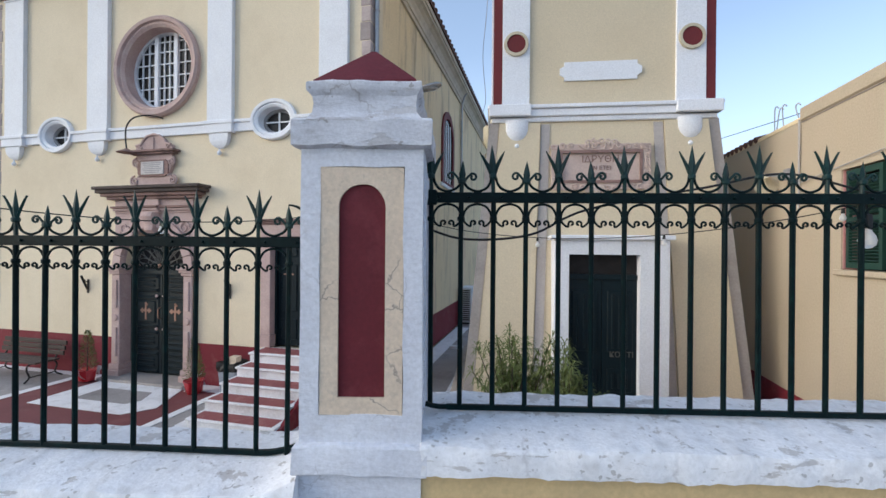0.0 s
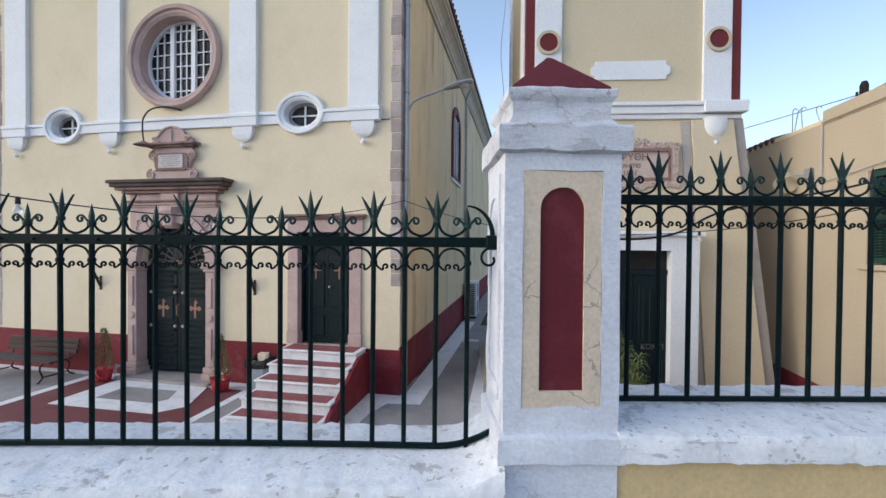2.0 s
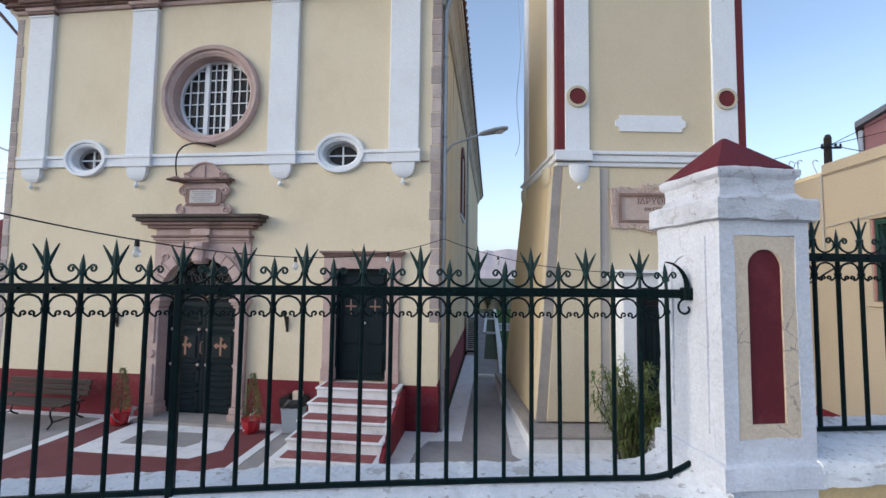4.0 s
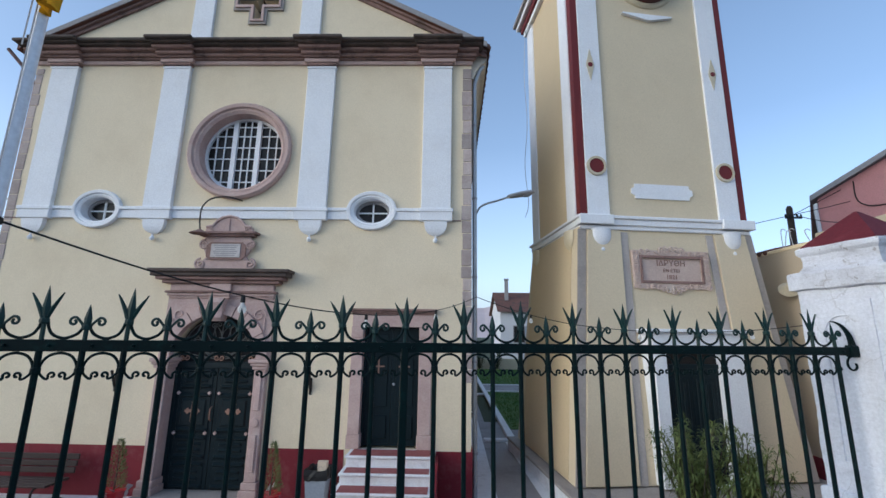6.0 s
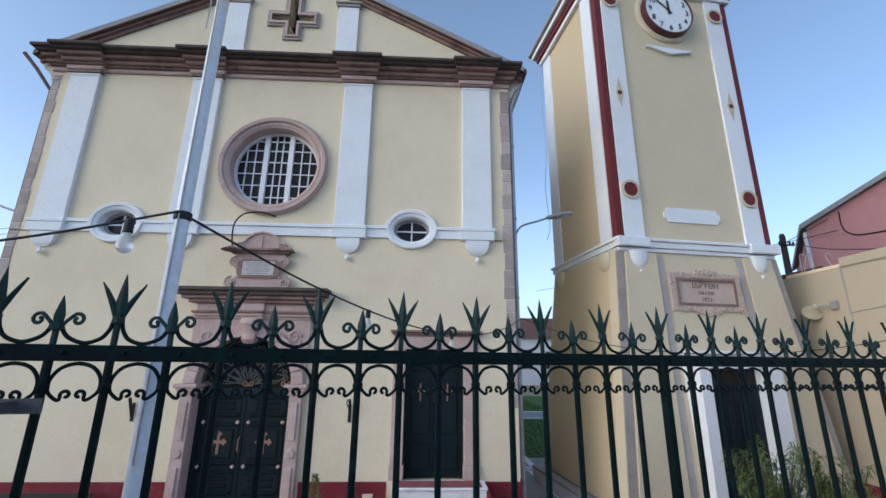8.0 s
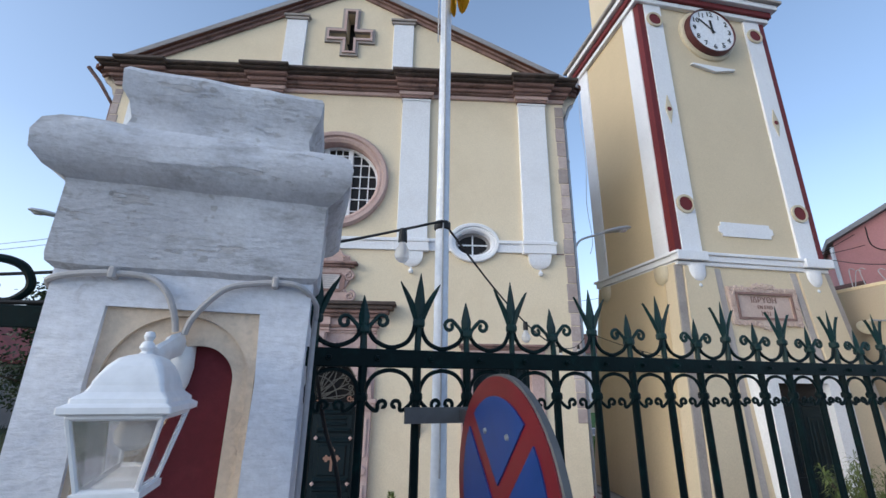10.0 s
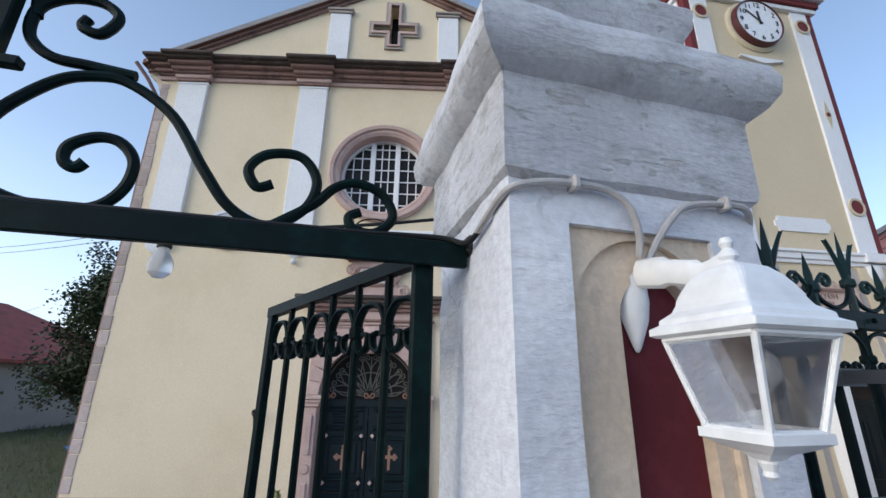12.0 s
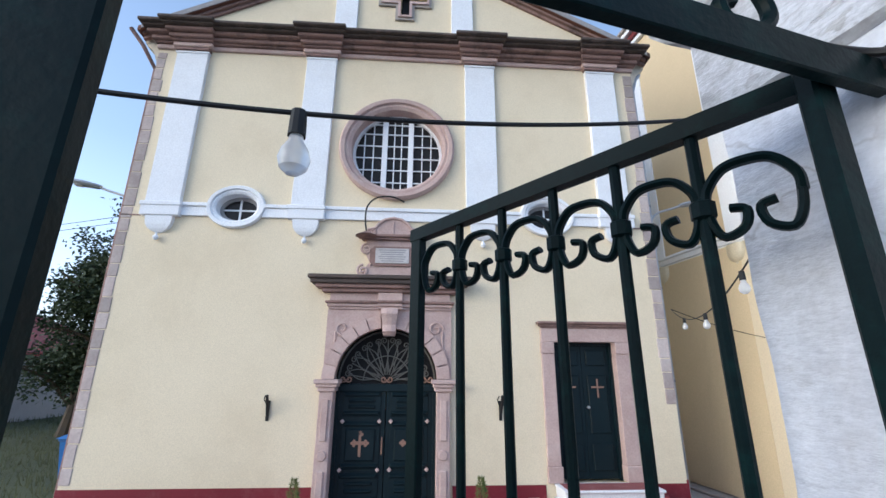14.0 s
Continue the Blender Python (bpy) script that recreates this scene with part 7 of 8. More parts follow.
def flower_pot(x, y, seed, foil):
    p = fixed("potted_plant", "small evergreen in a red foil-wrapped pot", "potted plant", (x, y, COURT + 0.012), "pots by the door")
    z = COURT + 0.012
    b_ = bmesh.new()
    lathe(b_, [(0.10, z), (0.12, z + 0.02), (0.15, z + 0.20), (0.17, z + 0.23), (0.15, z + 0.22), (0.0, z + 0.20)], 18, (x, y, 0))
    crumple(b_, 0.03, 14.0, 0, seed)
    part("pot", b_, REDWRAP, p, "crumpled red foil wrap")
    random.seed(seed)
    b_ = bmesh.new()
    for k in range(9):
        a_ = random.uniform(0, 6.28)
        q = Vector((x + 0.17 * math.cos(a_), y + 0.17 * math.sin(a_), z + random.uniform(0.03, 0.25)))
        vs = [b_.verts.new(q + Vector((random.uniform(-.09, .09), random.uniform(-.06, .06), random.uniform(-.08, .1)))) for _ in range(3)]
        b_.faces.new(vs)
    bmesh.ops.solidify(b_, geom=b_.faces[:], thickness=0.004)
    part("foil", b_, foil, p, "torn silver foil")
    b_ = bmesh.new()
    tube(b_, [(x, y, z + 0.18), (x + 0.01, y, z + 0.5), (x, y, z + 0.85)], [0.014, 0.01, 0.004], 6)
    part("trunk", b_, BARK, p)
    lv = bmesh.new()
    for k in range(1100):
        f = random.random()
        zz = z + 0.25 + 0.72 * f
        rad = 0.17 * (1 - f) ** 0.7 * random.uniform(0.3, 1.0) + 0.01
        a_ = random.uniform(0, 6.28)
        q = Vector((x + rad * math.cos(a_), y + rad * math.sin(a_), zz))
        d = Vector((math.cos(a_), math.sin(a_), random.uniform(0.3, 1.4))).normalized() * random.uniform(0.025, 0.06)
        s_ = d.cross(Vector((random.random(), random.random(), 0.3))).normalized() * 0.007
        lv.faces.new([lv.verts.new(v) for v in (q - s_, q + s_, q + d)])
    part("foliage", lv, FEATHER, p, "dense little evergreen sprays")


flower_pot(-8.72, 6.5, 3, SILVER)
flower_pot(-6.25, 6.5, 8, SILVER)

tb = fixed("waste_bin", "grey plastic waste bin with a black bag", "bin", (-5.55, 6.62, COURT))
b_ = bmesh.new()
square_loft(b_, [(0.13, 0.13, COURT + 0.02), (0.165, 0.165, COURT + 0.50), (0.175, 0.175, COURT + 0.51), (0.175, 0.175, COURT + 0.53), (0.15, 0.15, COURT + 0.53), (0.14, 0.14, COURT + 0.45)], (-5.55, 6.62), 2)
part("body", b_, GREYPLASTIC, tb)
b_ = bmesh.new()
square_loft(b_, [(0.178, 0.178, COURT + 0.44), (0.185, 0.185, COURT + 0.52), (0.17, 0.17, COURT + 0.60), (0.12, 0.12, COURT + 0.57), (0.10, 0.10, COURT + 0.5)], (-5.55, 6.62), 5)
crumple(b_, 0.035, 16.0)
part("bin_bag", b_, CABLE, tb, "black bag folded over the rim")
b_ = boxes((-5.56, -5.42, 6.55, 6.68, COURT + 0.55, COURT + 0.68))
crumple(b_, 0.03, 11.0)
part("litter", b_, TAN, tb)

bench = fixed("bench", "dark slatted wooden bench with iron legs", "bench", (-10.2, 6.45, COURT))
for k in range(4):
    y = 6.14 + k * 0.11
    part("seat_slat", boxes((-11.2, -9.50, y, y + 0.09, COURT + 0.36, COURT + 0.395), bev=0.006), WOOD, bench)
for k in range(3):
    z = COURT + 0.43 + k * 0.095
    part("back_slat", boxes((-11.2, -9.50, 6.62 + 0.025 * k, 6.65 + 0.025 * k, z, z + 0.085), bev=0.006), WOOD, bench)
for x in (-11.05, -9.68):
    b_ = bmesh.new()
    tube(b_, smooth3([(x, 6.08, COURT + 0.01), (x, 6.16, COURT + 0.10), (x, 6.12, COURT + 0.25), (x, 6.18, COURT + 0.35), (x, 6.55, COURT + 0.35), (x, 6.66, COURT + 0.50), (x, 6.72, COURT + 0.70)]), 0.016, 7)
    tube(b_, smooth3([(x, 6.72, COURT + 0.01), (x, 6.60, COURT + 0.10), (x, 6.63, COURT + 0.25), (x, 6.55, COURT + 0.35)]), 0.016, 7)
    tube(b_, [(x, 6.16, COURT + 0.10), (x, 6.60, COURT + 0.10)], 0.012, 6)
    part("leg", b_, BLACK, bench)

# hose lying by the fence
hs = fixed("hose", "black hose lying on the court floor", "hose", (-5.4, 3.3, COURT + 0.02))
b_ = bmesh.new()
tube(b_, smooth3([(-5.9, 3.15, COURT + 0.03), (-5.5, 3.35, COURT + 0.03), (-5.0, 3.55, COURT + 0.03), (-4.6, 3.4, COURT + 0.03)]), 0.018, 7)
part("pipe", b_, CABLE, hs)

# loose wire hanging down beside the tower
tw = thing("hanging_wire", "thin pale wire hanging beside the tower wall", "wire", TOWER @ pose(-1.9, 2.6, 8.0))
b_ = bmesh.new()
tube(b_, smooth3([TOWER @ Vector(q) for q in ((-1.84, 2.60, 10.0), (-1.90, 2.62, 8.6), (-1.86, 2.60, 7.2), (-1.95, 2.6, 6.0), (-1.88, 2.6, 5.0), (-1.98, 2.6, 4.6))]), 0.007, 5)
part("wire", b_, CONDUIT, tw)

# ---- house beside the tower ----
HX = 3.3
house = thing("yellow_house", "plain yellow house with green shutters beside the tower", "house", pose(HX, 7.0, COURT))
mw = pose(HX, 0, 0, 0, 0, 90)
# wall seen edge-on along y: plate in xz turned to the yz plane
b_ = plate(rect(3.3, 13.0, COURT - 0.03, 3.42), [rect(5.05, 6.33, 1.38, 2.58)], -0.35, 0.0)
b_.transform(mw)
part("wall", b_, HOUSE_Y, house, "pale yellow stained plaster")
part("wall", boxes((HX + 0.002, 7.6, 3.0, 3.35, COURT, 3.42)), HOUSE_Y, house)
part("roof_slab", boxes((HX + 0.003, 7.6, 3.0, 13.0, 3.30, 3.42)), CONC, house)
part("parapet", boxes((HX - 0.03, HX + 0.30, 3.3, 7.15, 3.42, 3.60), bev=0.015), HOUSE_Y, house)
part("parapet_line", boxes((HX - 0.012, HX + 0.01, 3.3, 7.15, 3.395, 3.405)), GREYSTONE, house)
b_ = boxes((HX - 0.01, HX + 0.28, 7.16, 13.0, 3.42, 3.50), bev=0.015)
crumple(b_, 0.02, 2.0)
part("parapet", b_, YELLOW_OLD, house)
part("base_band", boxes((HX - 0.015, HX + 0.01, 3.3, 13.0, COURT - 0.02, -0.45)), WAINSCOT, house)
wnd = part("shuttered_window", boxes((HX - 0.05, HX + 0.05, 4.98, 6.40, 1.31, 1.38), bev=0.008), HOUSE_Y, house, "window with green louvred shutters")
part("reveal", boxes((HX + 0.02, HX + 0.18, 6.32, 6.36, 1.38, 2.58)), PINK, wnd)
part("pane", boxes((HX + 0.16, HX + 0.18, 5.05, 6.33, 1.38, 2.58)), PANE, wnd)
for y0, y1, rot in ((5.72, 6.28, 0), (5.08, 5.66, 0)):
    fr = part("shutter", boxes((HX + 0.02, HX + 0.055, y0, y0 + 0.05, 1.40, 2.56), (HX + 0.02, HX + 0.055, y1 - 0.05, y1, 1.40, 2.56), (HX + 0.02, HX + 0.055, y0 + 0.05, y1 - 0.05, 1.40, 1.47), (HX + 0.02, HX + 0.055, y0 + 0.05, y1 - 0.05, 2.49, 2.56), (HX + 0.02, HX + 0.055, y0 + 0.05, y1 - 0.05, 1.95, 2.0)), SHUTTER, wnd)
    sl_ = boxes((-0.02, 0.02, y0 + 0.05, y1 - 0.05, -0.004, 0.004))
    sl_.transform(pose(0, 0, 0, 0, 38, 0))
    sme = mesh_of("slat", sl_, SHUTTER)
    inv = WORLD[fr.name].inverted()
    for k in range(27):
        z = 1.485 + k * 0.037
        if 1.93 < z < 2.02:
            continue
        piece("slat", sme, fr, inv @ pose(HX + 0.038, 0, z))
b_ = bmesh.new()
tube(b_, [(HX - 0.03, 7.15, 3.44), (HX - 0.03, 7.15, 2.2)], 0.012, 7)
tube(b_, [(HX - 0.03, 7.15, 2.55), (HX - 0.03, 5.2, 2.72)], 0.007, 5)
part("wall_cable", b_, CONDUIT, house)
# rebar hooks on the roof
rb = thing("rebar", "bent rusty reinforcing bars on the roof edge", "rebar", pose(HX + 0.1, 7.9, 3.5))
for y, h, dx in ((7.95, 0.34, 0.09), (8.08, 0.40, 0.0), (7.86, 0.36, -0.05), (7.50, 0.26, -0.12)):
    b_ = bmesh.new()
    tube(b_, smooth3([(HX + 0.1, y + dx, 3.45), (HX + 0.1, y, 3.45 + h), (HX + 0.1, y - 0.06, 3.50 + h), (HX + 0.1, y - 0.12, 3.46 + h)]), 0.009, 5)
    part("bar", b_, CONDUIT, rb)
# horn loudspeaker
hn = thing("horn_loudspeaker", "cream horn loudspeaker on a wall bracket", "loudspeaker", pose(HX - 0.05, 7.5, 2.7))
b_ = bmesh.new()
lathe(b_, [(0.04, 0.0), (0.05, 0.05), (0.065, 0.12), (0.10, 0.19), (0.16, 0.25), (0.165, 0.255), (0.14, 0.245), (0.04, 0.14), (0.0, 0.13)], 20)
b_.transform(Matrix.Translation((HX - 0.22, 7.62, 2.74)) @ pose(0, 0, 0, 118, 0, 155))
part("horn", b_, CREAM, hn, smooth=True)
b_ = bmesh.new()
tube(b_, [(HX, 7.42, 2.72), (HX - 0.12, 7.52, 2.72), (HX - 0.22, 7.62, 2.74)], 0.016, 7)
part("bracket_arm", b_, GALV, hn)
part("junction_box", boxes((HX - 0.07, HX, 7.34, 7.48, 2.64, 2.80), bev=0.01), GREYWALL, hn)

# ---- tiled roof behind the parapet ----
b_ = bmesh.new()
loft(b_, [[(HX + 0.02, 12.9, 3.42), (HX + 0.02, 12.9, 3.50), (5.4, 12.9, 4.0), (5.4, 12.9, 3.9)], [(HX + 0.02, 8.3, 3.42), (HX + 0.02, 8.3, 3.50), (5.4, 9.6, 4.0), (5.4, 9.6, 3.9)]])
roof_t = part("tiled_roof", b_, ROOF, house, "dark red tile roof slope")
b_ = bmesh.new()
for k in range(24):
    y = 8.45 + k * 0.185
    x1 = 5.4 if y > 9.6 else HX + 0.02 + (y - 8.3) / 1.3 * 2.1
    tube(b_, [(HX - 0.02, y, 3.475), (x1, y, 3.485 + (x1 - HX) * 0.24)], 0.055, 7)
part("tiling", b_, ROOF, roof_t)

# ---- pink building and utility pole behind ----
pk = thing("pink_house", "pink rendered house with a pale roof edge", "house", pose(14.0, 14.0, COURT))
PK = pose(9.0, 13.6, 0, 0, 0, -40)


def pkpart(name, b_, material, label=""):
    b_.transform(PK)
    part(name, b_, material, pk, label)


pkpart("wall", boxes((0.15, 9.0, 0.25, 9.0, COURT - 0.05, 6.1)), PINK)
b_ = bmesh.new()
loft(b_, [[(-0.05, y, 6.38), (9.2, y, 11.75), (9.2, y, 11.93), (-0.05, y, 6.56)] for y in (0.0, 9.2)])
pkpart("roof", b_, GREYWALL, "pale sloping roof edge")
b_ = bmesh.new()
loft(b_, [[(0.15, y, 6.0), (9.0, y, 6.0), (9.0, y, 11.6), (0.15, y, 6.47)] for y in (0.24, 9.01)])
pkpart("gable", b_, PINK)
b_ = bmesh.new()
tube(b_, [(0.08, 0.2, 6.3), (0.06, 0.18, 6.05), (0.10, 0.18, 4.0)], 0.06, 8)
pkpart("downpipe", b_, WHITEHOUSE)
b_ = bmesh.new()
tube(b_, smooth3([(1.1, 0.23, 6.9), (1.2, 0.23, 6.1), (2.2, 0.23, 6.0), (6.0, 0.23, 6.6)]), 0.02, 5)
pkpart("wall_cable", b_, CABLE)
up = thing("utility_pole", "dark timber utility pole with wires", "utility pole", pose(8.03, 13.45, COURT))
b_ = bmesh.new()
tube(b_, [(7.95, 13.45, COURT), (8.05, 13.45, 6.02), (8.055, 13.45, 6.12)], [0.13, 0.095, 0.06], 10)
part("pole", b_, TIMBER, up)
part("crossarm", boxes((7.80, 8.35, 13.33, 13.38, 5.66, 5.72)), BLACK, up)
for x in (7.82, 7.95, 8.20, 8.33):
    b_ = bmesh.new()
    lathe(b_, [(0.02, 5.70), (0.035, 5.73), (0.025, 5.76), (0.035, 5.79), (0.0, 5.83)], 8, (x, 13.355, 0))
    part("insulator", b_, BLACK, up)
for q in ((14.0, 13.2, 9.2), (6.4, 9.0, 4.35), (12.0, 13.0, 7.0), (2.5, 26.0, 6.0)):
    b_ = bmesh.new()
    tube(b_, smooth3([(8.05, 13.33, 5.78), Vector((8.05, 13.33, 5.78)).lerp(Vector(q), 0.5) - Vector((0, 0, 0.12)), q]), 0.012, 5)
    part("wire", b_, CABLE, up)

# ---- lawn, paths and the white house seen between church and tower ----
bm = boxes((-1.75, 16.0, 12.5, 34.0, COURT - 0.06, COURT + 0.02))
solo("lawn", bm, GRASS, "green lawn behind the church", "lawn", kind="structure")
for x0, x1, y0, y1 in ((-1.95, -1.75, 10.8, 33.0), (-2.6, -1.75, 11.0, 11.15), (-2.5, -1.75, 19.5, 19.65), (-1.75, 6.0, 20.5, 20.65), (-1.75, 6.0, 23.2, 23.35), (-2.55, -2.4, 19.5, 26.0), (-2.5, -1.75, 26.0, 26.15)):
    solo("kerb", boxes((x0, x1, y0, y1, COURT - 0.02, COURT + 0.07), bev=0.015), FLOORWHITE, "white painted kerb edging the lawn", "kerb", kind="structure")
solo("path", boxes((-1.75, 6.0, 20.65, 23.2, COURT - 0.02, COURT + 0.03)), CONC, "grey concrete path across the lawn", "path", kind="structure")
random.seed(11)
gb = bmesh.new()
for k in range(9000):
    x, y = random.uniform(-1.7, 2.5), random.uniform(12.6, 33.5)
    if 20.4 < y < 23.4:
        continue
    h_ = random.uniform(0.03, 0.09)
    dx, dy = random.uniform(-.03, .03), random.uniform(-.03, .03)
    gb.faces.new([gb.verts.new(q) for q in ((x - 0.012, y, COURT + 0.015), (x + 0.012, y, COURT + 0.015), (x + dx, y + dy, COURT + 0.015 + h_))])
solo("grass_blades", gb, GRASS, "short green lawn grass", "grass", kind="stuff")

wh = thing("white_gabled_house", "white house with brown tile roof and tall chimney", "house", pose(6.0, 44.0, COURT))
part("wall", boxes((1.3, 13.0, 41.0, 50.0, COURT - 0.05, 3.9)), WHITEHOUSE, wh)
b_ = bmesh.new()
loft(b_, [[(1.0, 40.6, 3.85), (1.0, 45.5, 6.2), (1.0, 50.4, 3.85), (1.0, 45.5, 6.0)], [(13.3, 40.6, 3.85), (13.3, 45.5, 6.2), (13.3, 50.4, 3.85), (13.3, 45.5, 6.0)]])
part("roof", b_, ROOF, wh)
b_ = bmesh.new()
loft(b_, [[(x, 41.0, 3.9), (x, 50.0, 3.9), (x, 45.5, 5.95)] for x in (1.31, 12.99)])
part("gable", b_, WHITEHOUSE, wh)
part("chimney", boxes((2.08, 2.44, 43.4, 43.8, 4.6, 7.3), (2.03, 2.49, 43.35, 43.85, 7.3, 7.45)), GREYWALL, wh)
for x in (2.6, 4.8, 7.2):
    w_ = part("window", boxes((x, x + 1.0, 40.96, 41.02, 1.0, 2.5)), PANE, wh)
    part("window_frame", boxes((x - 0.08, x, 40.93, 41.0, 0.92, 2.58), (x + 1.0, x + 1.08, 40.93, 41.0, 0.92, 2.58), (x, x + 1.0, 40.93, 41.0, 2.5, 2.58), (x, x + 1.0, 40.93, 41.0, 0.92, 1.0), (x + 0.47, x + 0.53, 40.94, 40.99, 1.0, 2.5)), GREYWALL, w_)
sh_ = thing("garden_wall", "low weathered garden wall behind the lawn", "wall", pose(4.0, 34.5, COURT))
part("wall_body", boxes((-3.0, 16.0, 34.4, 34.7, COURT - 0.05, COURT + 0.8)), CREAM, sh_)
random.seed(21)
for x in (-2.4, -1.2, 0.2):
    sprig_bush("hedge_bush", "dark green bush behind the lawn", "bush", (x, 34.0, COURT), 0.8, 1.3, 500, LEAF, int(x * 10) + 60, 0.09, 14, 0.3)

# distant ridge beyond the houses
b_ = bmesh.new()
crestline = []
for i in range(61):
    x = -260 + 10.5 * i
    f_ = math.sin(math.pi * i / 60) ** 0.5
    crestline.append((x, f_ * (40 + 14 * noise.noise(Vector((x * 0.012, 3.1, 0))) + 5 * noise.noise(Vector((x * 0.05, 7.7, 0))))))
loft(b_, [[(x, 560, COURT - 1), (x, 640, h_), (x, 760, COURT - 1)] for x, h_ in crestline])
solo("backdrop", b_, HILL, "pale hazy ridge of hills far behind the houses", "hills", kind="structure")

# ---- left of the church: house, shed, tree, scrub ----
lh = thing("grey_house", "grey rendered house with red tile hipped roof", "house", pose(-31.1, 24.0, COURT))
part("wall", boxes((-38.1, -25.85, 18.9, 30.0, COURT - 0.3, 1.98)), GREYWALL, lh)
b_ = bmesh.new()
loft(b_, [[(-38.6, 18.4, 1.92), (-25.35, 18.4, 1.92), (-25.35, 30.5, 1.92), (-38.6, 30.5, 1.92)], [(-38.6, 18.4, 2.08), (-25.35, 18.4, 2.08), (-25.35, 30.5, 2.08), (-38.6, 30.5, 2.08)], [(-33.6, 24.0, 5.24), (-30.6, 24.0, 5.24), (-30.6, 24.6, 5.24), (-33.6, 24.6, 5.24)]])
lr = part("roof", b_, ROOF_RED, lh, "red clay tile roof")
for k in range(34):
    x = -33.5 + k * 0.24
    f_ = min(1.0, max(0.02, (-25.35 - x) / 5.25))
    b_ = bmesh.new()
    tube(b_, [(x, 18.36, 2.10), (x, 18.4 + 5.5 * f_, 2.10 + 3.12 * f_)], 0.07, 6)
    part("tile_row", b_, ROOF_RED, lr)
b_ = bmesh.new()
loft(b_, [[(-27.7, 17.2, -0.35), (-25.1, 17.2, -0.35), (-25.1, 17.2, -0.27), (-27.7, 17.2, -0.27)], [(-27.7, 18.9, 0.25), (-25.9, 18.9, 0.25), (-25.9, 18.9, 0.33), (-27.7, 18.9, 0.33)]])
part("porch_roof", b_, ROOF_RED, lh, "small red tile porch roof")
for x in (-27.5, -25.3):
    part("porch_post", boxes((x, x + 0.12, 17.3, 17.42, COURT - 0.1, -0.33)), WHITEHOUSE, lh)
shd = thing("shed", "low shed with a pale corrugated roof", "shed", pose(-26.0, 30.0, COURT))
part("wall", boxes((-29.0, -16.0, 31.0, 31.3, COURT - 0.2, 0.35)), WHITEHOUSE, shd)
b_ = bmesh.new()
n_c = 90
prof = [(-29.5 + 14 * i / n_c, 0.06 * (i % 2)) for i in range(n_c + 1)]
r0 = [b_.verts.new((x, 28.6, 0.25 + dz)) for x, dz in prof]
r1 = [b_.verts.new((x, 34.0, 1.6 + dz)) for x, dz in prof]
for i in range(n_c):
    b_.faces.new((r0[i], r0[i + 1], r1[i + 1], r1[i]))
bmesh.ops.solidify(b_, geom=b_.faces[:], thickness=0.05)
part("roof", b_, GREYWALL, shd, "pale corrugated sheet roof")
for x in (-28.0, -25.0, -22.0, -19.0):
    part("post", boxes((x, x + 0.12, 28.7, 28.82, COURT - 0.1, 0.25)), TIMBER, shd)
part("window", boxes((-24.5, -22.8, 30.95, 31.02, -0.5, 0.1)), PANE, shd)


def tree(loc, height, spread, seed, leaves, label):
    random.seed(seed)
    t_ = fixed("tree", label, "tree", loc, "trees beside the church")
    b_ = bmesh.new()
    base = Vector(loc)
    tube(b_, smooth3([base, base + Vector((0.1, 0, height * 0.3)), base + Vector((-0.05, 0.1, height * 0.62))]), [0.30 - 0.018 * i for i in range(13)], 9)
    tips = []
    for k in range(26):
        f = random.uniform(0.26, 0.62)
        a_ = random.uniform(0, 6.28)
        s_ = base + Vector((0, 0, height * f))
        reach = spread * random.uniform(0.45, 1.0) * (1.15 - 0.6 * (f - 0.18) / 0.44 * random.random())
        e_ = s_ + Vector((reach * math.cos(a_), reach * math.sin(a_), height * random.uniform(0.10, 0.46)))
        if e_.z > base.z + height:
            e_.z = base.z + height
        path = smooth3([s_, s_.lerp(e_, 0.5) + Vector((0, 0, 0.3)), e_], 5)
        tube(b_, path, [0.09 * (1 - i / len(path)) + 0.012 for i in range(len(path))], 6)
        for q in path[3:]:
            tips.append(q)
    part("trunk", b_, BARK, t_, "grey-brown trunk and limbs")
    lv = bmesh.new()
    clumps = [random.choice(tips) + Vector((random.gauss(0, 0.4), random.gauss(0, 0.4), random.gauss(0.1, 0.4))) for _ in range(150)]
    for k in range(leaves):
        c = random.choice(clumps)
        p = c + Vector((random.gauss(0, 0.30), random.gauss(0, 0.30), random.gauss(0, 0.22)))
        d = Vector((random.gauss(0, 1), random.gauss(0, 1), random.gauss(-0.2, 0.7))).normalized() * random.uniform(0.10, 0.20)
        s_ = d.cross(Vector((random.gauss(0, 1), random.gauss(0, 1), random.gauss(0, 1)))).normalized() * random.uniform(0.03, 0.06)
        lv.faces.new([lv.verts.new(v) for v in (p, p + d * 0.5 + s_, p + d, p + d * 0.5 - s_)])
    part("crown", lv, LEAF, t_, "loose crown of dark leaves")


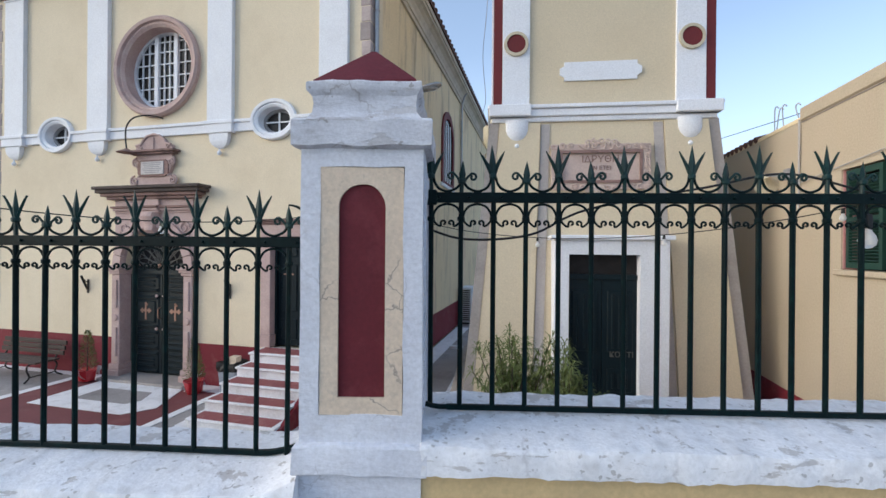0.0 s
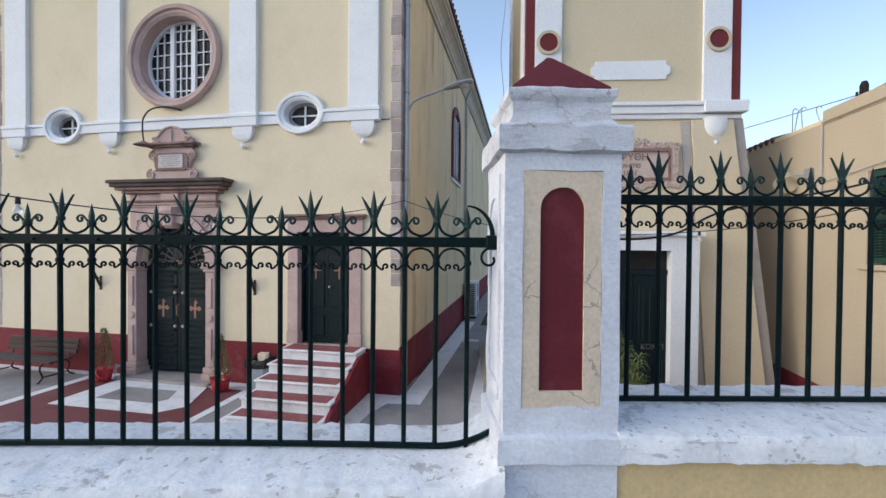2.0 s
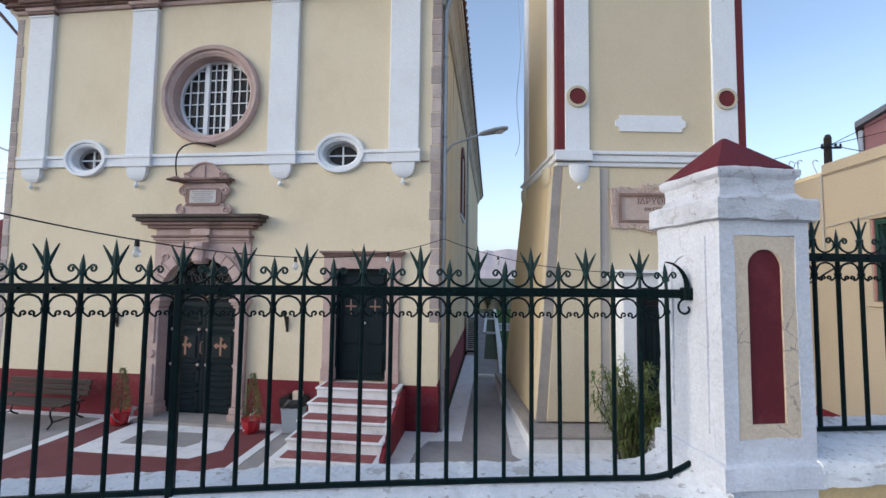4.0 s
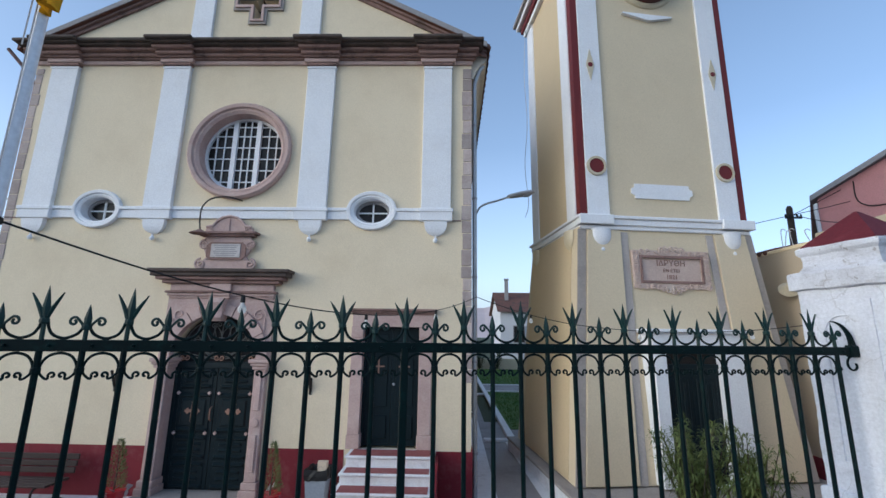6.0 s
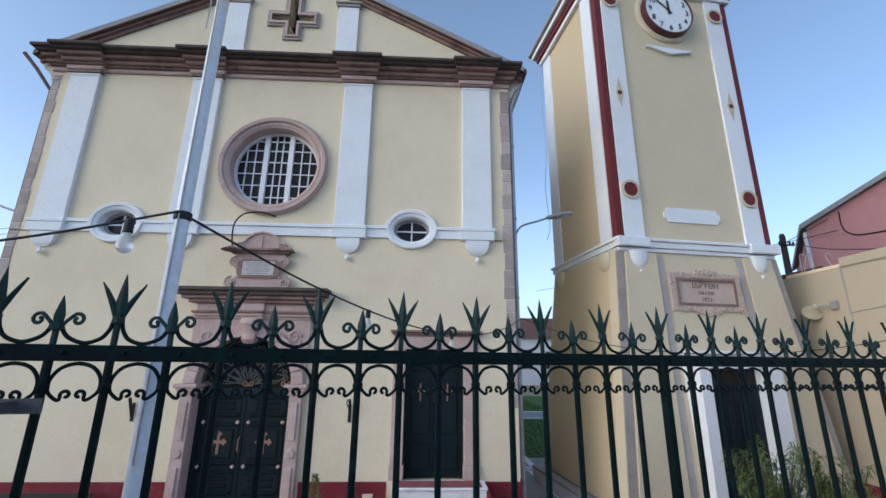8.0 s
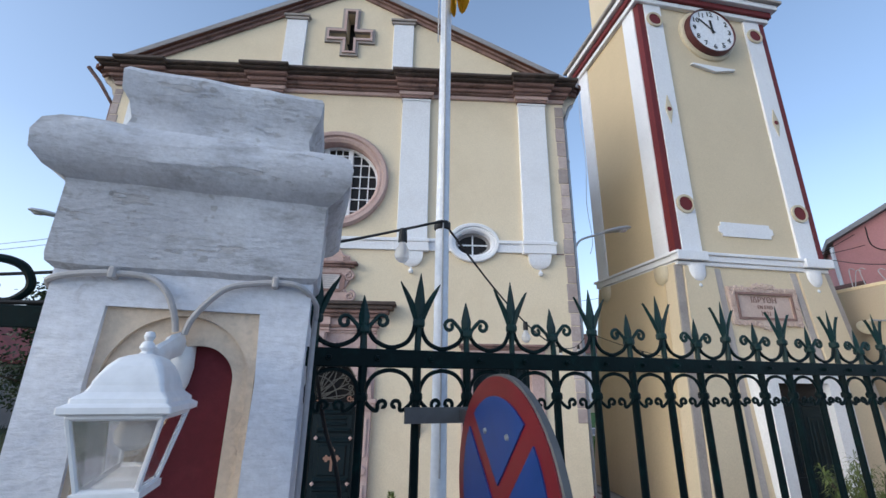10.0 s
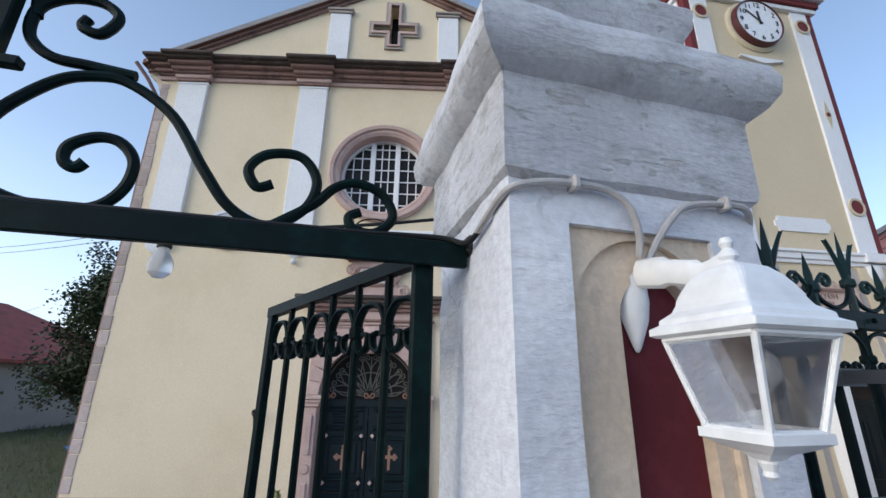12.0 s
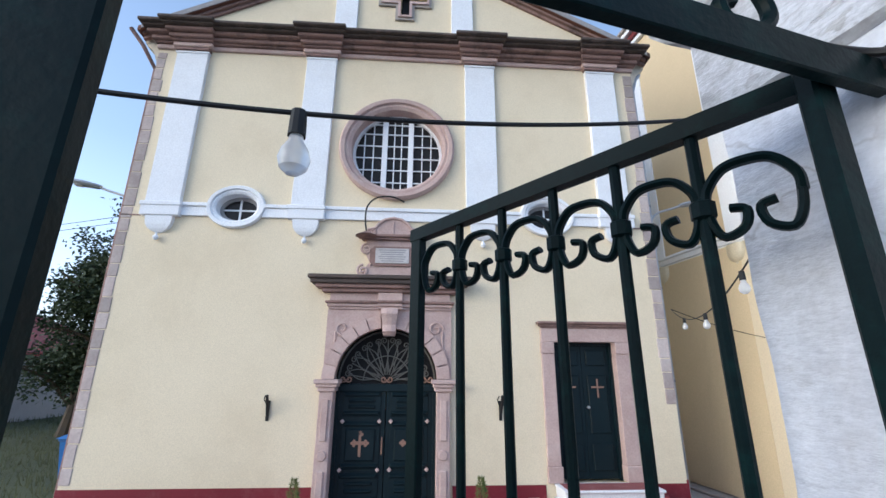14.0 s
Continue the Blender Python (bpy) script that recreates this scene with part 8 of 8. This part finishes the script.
tree((-18.3, 17.2, COURT - 0.1), 8.4, 2.8, 31, 32000, "broad dark leafy tree beside the church")
tree((-20.2, 18.2, COURT - 0.1), 3.8, 2.1, 32, 12000, "low dark leafy tree before the shed")
random.seed(41)
gb = bmesh.new()
for k in range(14000):
    y = random.uniform(9.0, 30.0)
    x = random.uniform(-36.0, -12.8)
    h_ = random.uniform(0.05, 0.45) * (0.6 + 0.6 * noise.noise(Vector((x * 0.5, y * 0.5, 0))))
    h_ = max(0.04, h_)
    dx, dy = random.uniform(-.12, .12), random.uniform(-.12, .12)
    gb.faces.new([gb.verts.new(q) for q in ((x - 0.02, y, COURT - 0.075), (x + 0.02, y, COURT - 0.075), (x + dx, y + dy, COURT - 0.07 + h_))])
solo("tall_grass", gb, SCRUB, "rough tall dry grass beside the church", "grass", kind="stuff")
bn = thing("wheelie_bin", "blue plastic refuse bin with a lid", "bin", pose(-14.6, 11.2, COURT - 0.07))
b_ = bmesh.new()
square_loft(b_, [(0.24, 0.26, COURT - 0.05), (0.32, 0.36, COURT + 0.82), (0.34, 0.38, COURT + 0.83), (0.34, 0.38, COURT + 0.88)], (-14.6, 11.2), 2)
part("body", b_, BLUE, bn)
b_ = bmesh.new()
loft(b_, [[(-14.98, 10.78, COURT + 0.88), (-14.22, 10.78, COURT + 0.88), (-14.22, 11.62, COURT + 0.92), (-14.98, 11.62, COURT + 0.92)], [(-14.9, 10.86, COURT + 0.93), (-14.3, 10.86, COURT + 0.93), (-14.3, 11.55, COURT + 1.02), (-14.9, 11.55, COURT + 1.02)]])
part("lid", b_, BLUE, bn)
for x in (-14.9, -14.3):
    b_ = bmesh.new()
    lathe(b_, [(0.0, -0.03), (0.09, -0.03), (0.1, 0.0), (0.09, 0.03), (0.0, 0.03)], 14, (x, 11.5, COURT + 0.02), "x")
    part("wheel", b_, CABLE, bn)
# overhead wires to the left
wr = thing("overhead_wire", "thin overhead wires between the houses", "wire", pose(-30.0, 24.0, 7.0))
b_ = bmesh.new()
tube(b_, smooth3([(-40, 22, 7.6), (-28, 20, 7.2), (-12.0, 12.0, 6.2)]), 0.012, 5)
tube(b_, smooth3([(-40, 22, 7.2), (-28, 20, 6.9), (-12.0, 12.0, 6.0)]), 0.012, 5)
part("wire", b_, CABLE, wr)
